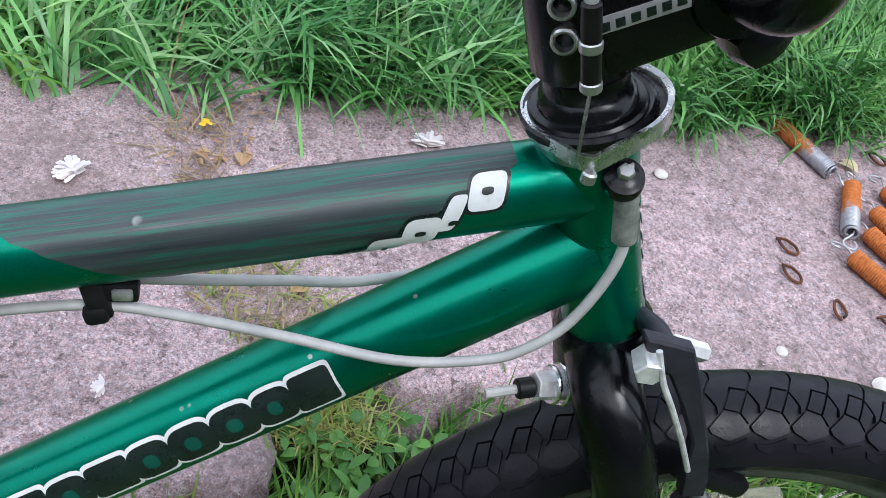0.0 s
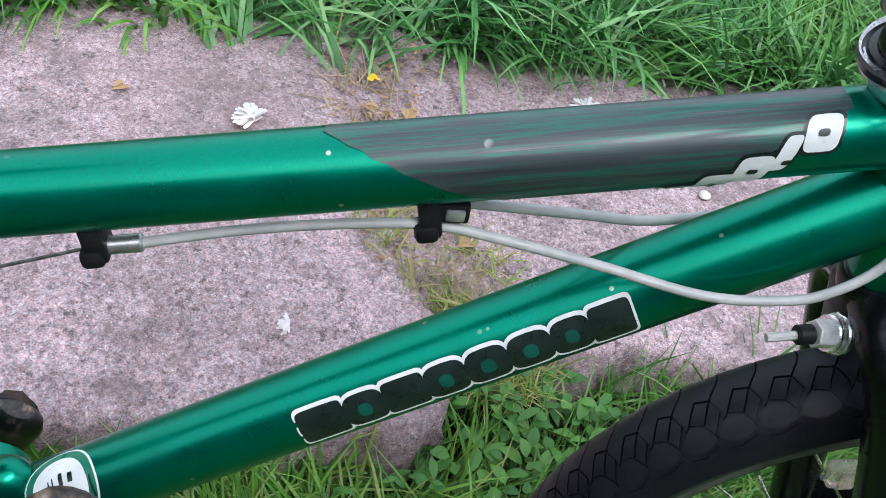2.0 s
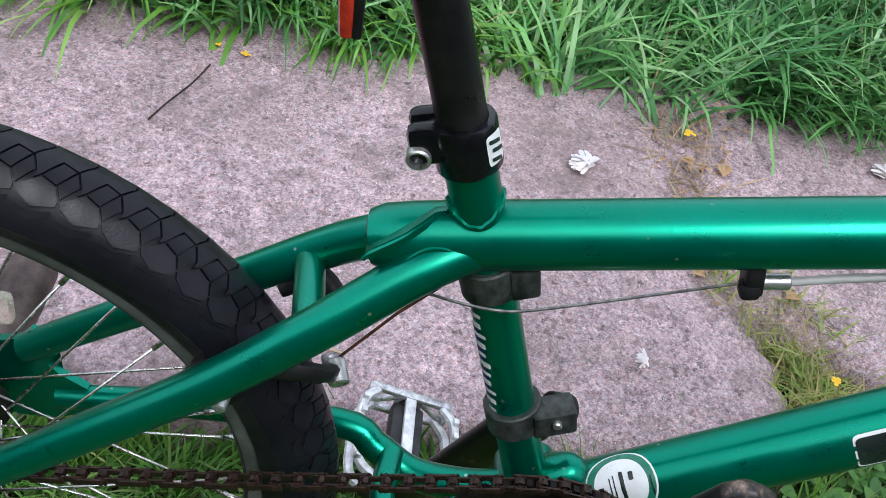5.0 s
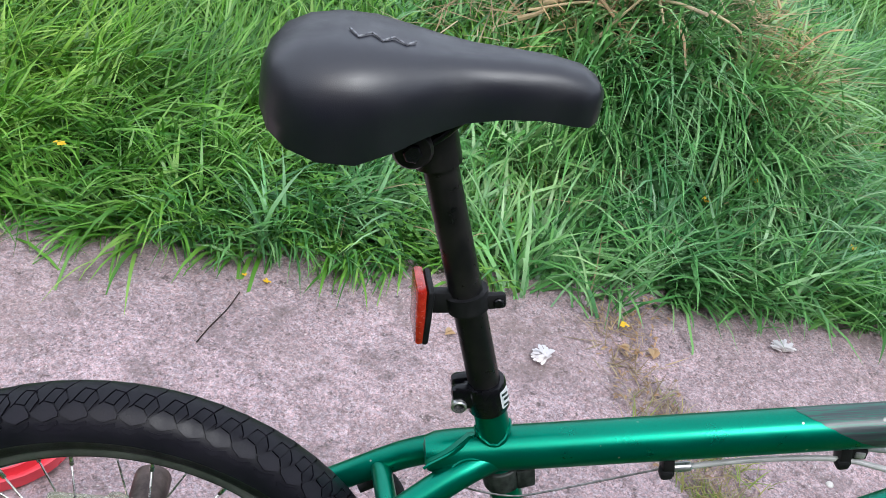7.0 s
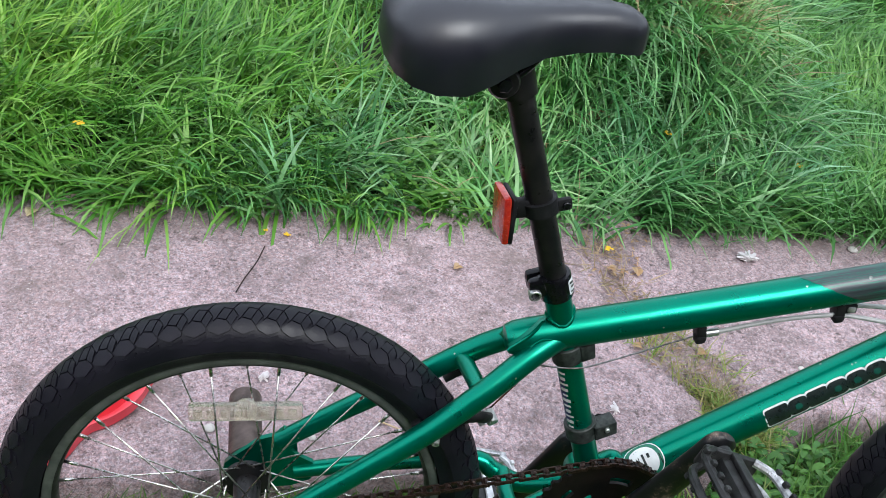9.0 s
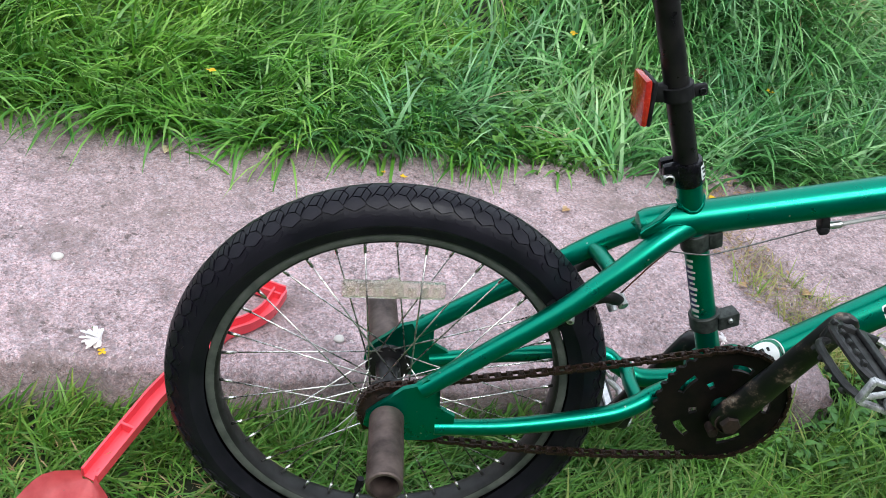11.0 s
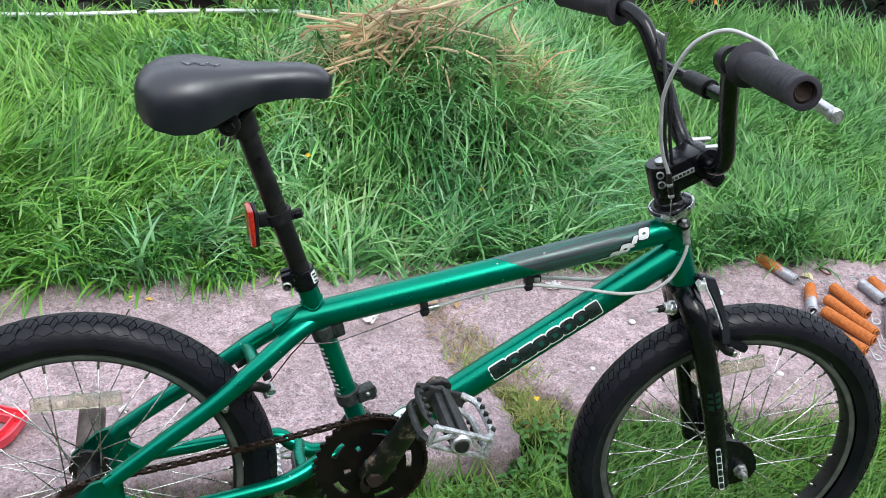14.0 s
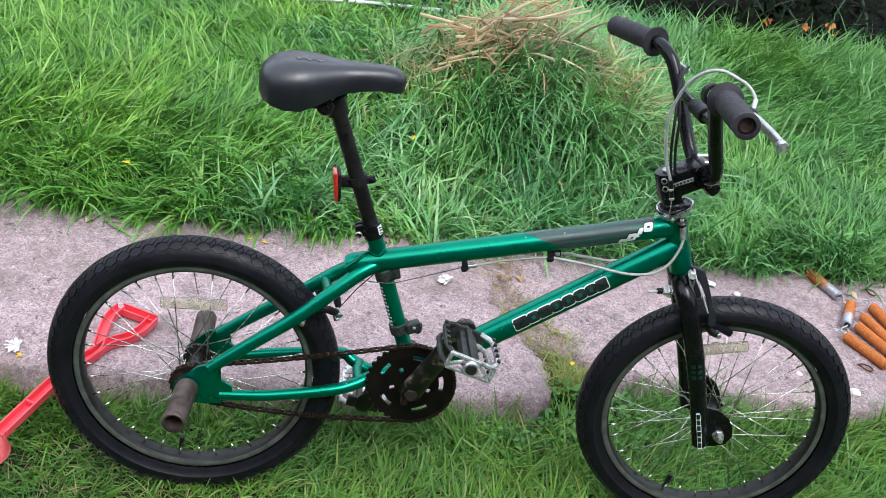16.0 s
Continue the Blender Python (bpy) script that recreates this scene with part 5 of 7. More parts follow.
leg_decal(0.138, -0.002, 0.078, 0.0085, M_DECAL_W, 0.0004 - 0.0008, "decal_outline")
for i in range(6):
    leg_decal(0.107 + 0.0122 * i, -0.002, 0.0104, 0.0062, M_DECAL_K, 0.0004, "decal_block")

# head set: rubber boot and the cable rotor plate over it
TOP = HEAD_T + AXIS * 0.0
bm = bmesh.new()
lathe(bm, [(0.0, 0.0), (0.0215, 0.0), (0.0225, 0.002), (0.0220, 0.007), (0.0200, 0.008), (0.0, 0.008)], 28, along(TOP, TOP + AXIS))
part("headset_cup", bm, M_STEEL, bike, "tarnished head set cup", STEER)
bm = bmesh.new()
lathe(bm, [(0.0, 0.008), (0.0225, 0.008), (0.0278, 0.013), (0.0282, 0.0165), (0.0262, 0.0178), (0.0245, 0.0172), (0.0235, 0.0185), (0.0205, 0.0190), (0.0195, 0.024), (0.0175, 0.026), (0.0170, 0.045), (0.0, 0.045)], 28, along(TOP, TOP + AXIS))
part("headset_boot", bm, M_BLACK, bike, "black rubber boot over the head set", STEER)
m = along(TOP + AXIS * 0.017 + V(0.004, 0, 0), TOP + AXIS + V(0.004, 0, 0))
bm = bmesh.new()
n = 48
rings = [[], [], [], []]
inv = along(TOP + AXIS * 0.017, TOP + AXIS * 2).to_3x3().inverted()
front = (inv @ V(-0.50, -1.0, 0)).normalized()
fa = math.atan2(front.y, front.x)
TIP = math.acos(0.0312 / 0.0415)
for k in range(n):
    a = 2 * math.pi * k / n
    d = abs((a - fa + math.pi) % (2 * math.pi) - math.pi)
    r = 0.0312 / math.cos(TIP - d) if d < TIP else 0.0312
    for ring_, (rr, h) in zip(rings, ((r - 0.0040, -0.0010), (r - 0.0032, 0.0018), (r - 0.0006, 0.0025), (r - 0.0008, -0.0052))):
        ring_.append(bm.verts.new(m @ V(rr * math.cos(a), rr * math.sin(a), h)))
for a, b in zip(rings, rings[1:]):
    for k in range(n):
        bm.faces.new((a[k], a[(k + 1) % n], b[(k + 1) % n], b[k]))
bmesh.ops.solidify(bm, geom=bm.faces[:], thickness=0.0008)
disc = bmesh.new()
lathe(disc, [(0.0, -0.0005), (0.0282, -0.0005), (0.0288, -0.0025), (0.0, -0.0025)], 40, m)
part("rotor_disc", disc, M_BLACK, bike, "black disc inside the cable rotor plate", STEER)
part("rotor_plate", bm, M_CHROME, bike, "chromed pear-shaped cable rotor plate", STEER)
tip = m @ V(0.041 * math.cos(fa), 0.041 * math.sin(fa), -0.004)
part("rotor_bolt", rod(tip + V(0, 0, -0.004), tip + V(0, 0, 0.001), 0.0030, 12), M_STEEL, bike, "", STEER)

# stem
S0 = TOP + AXIS * 0.036
S1 = TOP + AXIS * 0.094
CLAMP = V(0.802, 0, 0.735)
bm = bmesh.new()
lathe(bm, [(0, 0), (0.0200, 0), (0.0215, 0.002), (0.0215, 0.042), (0.0200, 0.045), (0.0, 0.046)], 28, along(S0, S1))
mid = S0.lerp(S1, 0.42)
d = CLAMP - mid
block(bm, (mid + d * 0.50)[:], (d.length + 0.004, 0.048, 0.042), 0.006, (0, -math.degrees(math.atan2(d.z, d.x)), 0))
stem = part("stem", bm, M_BLACK, bike, "gloss black handlebar stem", STEER)
bm = bmesh.new()
block(bm, (CLAMP + V(0.022, 0, -0.023))[:], (0.024, 0.046, 0.026), 0.010, (0, 35, 0))
lathe(bm, [(0.012, -0.026), (0.0205, -0.026), (0.0215, -0.024), (0.0215, 0.024), (0.0205, 0.026), (0.012, 0.026)], 26, Matrix.Translation(CLAMP) @ pose(0, 0, 0, 90))
part("stem_cap", bm, M_BLACK, stem, "", STEER)
for y in (-0.017, 0.017):
    for dz in (-0.019, 0.019):
        p = CLAMP + V(0.006, y, dz * 1.05)
        part("bolt", rod(p - V(0.012, 0, 0), p + V(0.016, 0, 0.002), 0.0038, 12), M_STEEL, stem, "bright socket bolt", STEER)
part("bolt", rod(S1 - AXIS * 0.014, S1 - AXIS * 0.009, 0.0085, 16), M_STEEL, stem, "", STEER)
for p in (V(0.742, -0.0195, 0.705), V(0.737, -0.0195, 0.718)):
    part("bolt", rod(p + V(0.004, 0.008, 0), p + V(-0.001, -0.002, 0), 0.0052, 18, 0.0008, 0.0036), M_STEEL, stem, "bright socket bolt", STEER)
# silver print on the near flank: one bar, for a maker's name
p = mid + d * 0.36 + V(0, -0.0245, 0.0035)
bm = boxed(p[:], (0.050, 0.0008, 0.0068), 0.0002, (0, -math.degrees(math.atan2(d.z, d.x)) + 2, 0))
part("print_bar", bm, M_SILVER_PRINT, stem, "", STEER)
for k in range(8):
    c = p + (d.normalized() * (-0.0205 + 0.0058 * k)) + V(0, -0.0005, 0)
    part("print_bar", boxed(c[:], (0.0036, 0.0006, 0.0036), 0.0002, (0, -math.degrees(math.atan2(d.z, d.x)) + 2, 0)), M_DECAL_K, stem, "", STEER)

# handlebar
NEAR_BAR = [CLAMP, (0.802, -0.030, 0.737), (0.803, -0.052, 0.745), (0.796, -0.070, 0.768), (0.775, -0.092, 0.815), (0.753, -0.117, 0.866), (0.743, -0.130, 0.887), (0.743, -0.146, 0.899), (0.743, -0.168, 0.901), (0.727, -0.290, 0.909)]
FAR_BAR = [CLAMP, (0.800, 0.030, 0.737), (0.797, 0.050, 0.746), (0.788, 0.068, 0.770), (0.770, 0.094, 0.824), (0.752, 0.120, 0.872), (0.742, 0.134, 0.888), (0.730, 0.155, 0.897), (0.722, 0.178, 0.897), (0.686, 0.285, 0.889)]
bm = bmesh.new()
sweep(bm, rounded(NEAR_BAR, 5), 0.0112, 18)
sweep(bm, rounded(FAR_BAR, 5), 0.0112, 18)
bar = part("handlebar", bm, M_BLACK, bike, "gloss black high-rise handlebar")
part("cross_tube", tube([(0.760, -0.106, 0.848), (0.766, 0.100, 0.836)], 0.0085, 16), M_BLACK, bar, "")
part("cross_sleeve", rod((0.7615, -0.060, 0.8453), (0.7632, 0.000, 0.8418), 0.0125, 20), M_PLASTIC, bar, "black plastic sleeve on the cross tube")
for a, b in ((V(0.7450, -0.158, 0.9005), V(0.7240, -0.3075, 0.9100)), (V(0.7265, 0.165, 0.8970), V(0.684, 0.292, 0.8884))):
    d = b - a
    bm = bmesh.new()
    L = d.length
    prof = [(0.0112, 0), (0.0245, 0.0), (0.0258, 0.0020), (0.0245, 0.0050), (0.0185, 0.008)]
    for k in range(28):
        h = 0.010 + (L - 0.020) * k / 27
        prof.append((0.0166 + (0.0008 if k % 2 else 0) + 0.0010 * math.sin(math.pi * k / 27), h))
    prof += [(0.0178, L - 0.006), (0.0178, L - 0.001), (0.0160, L), (0.0120, L), (0.0115, L - 0.010), (0, L - 0.012)]
    lathe(bm, prof, 24, along(a, b))
    part("grip", bm, M_GRIP, bar, "dark grey ribbed rubber grip, worn through at its end")
    bm = bmesh.new()
    lathe(bm, [(0, L - 0.009), (0.0060, L - 0.0085), (0.0085, L - 0.004), (0.0115, L - 0.006)], 14, along(a, b))
    part("bar_end", bm, M_RUST, bar, "rusty open bar end")

# brake lever under the near grip
bm = bmesh.new()
lathe(bm, [(0.0114, -0.011), (0.0165, -0.011), (0.0165, 0.011), (0.0114, 0.011)], 20, along((0.734, -0.140, 0.900), (0.731, -0.162, 0.904)))
block(bm, (0.758, -0.140, 0.893), (0.042, 0.020, 0.020), 0.004, (0, 12, -8))
block(bm, (0.785, -0.144, 0.885), (0.032, 0.016, 0.016), 0.004, (0, 20, -20))
lever = part("brake_lever", bm, M_PLASTIC, bar, "black brake lever bracket")
blade = rounded([(0.782, -0.150, 0.886), (0.792, -0.172, 0.882), (0.798, -0.204, 0.879), (0.801, -0.236, 0.876), (0.801, -0.252, 0.8745)], 5)
part("lever_blade", tube(blade, [0.0055, 0.0070, 0.0068, 0.0066, 0.0072], 12, 0.6), M_STEEL, lever, "bright alloy lever blade")
part("lever_tip", rod((0.8010, -0.250, 0.8748), (0.8010, -0.260, 0.8740), 0.0080, 14), M_ALLOY, lever, "")
part("cable_adjuster", rod((0.800, -0.132, 0.885), (0.804, -0.122, 0.897), 0.0040, 12), M_STEEL, lever, "")

# second clamp on the far upright
part("lever_stub", boxed((0.766, 0.118, 0.872), (0.026, 0.008, 0.009), 0.002, (0, 25, -20)), M_STEEL, bar, "bright clamp stub on the far upright")

# ---- cables ----
cable = rounded([(0.804, -0.122, 0.897), (0.797, -0.110, 0.909), (0.782, -0.098, 0.917), (0.757, -0.080, 0.922), (0.734, -0.064, 0.908), (0.720, -0.052, 0.882), (0.714, -0.036, 0.834), (0.721, -0.028, 0.790), (0.732, -0.027, 0.752), (0.745, -0.031, 0.724)], 7)
top_cable = part("brake_cable", tube(cable, 0.0026, 10), M_WHITE_CABLE, bike, "white-sheathed upper brake cable")
part("cable_end", rod((0.744, -0.031, 0.726), (0.754, -0.032, 0.694), 0.0038, 14), M_BLACK_WORN, top_cable, "")
part("cable_end", rod((0.7482, -0.0313, 0.7125), (0.7496, -0.0314, 0.708), 0.0044, 14), M_STEEL, top_cable, "bright ferrule ring")
part("cable_end", rod((0.7530, -0.032, 0.6975), (0.7543, -0.032, 0.693), 0.0042, 14), M_STEEL, top_cable, "bright ferrule ring")
part("inner_wire", tube([(0.754, -0.032, 0.694), (0.756, -0.037, 0.667)], 0.0008, 6), M_SPOKE, top_cable, "")
for k, off in enumerate((0.006, 0.013)):
    dark = rounded([(0.768 + 0.2 * off, 0.100, 0.878), (0.748, 0.050 + off, 0.866), (0.733 + off, 0.010, 0.820), (0.734 + off, -0.008, 0.770), (0.740 + off, -0.016, 0.735), (0.746 + off, -0.018, 0.700)], 6)
    part("brake_cable", tube(dark, 0.0023, 10), M_PLASTIC, bike, "black brake cable")
low = rounded([(0.783, -0.026, 0.660), (0.788, -0.031, 0.645), (0.790, -0.035, 0.618), (0.780, -0.036, 0.586), (0.765, -0.035, 0.567), (0.747, -0.033, 0.557), (0.710, -0.030, 0.552), (0.662, -0.020, 0.554), (0.615, -0.010, 0.5545), (0.585, -0.006, 0.554), (0.545, -0.004, 0.546), (0.505, -0.004, 0.536), (0.466, -0.004, 0.523)], 6)
low_cable = part("brake_cable", tube(low, 0.0024, 10), M_WHITE_CABLE, bike, "white-sheathed lower brake cable under the top tube")
part("cable_barrel", rod((0.7855, -0.0280, 0.6510), (0.7905, -0.0325, 0.6270), 0.0052, 14), M_FERRULE, low_cable, "dull grey-green cable ferrule")
m = along((0.7825, -0.0275, 0.6535), (0.7790, -0.0340, 0.6660))
bm = bmesh.new()
lathe(bm, [(0.0, 0.0055), (0.0052, 0.0050), (0.0064, 0.0042), (0.0082, 0.0034), (0.0087, 0.0010), (0.0087, -0.0020), (0.0, -0.0020)], 24, m)
part("cable_barrel", bm, M_BLACK, low_cable, "black flanged adjuster nut")
bm = bmesh.new()
lathe(bm, [(0.0, 0.0085), (0.0030, 0.0085), (0.0036, 0.0078), (0.0036, 0.0045), (0.0, 0.0045)], 6, m)
part("cable_barrel", bm, M_STEEL, low_cable, "bright hexagonal adjuster head")
for s in (-1, 1):
    part("rotor_tab", boxed((0.7845, s * 0.0200, 0.6500), (0.018, 0.026, 0.005), 0.0022, (-14 * s, 22, 0)), M_GREEN, bike_frame, "green cable rotor tab")
part("cable_barrel", rod((0.467, -0.004, 0.5235), (0.452, -0.004, 0.5195), 0.0043, 12), M_STEEL, low_cable, "bright ferrule")
far_cable = rounded([(0.592, 0.006, 0.559), (0.626, 0.010, 0.557), (0.666, 0.022, 0.549), (0.706, 0.030, 0.545), (0.756, 0.034, 0.560), (0.790, 0.030, 0.605), (0.784, 0.026, 0.655)], 6)
part("brake_cable", tube(far_cable, 0.0026, 10), M_WHITE_CABLE, bike, "white-sheathed lower brake cable")
for c, w in (((0.586, -0.003, 0.559), 0.010), ((0.447, -0.003, 0.523), 0.010)):
    bm = bmesh.new()
    block(bm, c, (w, 0.016, 0.020), 0.002, (0, -16, 0))
    block(bm, (c[0], c[1] - 0.004, c[2] - 0.007), (w + 0.001, 0.012, 0.009), 0.003, (0, -16, 0))
    part("cable_clip", bm, M_PLASTIC, bike, "black plastic cable clip")
cable_stop = part("cable_stop", boxed((0.5955, -0.004, 0.5640), (0.014, 0.012, 0.010), 0.0015, (0, -4, 0)), M_PLASTIC, bike, "black plastic cable stop")
part("cable_nut", boxed((0.5960, -0.0100, 0.5640), (0.0085, 0.003, 0.0058), 0.001, (0, -4, 0)), M_ALLOY, cable_stop, "bright cable end nut")
part("inner_wire", tube(rounded([(0.447, -0.004, 0.518), (0.400, -0.010, 0.502), (0.342, -0.0180, 0.4835), (0.3222, -0.0185, 0.4785), (0.300, -0.016, 0.4770), (0.282, -0.010, 0.4740), (0.262, -0.004, 0.466)], 4), 0.0009, 6), M_CABLE_WIRE, bike, "bare brake wire")
part("inner_wire", tube([(0.306, -0.008, 0.4960), (0.2735, -0.012, 0.4576), (0.2495, -0.012, 0.4193), (0.246, -0.010, 0.410)], 0.0010, 6), M_DARKWIRE, bike, "bare brake wire")

# ---- brakes ----
bm = bmesh.new()
for s in (-1, 1):
    arm = rounded([(0.248, s * 0.012, 0.408), (0.240, s * 0.030, 0.420), (0.226, s * 0.038, 0.428), (0.206, s * 0.034, 0.418)], 4)
    sweep(bm, arm, [0.006, 0.0075, 0.008, 0.007], 10, 0.7)
    block(bm, (0.184, s * 0.024, 0.394), (0.034, 0.010, 0.011), 0.002, (0, 45, 0))
rear_brake = part("rear_brake", bm, M_PLASTIC, bike, "black rear brake behind the stay bridge")
part("brake_bolt", rod((0.246, -0.014, 0.416), (0.251, -0.026, 0.410), 0.0060, 14), M_STEEL, rear_brake, "")
part("brake_bolt", rod((0.242, 0.004, 0.402), (0.248, -0.006, 0.390), 0.0050, 12), M_ALLOY, rear_brake, "")
part("brake_bolt", rod((0.192, -0.038, 0.404), (0.190, -0.050, 0.400), 0.0042, 14, 0.0008, 0.002), M_STEEL, rear_brake, "")

bm = bmesh.new()
for s in (-1, 1):
    inner = [(0.810, 0.588), (0.8252, 0.5848), (0.836, 0.582), (0.846, 0.565), (0.855, 0.5467), (0.864, 0.529), (0.871, 0.5151), (0.8777, 0.4936), (0.882, 0.480), (0.869, 0.480), (0.863, 0.503), (0.8595, 0.521), (0.844, 0.546), (0.8295, 0.566), (0.816, 0.575)]
    one = plate(inner, s * 0.040, s * 0.048)
    bmesh.ops.bevel(one, geom=[e for e in one.edges if e.calc_face_angle(0) > 0.9], offset=0.0012, segments=1, affect="EDGES")
    keep = bpy.data.meshes.new("arm")
    one.to_mesh(keep)
    one.free()
    bm.from_mesh(keep)
    bpy.data.meshes.remove(keep)
    sweep(bm, rounded([(0.826, s * 0.006, 0.566), (0.830, s * 0.026, 0.571), (0.828, s * 0.044, 0.569)], 4), [0.0065, 0.0075, 0.0075], 12, 0.8)
front_brake = part("front_brake", bm, M_BRAKE, bike, "black front brake arms")
part("brake_bolt", rod((0.858, 0.000, 0.541), (0.880, 0.000, 0.535), 0.0052, 6), M_BRIGHT_ALLOY, front_brake, "bright brake bolt")
part("brake_bolt", rod((0.817, -0.042, 0.5745), (0.815, -0.055, 0.5730), 0.0072, 6), M_BRIGHT_ALLOY, front_brake, "bright brake bolt")
part("brake_bolt", rod((0.806, -0.009, 0.5185), (0.788, -0.012, 0.5200), 0.0075, 6), M_BRIGHT_ALLOY, front_brake, "bright brake bolt")
part("washer", rod((0.805, -0.009, 0.5186), (0.8015, -0.0095, 0.5189), 0.0110, 20), M_CHROME, front_brake, "bright washer")
part("washer", rod((0.799, -0.010, 0.5191), (0.7965, -0.0104, 0.5193), 0.0100, 20), M_CHROME, front_brake, "bright washer")
part("brake_bolt", rod((0.892, -0.034, 0.464), (0.893, -0.049, 0.463), 0.0048, 16), M_STEEL, front_brake, "bright brake pad bolt")
part("pad_arm", tube([(0.871, -0.046, 0.476), (0.880, -0.046, 0.468), (0.892, -0.043, 0.463)], 0.0058, 12), M_BLACK_WORN, front_brake, "")
part("spring_wire", tube(rounded([(0.815, -0.053, 0.586), (0.822, -0.056, 0.570), (0.831, -0.057, 0.556), (0.846, -0.056, 0.532), (0.860, -0.053, 0.508)], 4), 0.0015, 8), M_BRIGHT_ALLOY, front_brake, "bright return spring")
part("caliper_plate", boxed((0.808, 0.004, 0.526), (0.010, 0.026, 0.040), 0.004, (0, -18, 0)), M_BLACK_WORN, front_brake, "")
for s in (-1, 1):
    part("brake_pad", boxed((0.900, s * 0.024, 0.468), (0.054, 0.012, 0.013), 0.004, (0, 22, 0)), M_RUBBER, front_brake, "black rubber brake pad")
part("cable_stub", tube([(0.792, -0.011, 0.5195), (0.780, -0.013, 0.5185), (0.764, -0.014, 0.5155)], 0.0024, 8), M_WHITE_CABLE, front_brake, "")
part("cable_stub", rod((0.779, -0.013, 0.5185), (0.788, -0.012, 0.5195), 0.0052, 12), M_PLASTIC, front_brake, "")

# ---- seat post, clamps and saddle ----
UP = (ST1 - ST0).normalized()
POST_T = V(0.2060, 0, 0.768)
part("seat_post", tube([ST1 - UP * 0.06, ST1, ST1.lerp(POST_T, 0.5), POST_T], 0.0125, 24), M_BLACK_WORN, bike, "black steel seat post with rubbed paint")
bm = bmesh.new()
q = along(ST1 - UP * 0.0085, ST1)
lathe(bm, [(0.0138, 0.0), (0.0158, 0.0), (0.0166, 0.0015), (0.0166, 0.0245), (0.0158, 0.0262), (0.0128, 0.0265)], 28, q)
e = V(0.2690, 0.001, 0.5635)
for y in (-0.0072, 0.0072):
    block(bm, (e + V(0, y, 0))[:], (0.020, 0.0110, 0.0215), 0.0045, (0, -20, 0))
clamp = part("seat_clamp", bm, M_BLACK, bike, "black seat clamp")
part("bolt", rod(V(0.2655, -0.0060, 0.5580), V(0.2655, -0.0145, 0.5570), 0.0062, 18, 0.0008, 0.0046), M_STEEL, clamp, "bright socket bolt")
COL = (ST1 - UP * 0.0085, ST1 + UP * 0.018, 0.0166)
bm = bmesh.new()
decal(bm, COL, oval(0.0135, -0.0172, 0.0165, 0.0120, 7, 20), 0.0004)
part("print_bar", bm, M_DECAL_W, clamp, "white printed patch")
for cs, ca, w, h in ((0.0175, -0.0165, 0.0024, 0.0080), (0.0128, -0.0178, 0.0024, 0.0080), (0.0080, -0.0165, 0.0022, 0.0070)):
    bm = bmesh.new()
    decal(bm, COL, oval(cs, ca, w, h, 7, 12, 0.25), 0.0009)
    part("print_bar", bm, M_DECAL_K, clamp, "")


def band(at, h, r, tab, mat, label):
    """A clamp band round the seat tube with a tab to its front."""
    c = ST0.lerp(ST1, at)
    bm = bmesh.new()
    lathe(bm, [(ST_R, -h / 2), (r - 0.001, -h / 2), (r, -h / 2 + 0.001), (r, h / 2 - 0.001), (r - 0.001, h / 2), (ST_R, h / 2)], 26, along(c, c + UP))
    block(bm, (c + V(tab * 0.55 + 0.008, -0.003, 0.005))[:], (tab, 0.018, h * 0.95), 0.002, (0, -16, 12))
    ob = part("clamp_band", bm, mat, bike, label)
    return ob, c


b1, c1 = band(0.715, 0.020, 0.0166, 0.016, M_GRIME, "grey-black cable clamp band on the seat tube")
b2, c2 = band(0.325, 0.019, 0.0172, 0.026, M_GRIME, "grey-black clamp band with bolted tab on the seat tube")
part("bolt", rod(c2 + V(0.024, -0.010, 0.008), c2 + V(0.024, -0.015, 0.008), 0.0028, 12), M_STEEL, b2, "")
part("spout", rod(c2 + V(0.022, 0.008, -0.001), c2 + V(0.036, 0.013, -0.006), 0.0105, 18), M_PLASTIC, b2, "")
part("shell_lug", tube(rounded([(0.384, 0, 0.312), (0.398, 0, 0.333), (0.406, 0, 0.345), (0.410, 0, 0.350)], 4), [0.0190, 0.0180, 0.0120, 0.0050], 22), M_GREEN, bike_frame, "")

# red rear reflector on the post
rc = ST1.lerp(POST_T, 0.425)
bm = bmesh.new()
lathe(bm, [(0.0125, -0.007), (0.0165, -0.007), (0.0165, 0.007), (0.0125, 0.007)], 22, along(rc, POST_T))
block(bm, (rc + V(0.018, -0.004, 0.004))[:], (0.020, 0.007, 0.013), 0.003, (0, -16, 0))
block(bm, (rc + V(-0.020, -0.002, -0.004))[:], (0.022, 0.010, 0.018), 0.002, (0, -10, 0))
block(bm, (rc + V(-0.029, -0.002, -0.011))[:], (0.005, 0.036, 0.046), 0.002, (0, -4, 6))
holder = part("reflector_bracket", bm, M_PLASTIC, bike, "black plastic reflector bracket clamped to the seat post")
part("bolt", rod(rc + V(0.022, -0.006, 0.005), rc + V(0.022, -0.010, 0.005), 0.0040, 12), M_BLACK, holder, "")
bm = bmesh.new()
block(bm, (rc + V(-0.0345, -0.002, -0.011))[:], (0.008, 0.036, 0.048), 0.003, (0, -8, 6))
part("reflector_lens", bm, M_RED_LENS, holder, "red plastic rear reflector")


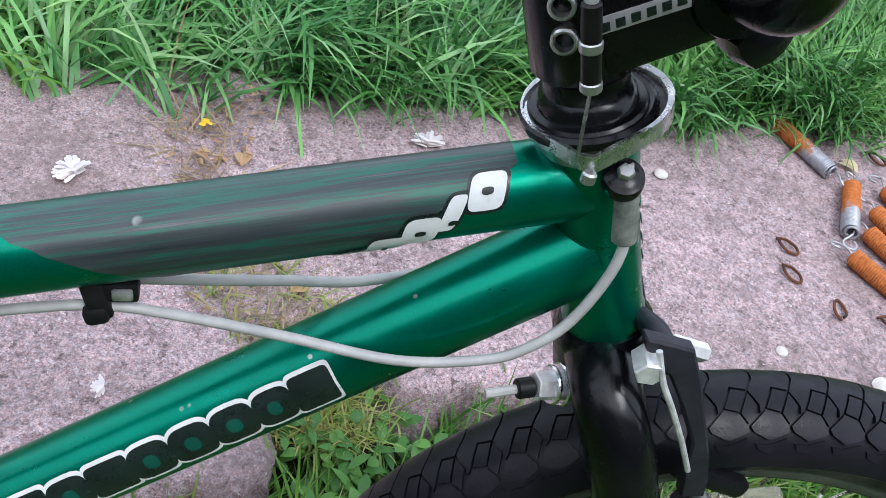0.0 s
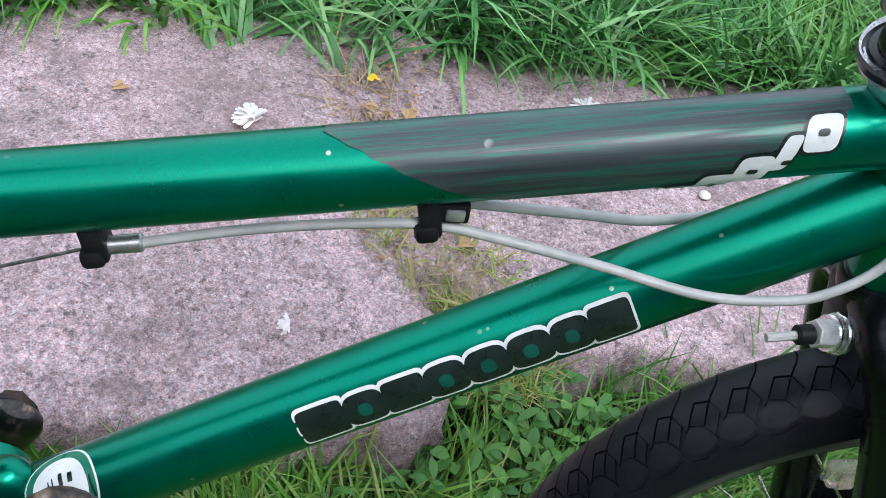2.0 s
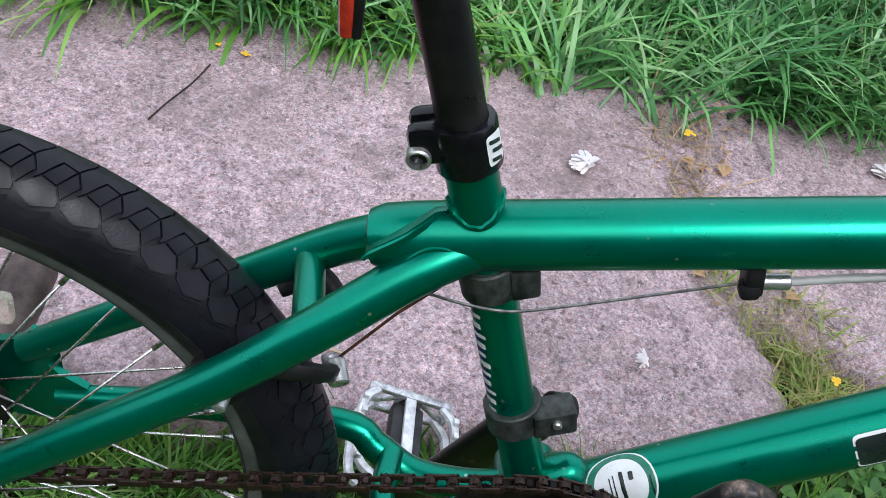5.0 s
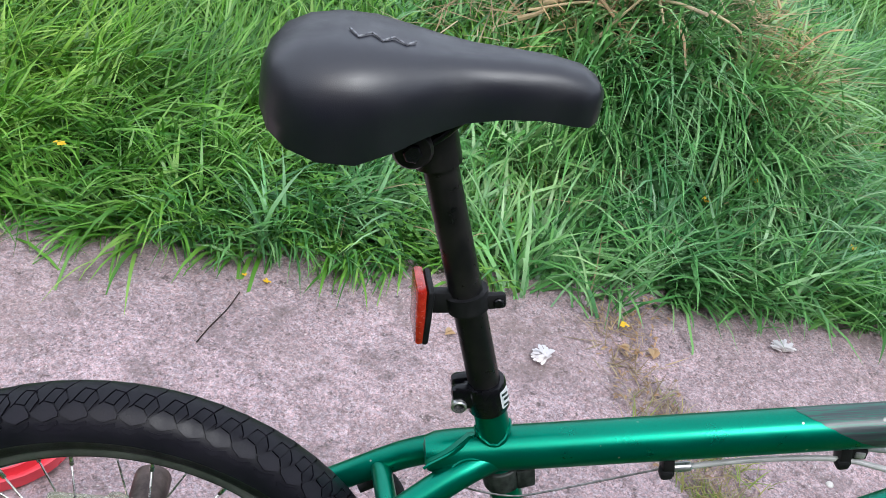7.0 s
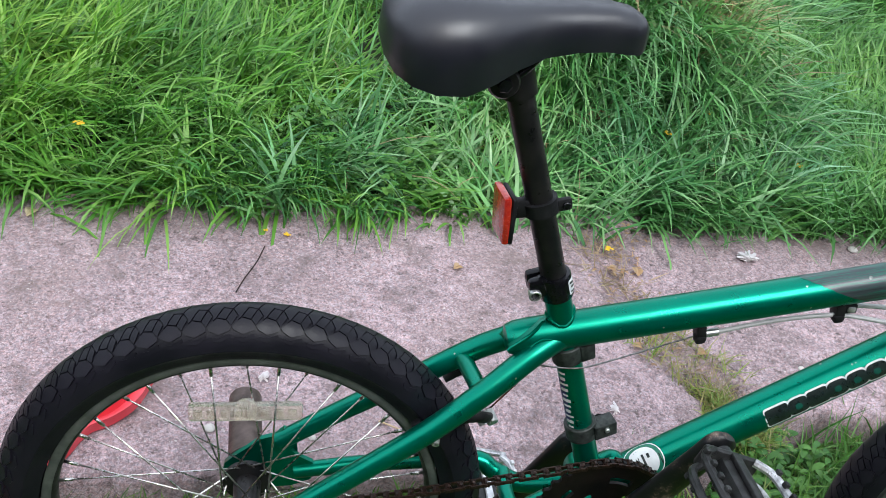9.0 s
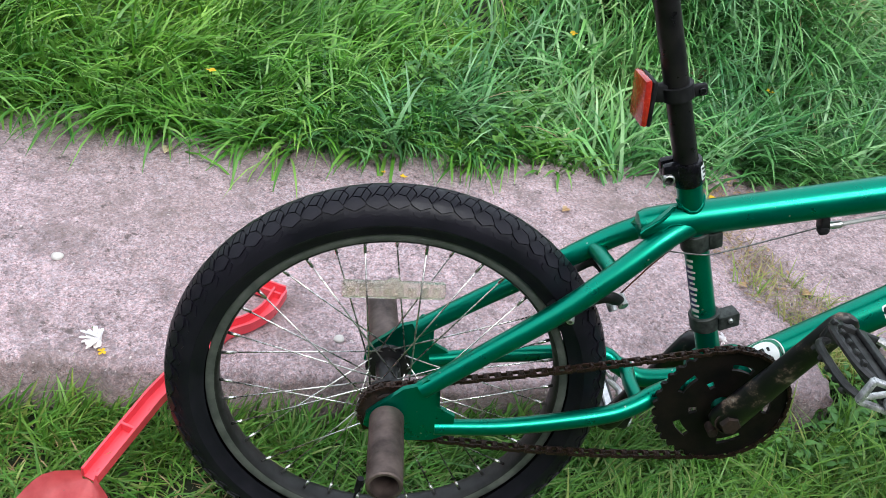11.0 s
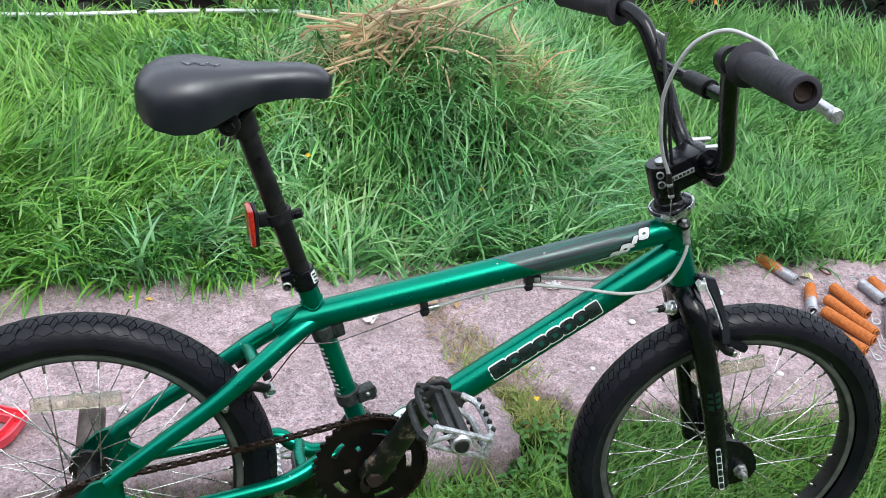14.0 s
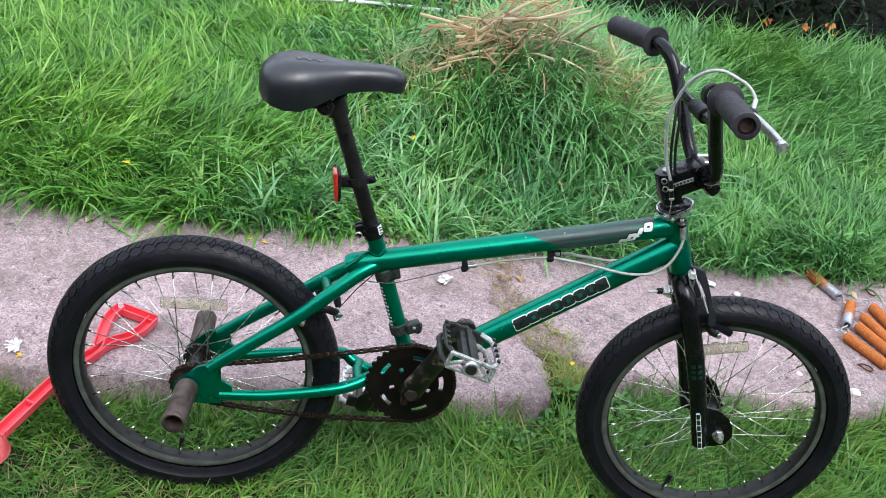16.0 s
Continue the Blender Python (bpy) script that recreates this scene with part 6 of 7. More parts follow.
def saddle():
    """A padded saddle: broad rounded rear, slim nose, skirts drawn under."""
    bm = bmesh.new()
    # x, half width, top height, skirt depth
    stations = [(0.086, 0.006, 0.805, 0.0108), (0.089, 0.03, 0.815, 0.0306), (0.0969, 0.05, 0.825, 0.0486), (0.1107, 0.064, 0.832, 0.061), (0.1304, 0.071, 0.837, 0.069), (0.1541, 0.069, 0.839, 0.07), (0.1758, 0.058, 0.838, 0.061), (0.1975, 0.044, 0.837, 0.0495), (0.2192, 0.034, 0.837, 0.0405), (0.2448, 0.029, 0.838, 0.036), (0.2705, 0.026, 0.839, 0.0342), (0.2902, 0.0235, 0.837, 0.0333), (0.3011, 0.019, 0.832, 0.0288), (0.307, 0.01, 0.825, 0.0198)]
    n = 22
    rows = []
    for x, w, top, depth in stations:
        row = []
        for k in range(n):
            t = math.pi * k / (n - 1)
            c, s = math.cos(t), math.sin(t)
            y = -w * math.copysign(abs(c) ** 0.62, c)
            z = top - depth * (1 - s ** 0.75) - 0.003 * math.exp(-(y / 0.012) ** 2) * (w > 0.03)
            row.append(bm.verts.new((x, y * (1 - 0.12 * (1 - s) ** 2), z)))
        rows.append(row)
    for a, b in zip(rows, rows[1:]):
        for k in range(n - 1):
            bm.faces.new((a[k], a[k + 1], b[k + 1], b[k]))
        bm.faces.new((a[0], b[0], b[-1], a[-1]))
    bm.faces.new(rows[0])
    bm.faces.new(rows[-1])
    ob = part("saddle", bm, M_VINYL, bike, "padded black vinyl saddle", sharp=70)
    bm = bmesh.new()
    for s in (-1, 1):
        sweep(bm, rounded([(0.120, s * 0.030, 0.772), (0.150, s * 0.024, 0.768), (0.195, s * 0.022, 0.772), (0.225, s * 0.016, 0.800), (0.260, s * 0.010, 0.815)], 5), 0.0035, 10)
    part("saddle_rail", bm, M_BLACK, ob, "")
    bm = bmesh.new()
    lathe(bm, [(0, -0.028), (0.012, -0.028), (0.014, -0.025), (0.014, 0.025), (0.012, 0.028), (0, 0.028)], 20, pose(0.190, 0, 0.770, 90))
    lathe(bm, [(0.0125, -0.014), (0.0165, -0.014), (0.0165, 0.014), (0.0125, 0.014)], 20, along((0.2065, 0, 0.766), (0.200, 0, 0.784)))
    cl = part("saddle_clamp", bm, M_BLACK_WORN, ob, "black saddle clamp")
    part("bolt", rod((0.190, -0.028, 0.770), (0.190, -0.033, 0.770), 0.0065, 6), M_BLACK, cl, "")
    # worn printed zigzag on the near flank of the cover
    def cover(x, y):
        w, top, depth = [float(np.interp(x, [q[0] for q in stations], [q[i] for q in stations])) for i in (1, 2, 3)]
        c = min(1.0, abs(y) / w) ** (1 / 0.62)
        return V(x, y, top - depth * (1 - (1 - c * c) ** 0.375) + 0.0003)

    zig = [(0.138, -0.010), (0.144, -0.022), (0.152, -0.014), (0.159, -0.023), (0.166, -0.014), (0.174, -0.021), (0.182, -0.010)]
    pts = []
    for p, q in zip(zig, zig[1:]):
        pts += [cover(p[0] + (q[0] - p[0]) * k / 4, p[1] + (q[1] - p[1]) * k / 4) for k in range(4)]
    part("worn_print", tube(pts, 0.0008, 6), M_FAINT_PRINT, ob, "faint worn silver zigzag print")
    return ob


saddle()


# ---- weeds at the corner of the slab ----
def leaf(bm, at, heading, pitch, length, width, fold=0.25):
    """A pointed leaf of four quads, folded along its rib and drooping."""
    m = Matrix.Translation(at) @ pose(0, 0, 0, 0, 0, math.degrees(heading)) @ pose(0, 0, 0, 0, -math.degrees(pitch), 0)
    rows = []
    for t, w, dz in ((0.0, 0.10, 0.0), (0.30, 0.85, 0.06), (0.58, 1.0, 0.05), (0.82, 0.62, -0.02), (1.0, 0.0, -0.10)):
        x, z, y = t * length, dz * length, 0.5 * w * width
        if w == 0:
            rows.append([bm.verts.new(m @ V(x, 0, z))])
        else:
            rows.append([bm.verts.new(m @ V(x, -y, z + fold * y)), bm.verts.new(m @ V(x, 0, z)), bm.verts.new(m @ V(x, y, z + fold * y))])
    for a, b in zip(rows, rows[1:]):
        if len(b) == 1:
            bm.faces.new((a[0], a[1], b[0]))
            bm.faces.new((a[1], a[2], b[0]))
        else:
            bm.faces.new((a[0], a[1], b[1], b[0]))
            bm.faces.new((a[1], a[2], b[2], b[1]))


def weed(x, y, z, count, reach, size, seed, label):
    """A low broad-leaved weed: stems from one root, each with its leaves."""
    rng = random.Random(seed)
    base = thing("weed", label, "plant", "weeds by the slab", at=(x, y, z))
    bm = bmesh.new()
    for _ in range(count):
        a = rng.uniform(0, 2 * math.pi)
        r = reach * rng.uniform(0.15, 1.0)
        h = rng.uniform(0.025, 0.075) * (1 - 0.4 * r / reach)
        p = V(r * math.cos(a), r * math.sin(a), h)
        leaf(bm, p, a + rng.gauss(0, 1.0), rng.uniform(-0.5, 0.6), size * rng.uniform(0.35, 1.0), size * rng.uniform(0.26, 0.50))
    finish("foliage", bm, M_WEED, base)
    for _ in range(7):
        a = rng.uniform(0, 2 * math.pi)
        bm = bmesh.new()
        sweep(bm, rounded([(0, 0, 0), (0.4 * reach * math.cos(a), 0.4 * reach * math.sin(a), 0.030), (0.85 * reach * math.cos(a), 0.85 * reach * math.sin(a), 0.045)], 3), 0.0011, 5)
        finish("stem", bm, M_WEED, base)
    return base


LEAFY = "low broad-leaved green weed growing at the slab edge"
weed(0.755, 0.249, 0.010, 66, 0.070, 0.031, 1, LEAFY)
weed(0.825, 0.268, 0.012, 70, 0.075, 0.029, 2, LEAFY)
weed(0.885, 0.235, 0.005, 55, 0.070, 0.028, 3, LEAFY)
weed(0.701, 0.154, 0.000, 48, 0.060, 0.025, 4, LEAFY)
weed(0.795, 0.173, 0.000, 59, 0.070, 0.028, 5, LEAFY)
weed(0.88, 0.139, 0.000, 44, 0.060, 0.025, 6, LEAFY)
weed(0.621, 0.12, 0.000, 33, 0.050, 0.022, 7, LEAFY)
weed(0.224, 0.86, 0.090, 50, 0.075, 0.031, 8, "broad-leaved weed in the long grass beside the path")
weed(0.313, 0.937, 0.110, 44, 0.070, 0.029, 9, "broad-leaved weed in the long grass beside the path")
weed(0.104, 0.97, 0.110, 44, 0.070, 0.031, 10, "broad-leaved weed in the long grass beside the path")


# ---- things lying on the concrete ----
def petals(x, y, r, seed, z=None, material=None, label="crumpled white petals fallen on the concrete path", count=44):
    """A limp flower head lying flat: narrow blunt petals in a broad fan, one over another."""
    rng = random.Random(seed)
    z = float(slab_z(x, y)) + 0.004 if z is None else z
    bm = bmesh.new()
    round_about = 3.4
    start = rng.uniform(0, 6.28)
    for i in range(count):
        a = start + round_about * rng.uniform(0, 1) if count >= 12 else 2 * math.pi * i / count + rng.uniform(-0.25, 0.25)
        long, half = r * rng.uniform(0.6, 1.0), r * (rng.uniform(0.10, 0.15) if count >= 12 else rng.uniform(0.22, 0.34))
        m = Matrix.Translation((rng.uniform(-0.2, 0.2) * r, rng.uniform(-0.2, 0.2) * r, 0.0008 + 0.0002 * i)) @ pose(0, 0, 0, 0, 0, math.degrees(a)) @ pose(0, 0, 0, 0, -rng.uniform(-2, 9), 0)
        rows = []
        for t, w, dz in ((0.0, 0.4, 0.0), (0.45, 0.9, 0.05), (0.85, 1.0, 0.03), (1.0, 0.55, 0.0)):
            rows.append([bm.verts.new(m @ V(t * long, k * w * half, dz * long + abs(k) * 0.15 * half)) for k in (-1, 0, 1)])
        for p, q in zip(rows, rows[1:]):
            for k in (0, 1):
                bm.faces.new((p[k], p[k + 1], q[k + 1], q[k]))
    ob = finish("fallen_petals", bm, material or M_WHITE_PETAL)
    ob.location = (x, y, z)
    return tagged(ob, label, "petals")


petals(0.510, 0.606, 0.022, 1)
petals(0.938, 0.717, 0.022, 2)
petals(-0.363, 0.197, 0.022, 3)
petals(0.565, 0.308, 0.011, 4)
petals(0.033, 0.342, 0.010, 5)
petals(0.653, 0.707, 0.009, 6, float(slab_z(0, 0)) + 0.014, M_YELLOW_PETAL, "small yellow flower at the path edge", 7)
petals(0.066, 0.691, 0.008, 7, None, M_YELLOW_PETAL, "small yellow flower at the path edge", 6)
petals(0.03, 0.698, 0.006, 8, None, M_YELLOW_PETAL, "small yellow flower at the path edge", 5)
petals(0.78, 0.325, 0.008, 9, 0.092, M_YELLOW_PETAL, "small yellow flower in the slab joint", 6)
petals(-0.353, 0.177, 0.008, 12, None, M_YELLOW_PETAL, "small yellow flower on the path", 5)

for i, (fx, fy) in enumerate(((0.82, 0.98), (0.93, 1.06), (0.42, 1.12), (-0.30, 0.86), (1.10, 0.93))):
    ob = petals(fx, fy, 0.011, 40 + i, float(ground_z(fx, fy)) + 0.10, M_YELLOW_PETAL, "small yellow flower in the long grass", 9)
    finish("stem", tube([(0, 0, -0.10), (0.004, 0.003, -0.05), (0, 0, 0.001)], 0.0012, 5), M_WEED, ob)


def dry_leaf(x, y, size, turn, material, label, z=None):
    bm = bmesh.new()
    leaf(bm, V(0, 0, 0), 0, 0.06, size, size * 0.55, 0.45)
    leaf(bm, V(size * 0.1, size * 0.12, 0.002), 0.5, 0.10, size * 0.8, size * 0.4, 0.3)
    ob = finish("dead_leaf", bm, material)
    ob.location = (x, y, float(slab_z(x, y)) + 0.004 if z is None else z)
    ob.rotation_euler = (0, 0, turn)
    return tagged(ob, label, "leaf")


dry_leaf(0.352, 0.628, 0.020, 0.4, M_DEAD_LEAF, "small orange-brown dead leaf on the concrete")
dry_leaf(0.649, 0.452, 0.018, 2.4, M_DEAD_LEAF, "small curled brown leaf beside the joint")
dry_leaf(0.745, 0.445, 0.022, 0.2, M_DEAD_LEAF, "small curled brown leaf beside the joint")
dry_leaf(0.696, 0.645, 0.026, 1.2, M_DEAD_LEAF, "curled brown leaf in the slab joint")
dry_leaf(0.641, 0.664, 0.020, -0.6, M_DEAD_LEAF, "curled brown leaf in the slab joint")
dry_leaf(1.63, 0.765, 0.034, 2.0, M_PALE_LEAF, "pale yellow dry leaf beside the springs")
dry_leaf(-0.358, 0.688, 0.026, 1.0, M_PALE_LEAF, "pale yellow dry leaf on the concrete")
dry_leaf(0.671, 1.037, 0.060, 0.3, M_DEAD_LEAF, "large brown dead leaf lying in the long grass", 0.175)
dry_leaf(0.716, 1.046, 0.055, 2.6, M_DEAD_LEAF, "large brown dead leaf lying in the long grass", 0.180)

def leaf_litter():
    """Crumbled brown leaves swept into the joint between the slabs and along its edges."""
    rng = random.Random(33)
    bm = bmesh.new()
    for _ in range(230):
        y = rng.uniform(0.40, 0.80)
        x = 0.655 + 0.16 * (0.62 - y) * (y < 0.62) + 0.35 * max(0.0, y - 0.66) + rng.gauss(0, 0.030)
        size = rng.uniform(0.004, 0.013)
        leaf(bm, V(x, y, float(slab_z(x, y)) + rng.uniform(0.003, 0.007)), rng.uniform(0, 6.28), rng.uniform(-0.05, 0.35), size, size * rng.uniform(0.2, 0.55), rng.uniform(0.1, 0.6))
    return tagged(finish("leaf_litter", bm, M_LITTER), "crumbled brown leaves lying in the joint between the slabs", "leaf litter", kind="stuff")


leaf_litter()

pebble_spots = [(1.456, 0.348, 0.014), (1.078, 0.588, 0.008), (1.277, 0.712, 0.010), (-0.462, 0.378, 0.009), (-0.264, 0.282, 0.006), (1.337, 0.397, 0.008), (0.929, 0.426, 0.006), (1.198, 0.789, 0.010), (-0.035, 0.244, 0.008), (0.104, 0.235, 0.006)]
rng = random.Random(5)
for x, y, r in pebble_spots:
    bm = bmesh.new()
    bmesh.ops.create_icosphere(bm, subdivisions=2, radius=r)
    for v in bm.verts:
        v.co *= 1 + 0.25 * noise.noise(v.co * 90 + V(x, y, 3))
        v.co.z *= 0.55
    ob = finish("pebble", bm, M_PEBBLE)
    ob.location = (x, y, float(slab_z(x, y)) + 0.30 * r)
    tagged(ob, "pale pebble lying on the concrete path", "stone", "pebbles on the path")

for pts, r, mat in (([(-0.013, 0.53), (-0.001, 0.566), (0.017, 0.611), (0.029, 0.655)], 0.0011, M_RUST), ([(0.199, 0.268), (0.233, 0.252), (0.258, 0.246)], 0.0013, M_PALE_STALK)):
    bm = tube(rounded([(x, y, float(slab_z(x, y)) + 0.004) for x, y in pts], 5), r, 6)
    tagged(finish("dry_stem", bm, mat), "thin dry stem lying on the concrete path", "stem", "dry stems on the path")


# ---- heap of trampoline springs ----
def spring_meshes():
    """A close-wound coil about x and the two wire hooks at its ends."""
    L, r, w = 0.128, 0.0116, 0.0017
    bm = bmesh.new()
    turns, per = 36, 14
    pts = []
    for k in range(turns * per + 1):
        a = 2 * math.pi * k / per
        ease = min(1.0, (k + 4) / 18, (turns * per - k + 4) / 18)
        pts.append((-L / 2 + L * k / (turns * per), r * ease * math.cos(a), r * ease * math.sin(a)))
    sweep(bm, pts, w + 0.0004, 5)
    coil = bpy.data.meshes.new("coil")
    bmesh.ops.recalc_face_normals(bm, faces=bm.faces)
    bm.to_mesh(coil)
    bm.free()
    coil.polygons.foreach_set("use_smooth", [True] * len(coil.polygons))
    bm = bmesh.new()
    ring_ = [(0, 0.004, 0.002), (0.008, 0.003, 0.004), (0.014, 0.0, 0.004), (0.026, -0.009, 0.002), (0.034, -0.004, -0.001), (0.034, 0.006, -0.003), (0.026, 0.010, -0.003), (0.018, 0.006, -0.001)]
    sweep(bm, rounded(ring_, 4), w, 6)
    hook = bpy.data.meshes.new("hook")
    bm.to_mesh(hook)
    bm.free()
    hook.polygons.foreach_set("use_smooth", [True] * len(hook.polygons))
    hook.materials.append(M_WIRE)
    coils = []
    for mat in M_SPRINGS:
        coils.append(coil.copy())
        coils[-1].materials.append(mat)
    return L, coils, hook


SPRING_L, COILS, HOOK = spring_meshes()


RUSTY, HALF, GREY = "trampoline spring rusted orange, lying on the concrete", "trampoline spring half rusted and half grey zinc, on the concrete", "grey zinc trampoline spring lying on the concrete"


def spring(a, b, lift, label):
    """One spring whose rusted end lies at a and whose bare end at b."""
    a, b = Vector(a), Vector(b)
    mid = (a + b) / 2
    z = float(slab_z(mid.x, mid.y)) + 0.0138 + lift
    turn = math.atan2(b.y - a.y, b.x - a.x)
    size = (b - a).length / SPRING_L
    base = thing("spring", label, "spring", "heap of springs on the path", at=(mid.x, mid.y, z))
    base.rotation_euler = (random.Random(int(mid.x * 9e3)).uniform(-0.6, 0.6), 0.0, turn)
    coil = place("coil", COILS[(RUSTY, HALF, GREY).index(label)], base)
    coil.scale = (size, 1, 1)
    place("hook", HOOK, base, "", pose(size * SPRING_L / 2 - 0.002, 0, 0))
    place("hook", HOOK, base, "", pose(-size * SPRING_L / 2 + 0.002, 0, 0, 40, 0, 180))
    return base


spring((1.522, 0.857), (1.568, 0.744), 0, HALF)
spring((1.591, 0.719), (1.535, 0.612), 0, HALF)
spring((1.651, 0.719), (1.673, 0.595), 0, RUSTY)
spring((1.598, 0.662), (1.64, 0.513), 0.004, RUSTY)
spring((1.567, 0.619), (1.62, 0.49), 0, RUSTY)
spring((1.514, 0.566), (1.578, 0.454), 0, RUSTY)
spring((1.743, 0.736), (1.754, 0.656), 0, GREY)
spring((1.777, 0.746), (1.769, 0.628), 0.004, HALF)
spring((1.791, 0.696), (1.788, 0.522), 0.016, HALF)
spring((1.841, 0.748), (1.873, 0.619), 0, GREY)
spring((1.752, 0.624), (1.669, 0.492), 0, GREY)
spring((1.873, 0.775), (1.898, 0.656), 0, RUSTY)
spring((1.928, 0.76), (1.928, 0.657), 0, RUSTY)


def wire_loop(x, y, turn, size, label):
    bm = tube(rounded([(-size, 0, 0), (-0.4 * size, 0.45 * size, 0.002), (0.5 * size, 0.4 * size, 0.003), (size, 0, 0.001), (0.5 * size, -0.4 * size, 0.0), (-0.3 * size, -0.42 * size, 0.002), (-0.8 * size, -0.1 * size, 0.003)], 5), 0.0020, 7)
    ob = finish("wire_hook", bm, M_DARKWIRE)
    ob.location = (x, y, float(slab_z(x, y)) + 0.003)
    ob.rotation_euler = (0, 0, turn)
    return tagged(ob, label, "hook", "wire hooks on the path")


for x, y, t in ((1.426, 0.585, -1.0), (1.409, 0.532, -1.2), (1.455, 0.471, 1.3), (1.675, 0.698, -0.8), (1.744, 0.588, 0.5), (1.525, 0.454, -0.5), (1.687, 0.808, -1.1)):
    wire_loop(x, y, t, 0.018, "dark rusty wire hook lying on the concrete")


# ---- toy spade ----
def spade():
    """A child's plastic spade: hollow D handle, ribbed shaft, dished blade."""
    base = thing("toy_spade", "red plastic toy spade lying across path and grass", "spade")

    def strip(pts, half, depth, name):
        """A U-shaped channel along the points, open upwards."""
        bm = bmesh.new()
        pts = [Vector(p) for p in pts]
        rings = []
        for i, p in enumerate(pts):
            t = (pts[min(i + 1, len(pts) - 1)] - pts[max(i - 1, 0)]).normalized()
            n = V(-t.y, t.x, 0).normalized()
            h = half if isinstance(half, (int, float)) else half[i]
            rings.append([bm.verts.new(p + n * o * h + V(0, 0, z)) for o, z in ((1, 0), (1, depth), (0.72, depth), (0.66, 0.003), (-0.66, 0.003), (-0.72, depth), (-1, depth), (-1, 0))])
        for a, b in zip(rings, rings[1:]):
            for k in range(8):
                bm.faces.new((a[k], a[(k + 1) % 8], b[(k + 1) % 8], b[k]))
        bm.faces.new(rings[0][::-1])
        bm.faces.new(rings[-1])
        return part(name, bm, M_SPADE, base)

    z = 0.084
    strip(rounded([(-0.231, 0.170, z), (-0.212, 0.206, z + 0.002), (-0.214, 0.262, z + 0.003), (-0.212, 0.314, z + 0.003), (-0.198, 0.352, z + 0.003)], 5), 0.0105, 0.016, "handle_side")
    strip(rounded([(-0.216, 0.190, z), (-0.196, 0.228, z + 0.002), (-0.165, 0.248, z + 0.004), (-0.141, 0.276, z + 0.005), (-0.126, 0.322, z + 0.003)], 5), 0.0105, 0.016, "handle_side")
    strip([(-0.198, 0.353, z), (-0.160, 0.337, z), (-0.122, 0.322, z)], 0.0110, 0.016, "handle_bar")
    strip([(-0.215, 0.196, z), (-0.244, 0.144, 0.086), (-0.271, 0.097, 0.078), (-0.299, 0.041, 0.066), (-0.327, -0.016, 0.054)], 0.0125, 0.015, "shaft")
    part("shaft_rib", boxed((-0.294, 0.051, 0.077), (0.022, 0.004, 0.013), 0.001, (0, 0, -26)), M_SPADE, base)
    part("shaft_rib", boxed((-0.249, 0.137, 0.092), (0.022, 0.004, 0.013), 0.001, (0, 0, -26)), M_SPADE, base)
    d = V(-0.316 + 0.235, 0.004 - 0.168, 0).normalized()
    n = V(-d.y, d.x, 0)
    o = V(-0.331, -0.024, 0.048)
    bm = bmesh.new()
    rows = []
    for i in range(15):
        t = i / 14
        s = -0.006 + 0.165 * t
        half = 0.056 * (1 - math.exp(-((t + 0.015) * 14))) * (1 - 0.12 * t)
        row = []
        for k in range(17):
            u = -1 + 2 * k / 16
            lip = 0.016 * max(0.0, abs(u) - 0.72) / 0.28
            sag = -0.010 * math.sin(math.pi * min(1, t)) * (1 - u * u)
            row.append(bm.verts.new(o + d * s + n * half * u + V(0, 0, lip + sag - 0.020 * t + 0.010 * math.exp(-((u * half) / 0.012) ** 2) * max(0, 1 - 4 * t))))
        rows.append(row)
    for a, b in zip(rows, rows[1:]):
        for k in range(16):
            bm.faces.new((a[k], a[k + 1], b[k + 1], b[k]))
    bmesh.ops.solidify(bm, geom=bm.faces[:], thickness=0.003)
    part("blade", bm, M_SPADE_DIRT, base, "dusty scuffed red blade", sharp=60)
    return base


spade()


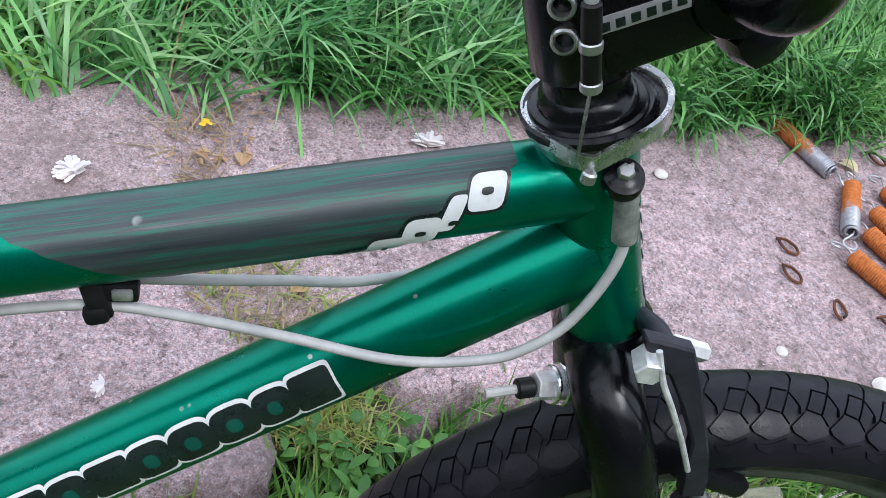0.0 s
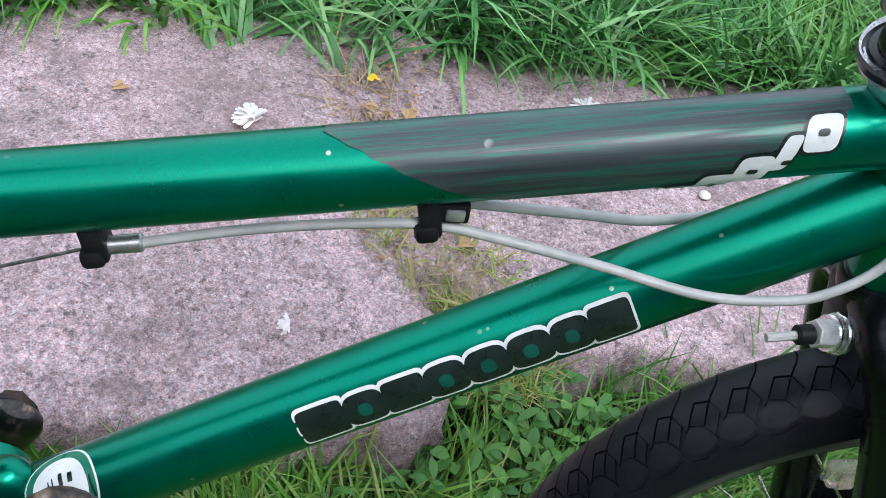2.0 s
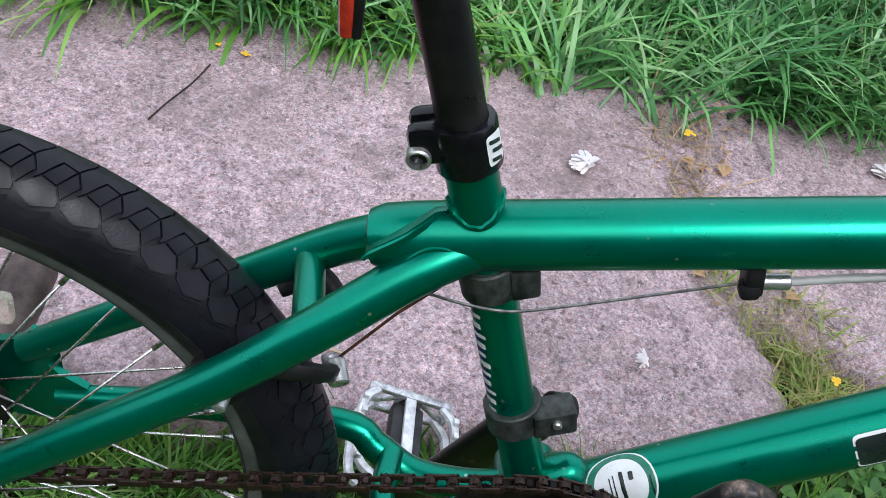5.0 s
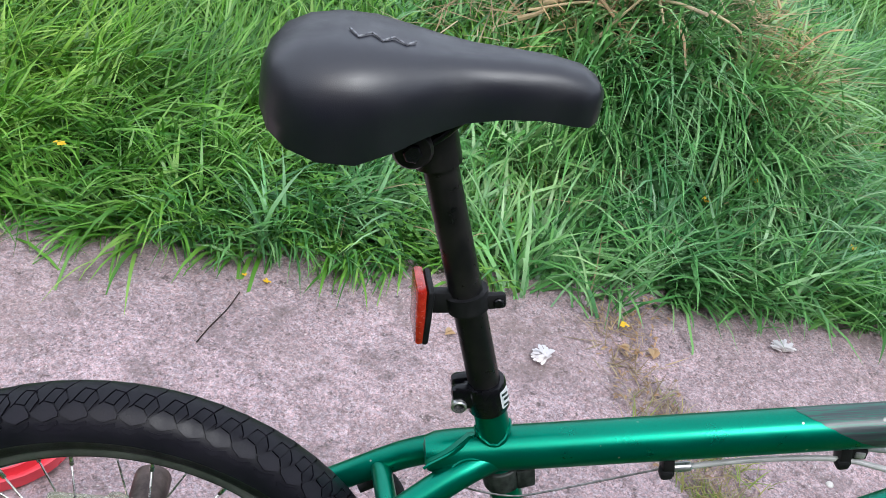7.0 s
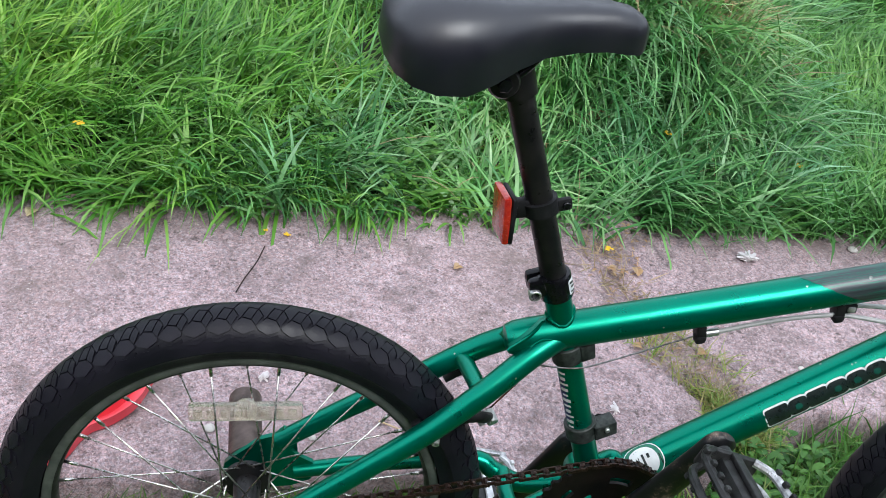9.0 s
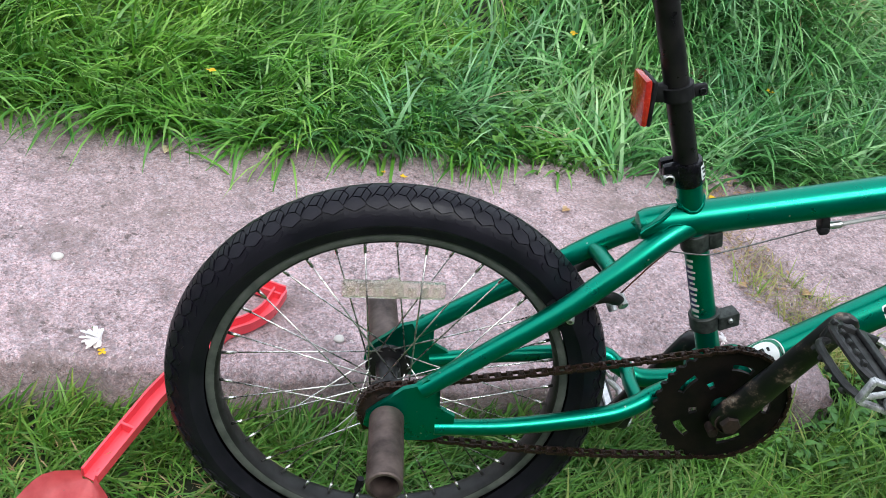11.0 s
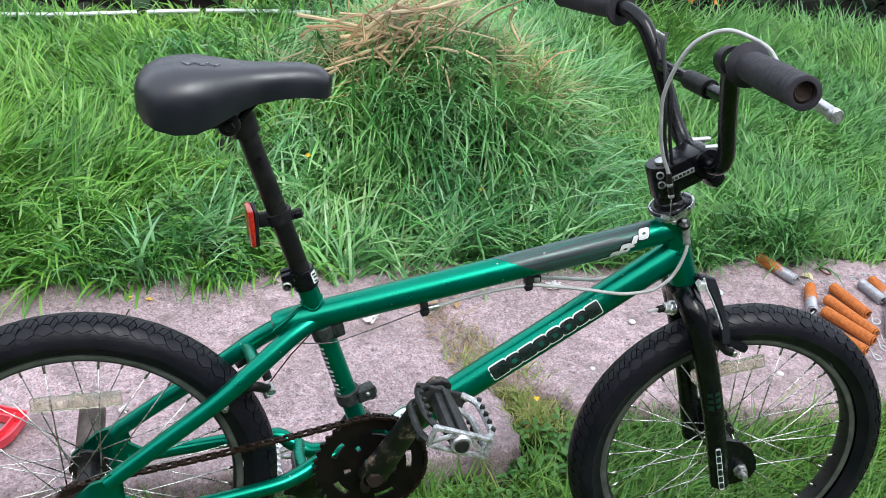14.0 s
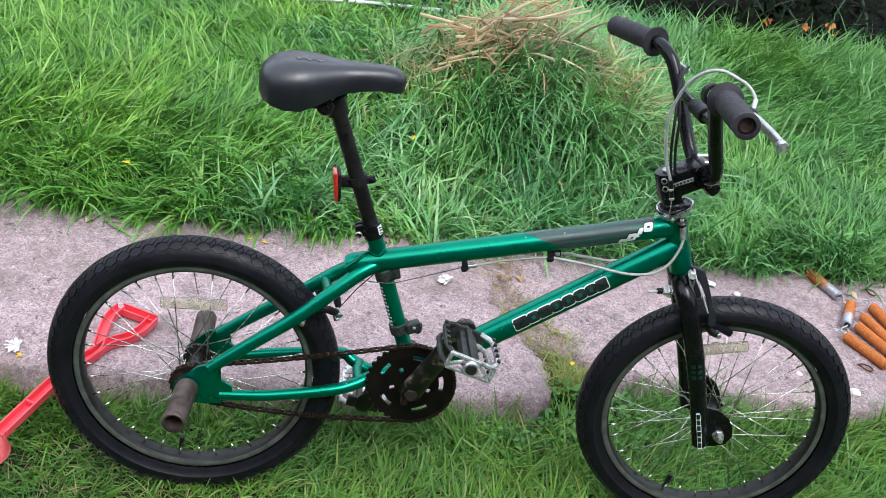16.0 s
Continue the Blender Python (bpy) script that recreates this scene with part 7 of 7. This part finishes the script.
# ---- heap of cut stalks on the mound ----
def hay_heap():
    rng = np.random.default_rng(71)
    n = 1250
    left = rng.uniform(0, 1, n) < 0.66
    x = np.where(left, MOUND[0] - 0.10 + rng.normal(0, 0.17, n), MOUND[0] + 0.26 + rng.normal(0, 0.080, n))
    y = np.where(left, MOUND[1] - 0.06 + rng.normal(0, 0.09, n), MOUND[1] - 0.10 + rng.normal(0, 0.10, n))
    z = ground_z(x, y) + 0.065 + rng.uniform(0, 0.07, n)
    grass("straw_heap", "heap of dry straw and dead grass on a mound in the lawn", np.stack([x, y, z], 1), rng.uniform(0.05, 0.16, n), rng.uniform(0.0016, 0.0034, n), rng.uniform(0, 6.28, n), rng.uniform(1.25, 1.8, n), rng.uniform(-0.35, 0.35, n), M_STRAW, seed=72, category="straw")
    r2 = random.Random(9)
    sticks = [((0.404, 1.43, 0.431), (0.683, 1.43, 0.385)), ((0.507, 1.4, 0.318), (0.713, 1.44, 0.388)), ((0.583, 1.43, 0.403), (0.804, 1.46, 0.545)), ((0.646, 1.43, 0.451), (0.903, 1.46, 0.505)), ((0.677, 1.44, 0.44), (0.879, 1.46, 0.515)), ((0.644, 1.38, 0.33), (0.722, 1.44, 0.378)), ((0.977, 1.43, 0.483), (1.002, 1.43, 0.392)), ((0.597, 1.42, 0.33), (0.655, 1.43, 0.36)), ((0.73, 1.42, 0.386), (0.788, 1.44, 0.41)), ((0.465, 1.4, 0.275), (0.536, 1.42, 0.328)), ((0.52, 1.44, 0.375), (0.72, 1.45, 0.395)), ((0.56, 1.42, 0.35), (0.7, 1.46, 0.47))]
    for _ in range(44):
        a = r2.gauss(0.15, 0.7)
        c = V(0.72 + r2.gauss(0, 0.15), 1.46 + r2.gauss(0, 0.07), 0)
        h = float(ground_z(c.x, c.y)) + 0.095 + r2.uniform(0, 0.07)
        k = r2.uniform(0.04, 0.12)
        dz = r2.gauss(0.015, 0.035)
        sticks.append(((c.x - k * math.cos(a), c.y - k * math.sin(a), h - dz), (c.x + k * math.cos(a), c.y + k * math.sin(a), h + dz)))
    for k, (a, b) in enumerate(sticks):
        rise = V(0, 0, 0.024 if k < 12 else 0.012)
        a, b = Vector(a) + rise, Vector(b) + rise
        m = a.lerp(b, 0.5) + V(r2.gauss(0, 0.016), r2.gauss(0, 0.014), r2.gauss(0.008, 0.016))
        bm = tube(rounded([a, m, b], 4), [r2.uniform(0.0042, 0.0072), 0.0030] if k < 12 else [r2.uniform(0.0026, 0.0052), 0.0020], 6)
        tagged(finish("dead_stalk", bm, M_PALE_STALK if r2.random() < (0.8 if k < 12 else 0.3) else M_STALK), "brown dead plant stalk lying on the straw heap", "stalk", "stalks on the straw heap")


hay_heap()


# ---- edging strip, flower bed, shrubs and hedge ----
bm = bmesh.new()
for x0, x1 in ((-0.55, -0.02), (0.01, 0.17), (0.19, 0.74), (1.60, 2.10)):
    pts = []
    for k in range(7):
        x = x0 + (x1 - x0) * k / 6
        y = float(bed_line(x)) - 0.110
        pts.append((x, y, float(ground_z(x, y)) + 0.050 + 0.006 * math.sin(6 * x)))
    sweep(bm, pts, 0.0065, 8)
tagged(finish("edging_strip", bm, M_EDGING), "thin white edging strip half hidden in the grass", "garden edging", kind="structure")

xs = np.linspace(-3, 6, 60)
verts, faces = [], []
for i, x in enumerate(xs):
    for j, off in enumerate((0.0, 0.25, 0.7, 1.6)):
        y = float(bed_line(x)) + off
        verts.append((x, y, float(ground_z(x, y)) + (0.012 if j else -0.01) + 0.02 * noise.noise((x * 3, y * 3, 1))))
for i in range(len(xs) - 1):
    for j in range(3):
        faces.append((i * 4 + j, (i + 1) * 4 + j, (i + 1) * 4 + j + 1, i * 4 + j + 1))
tagged(from_arrays("flower_bed", verts, faces, M_BED), "bare dark soil of the flower bed", "flower bed", kind="structure")


def leaf_cloud(count, box, size, seed, keep=None, up=0.4):
    """Many folded leaves as one bmesh-free mesh, in a ragged volume."""
    rng = np.random.default_rng(seed)
    p = np.stack([rng.uniform(a, b, count) for a, b in box], 1)
    if keep is not None:
        p = p[keep(p)]
    n = len(p)
    h = rng.uniform(0, 6.28, n)
    pit = rng.normal(up, 0.5, n)
    d = np.stack([np.cos(h) * np.cos(pit), np.sin(h) * np.cos(pit), -np.sin(pit)], 1)
    s = np.stack([-np.sin(h), np.cos(h), rng.normal(0, 0.4, n)], 1)
    L = (size * rng.uniform(0.6, 1.3, n))[:, None]
    q = np.stack([p, p + d * L * 0.5 - s * L * 0.3, p + d * L, p + d * L * 0.5 + s * L * 0.3], 1).reshape(-1, 3)
    base = (np.arange(n) * 4)[:, None]
    return q.tolist(), np.concatenate([base + [0, 1, 2], base + [0, 2, 3]], 1).reshape(-1, 3).tolist()


def ragged(p):
    front = bed_line(p[:, 0]) + 0.42 + 0.14 * waves(p[:, 0], p[:, 2] * 2, 4.0, 3)
    top = 1.55 + 0.15 * waves(p[:, 0], p[:, 1], 3.0, 4)
    return (p[:, 1] > front) & (p[:, 2] < top)


# hedge and low foliage carry their inner shade in the leaf colour
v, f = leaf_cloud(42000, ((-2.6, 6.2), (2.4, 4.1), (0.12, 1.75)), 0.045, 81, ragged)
tagged(from_arrays("hedge", v, f, M_SHADED_HEDGE), "evergreen hedge behind the flower bed, its shade put into the leaf colour", "hedge", kind="stuff")
bm = bmesh.new()
for k in range(16):
    x = -2.4 + 0.55 * k
    y = float(bed_line(x)) + 0.85
    sweep(bm, rounded([(x, y, float(ground_z(x, y)) - 0.02), (x + 0.03, y + 0.02, 0.6), (x - 0.02, y + 0.05, 1.3)], 3), [0.025, 0.018, 0.008], 7)
tagged(finish("hedge_stems", bm, M_STALK), "brown woody stems inside the hedge", "hedge", kind="stuff")
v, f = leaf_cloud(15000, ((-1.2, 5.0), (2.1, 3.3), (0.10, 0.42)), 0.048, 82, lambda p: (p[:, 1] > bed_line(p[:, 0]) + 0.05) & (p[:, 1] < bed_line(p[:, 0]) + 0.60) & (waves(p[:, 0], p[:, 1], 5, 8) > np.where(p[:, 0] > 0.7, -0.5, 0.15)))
tagged(from_arrays("ground_cover", v, f, M_SHADED_HEDGE), "low foliage along the flower bed, its shade put into the leaf colour", "foliage", kind="stuff")


def hydrangea(x, y, heads, seed, label):
    """A low shrub of broad leaves with round flower heads."""
    rng = random.Random(seed)
    z = float(ground_z(x, y))
    base = thing("hydrangea", label, "shrub", at=(x, y, z))
    bm = bmesh.new()
    for _ in range(120):
        a, r = rng.uniform(0, 6.28), 0.26 * math.sqrt(rng.uniform(0.02, 1))
        leaf(bm, V(r * math.cos(a) * 1.3, r * math.sin(a) * 0.7, rng.uniform(0.00, 0.15)), a + rng.gauss(0, 0.6), rng.uniform(-0.5, 0.35), rng.uniform(0.06, 0.10), rng.uniform(0.040, 0.065))
    finish("foliage", bm, M_SHRUB, base)
    bm = bmesh.new()
    for _ in range(8):
        a = rng.uniform(0, 6.28)
        sweep(bm, [(0, 0, 0), (0.12 * math.cos(a), 0.08 * math.sin(a), 0.12)], 0.004, 6)
    finish("woody_stem", bm, M_STALK, base)
    for hx, hy, hz, r, mat in heads:
        bm = bmesh.new()
        for k in range(90):
            zz = 1 - 2 * (k + 0.5) / 90
            a = k * 2.39996
            d = V(math.sqrt(1 - zz * zz) * math.cos(a), math.sqrt(1 - zz * zz) * math.sin(a), zz)
            if zz < -0.6:
                continue
            q = d.to_track_quat("Z", "Y").to_matrix().to_4x4()
            c = V(hx, hy, hz) + d * r * rng.uniform(0.88, 1.05)
            for j in range(4):
                t = j * math.pi / 2 + rng.uniform(0, 0.4)
                e = q @ V(math.cos(t), math.sin(t), 0.15) * r * 0.30
                g = q @ V(-math.sin(t), math.cos(t), 0.0) * r * 0.17
                bm.faces.new([bm.verts.new(c), bm.verts.new(c + e * 0.6 - g), bm.verts.new(c + e), bm.verts.new(c + e * 0.6 + g)])
        finish("flower_head", bm, mat, base, "round faded pink flower head" if mat is M_PINK else "withered tan flower head")
    return base


hydrangea(0.36, 2.58, [(-0.011, -0.17, 0.098, 0.060, M_PINK), (-0.135, -0.17, 0.108, 0.052, M_PINK), (0.117, -0.19, 0.045, 0.034, M_TAN), (-0.056, -0.20, 0.000, 0.032, M_TAN)], 3, "low hydrangea with faded pink flower heads in the flower bed")
hydrangea(0.02, 2.54, [], 4, "low leafy shrub in the flower bed")
hydrangea(0.62, 2.60, [], 5, "low leafy shrub in the flower bed")
for x, y, z, r, s in ((2.190, 2.58, 0.255, 0.032, 1), (1.905, 2.58, 0.245, 0.024, 2), (2.08, 2.59, 0.240, 0.020, 3)):
    ob = petals(x, y, r, 20 + s, z, M_ORANGE, "orange flower at the edge of the flower bed", 8)
    ob.name = "orange_flower"
    ob["category"] = "flower"
    ob.rotation_euler = (0.9, 0, 0)
n = 70
r3 = np.random.default_rng(91)
x = r3.uniform(1.6, 3.6, n)
y = bed_line(x) + r3.uniform(0.02, 0.30, n)
grass("strap_leaves", "long arching strap leaves along the flower bed", np.stack([x, y, ground_z(x, y)], 1), r3.uniform(0.20, 0.42, n), r3.uniform(0.008, 0.014, n), r3.uniform(0, 6.28, n), r3.uniform(0.05, 0.5, n), r3.uniform(0.8, 1.9, n), M_SHRUB, seed=92, category="foliage")


# ---- unseen walls, added to block low sky light and darken reflections ----
def horizon_wall(name, label, x0, x1, y0, y1, height):
    bm = boxed(((x0 + x1) / 2, (y0 + y1) / 2, height / 2 - 0.05), (x1 - x0, y1 - y0, height + 0.1), 0.02)
    block(bm, ((x0 + x1) / 2, (y0 + y1) / 2, height + 0.04), (x1 - x0 + 0.08, y1 - y0 + 0.08, 0.08), 0.015)
    return tagged(finish(name, bm, M_UNSEEN_WALL), label, "wall", kind="structure")


horizon_wall("unseen_wall_south", "unseen plain wall added to darken light from the horizon", -7.2, 9.2, -4.9, -4.6, 4.2)
horizon_wall("unseen_wall_west", "unseen plain wall added to darken light from the horizon", -7.5, -7.2, -4.9, 3.6, 2.4)
horizon_wall("unseen_wall_east", "unseen plain wall added to darken light from the horizon", 9.2, 9.5, -4.9, 3.6, 2.4)
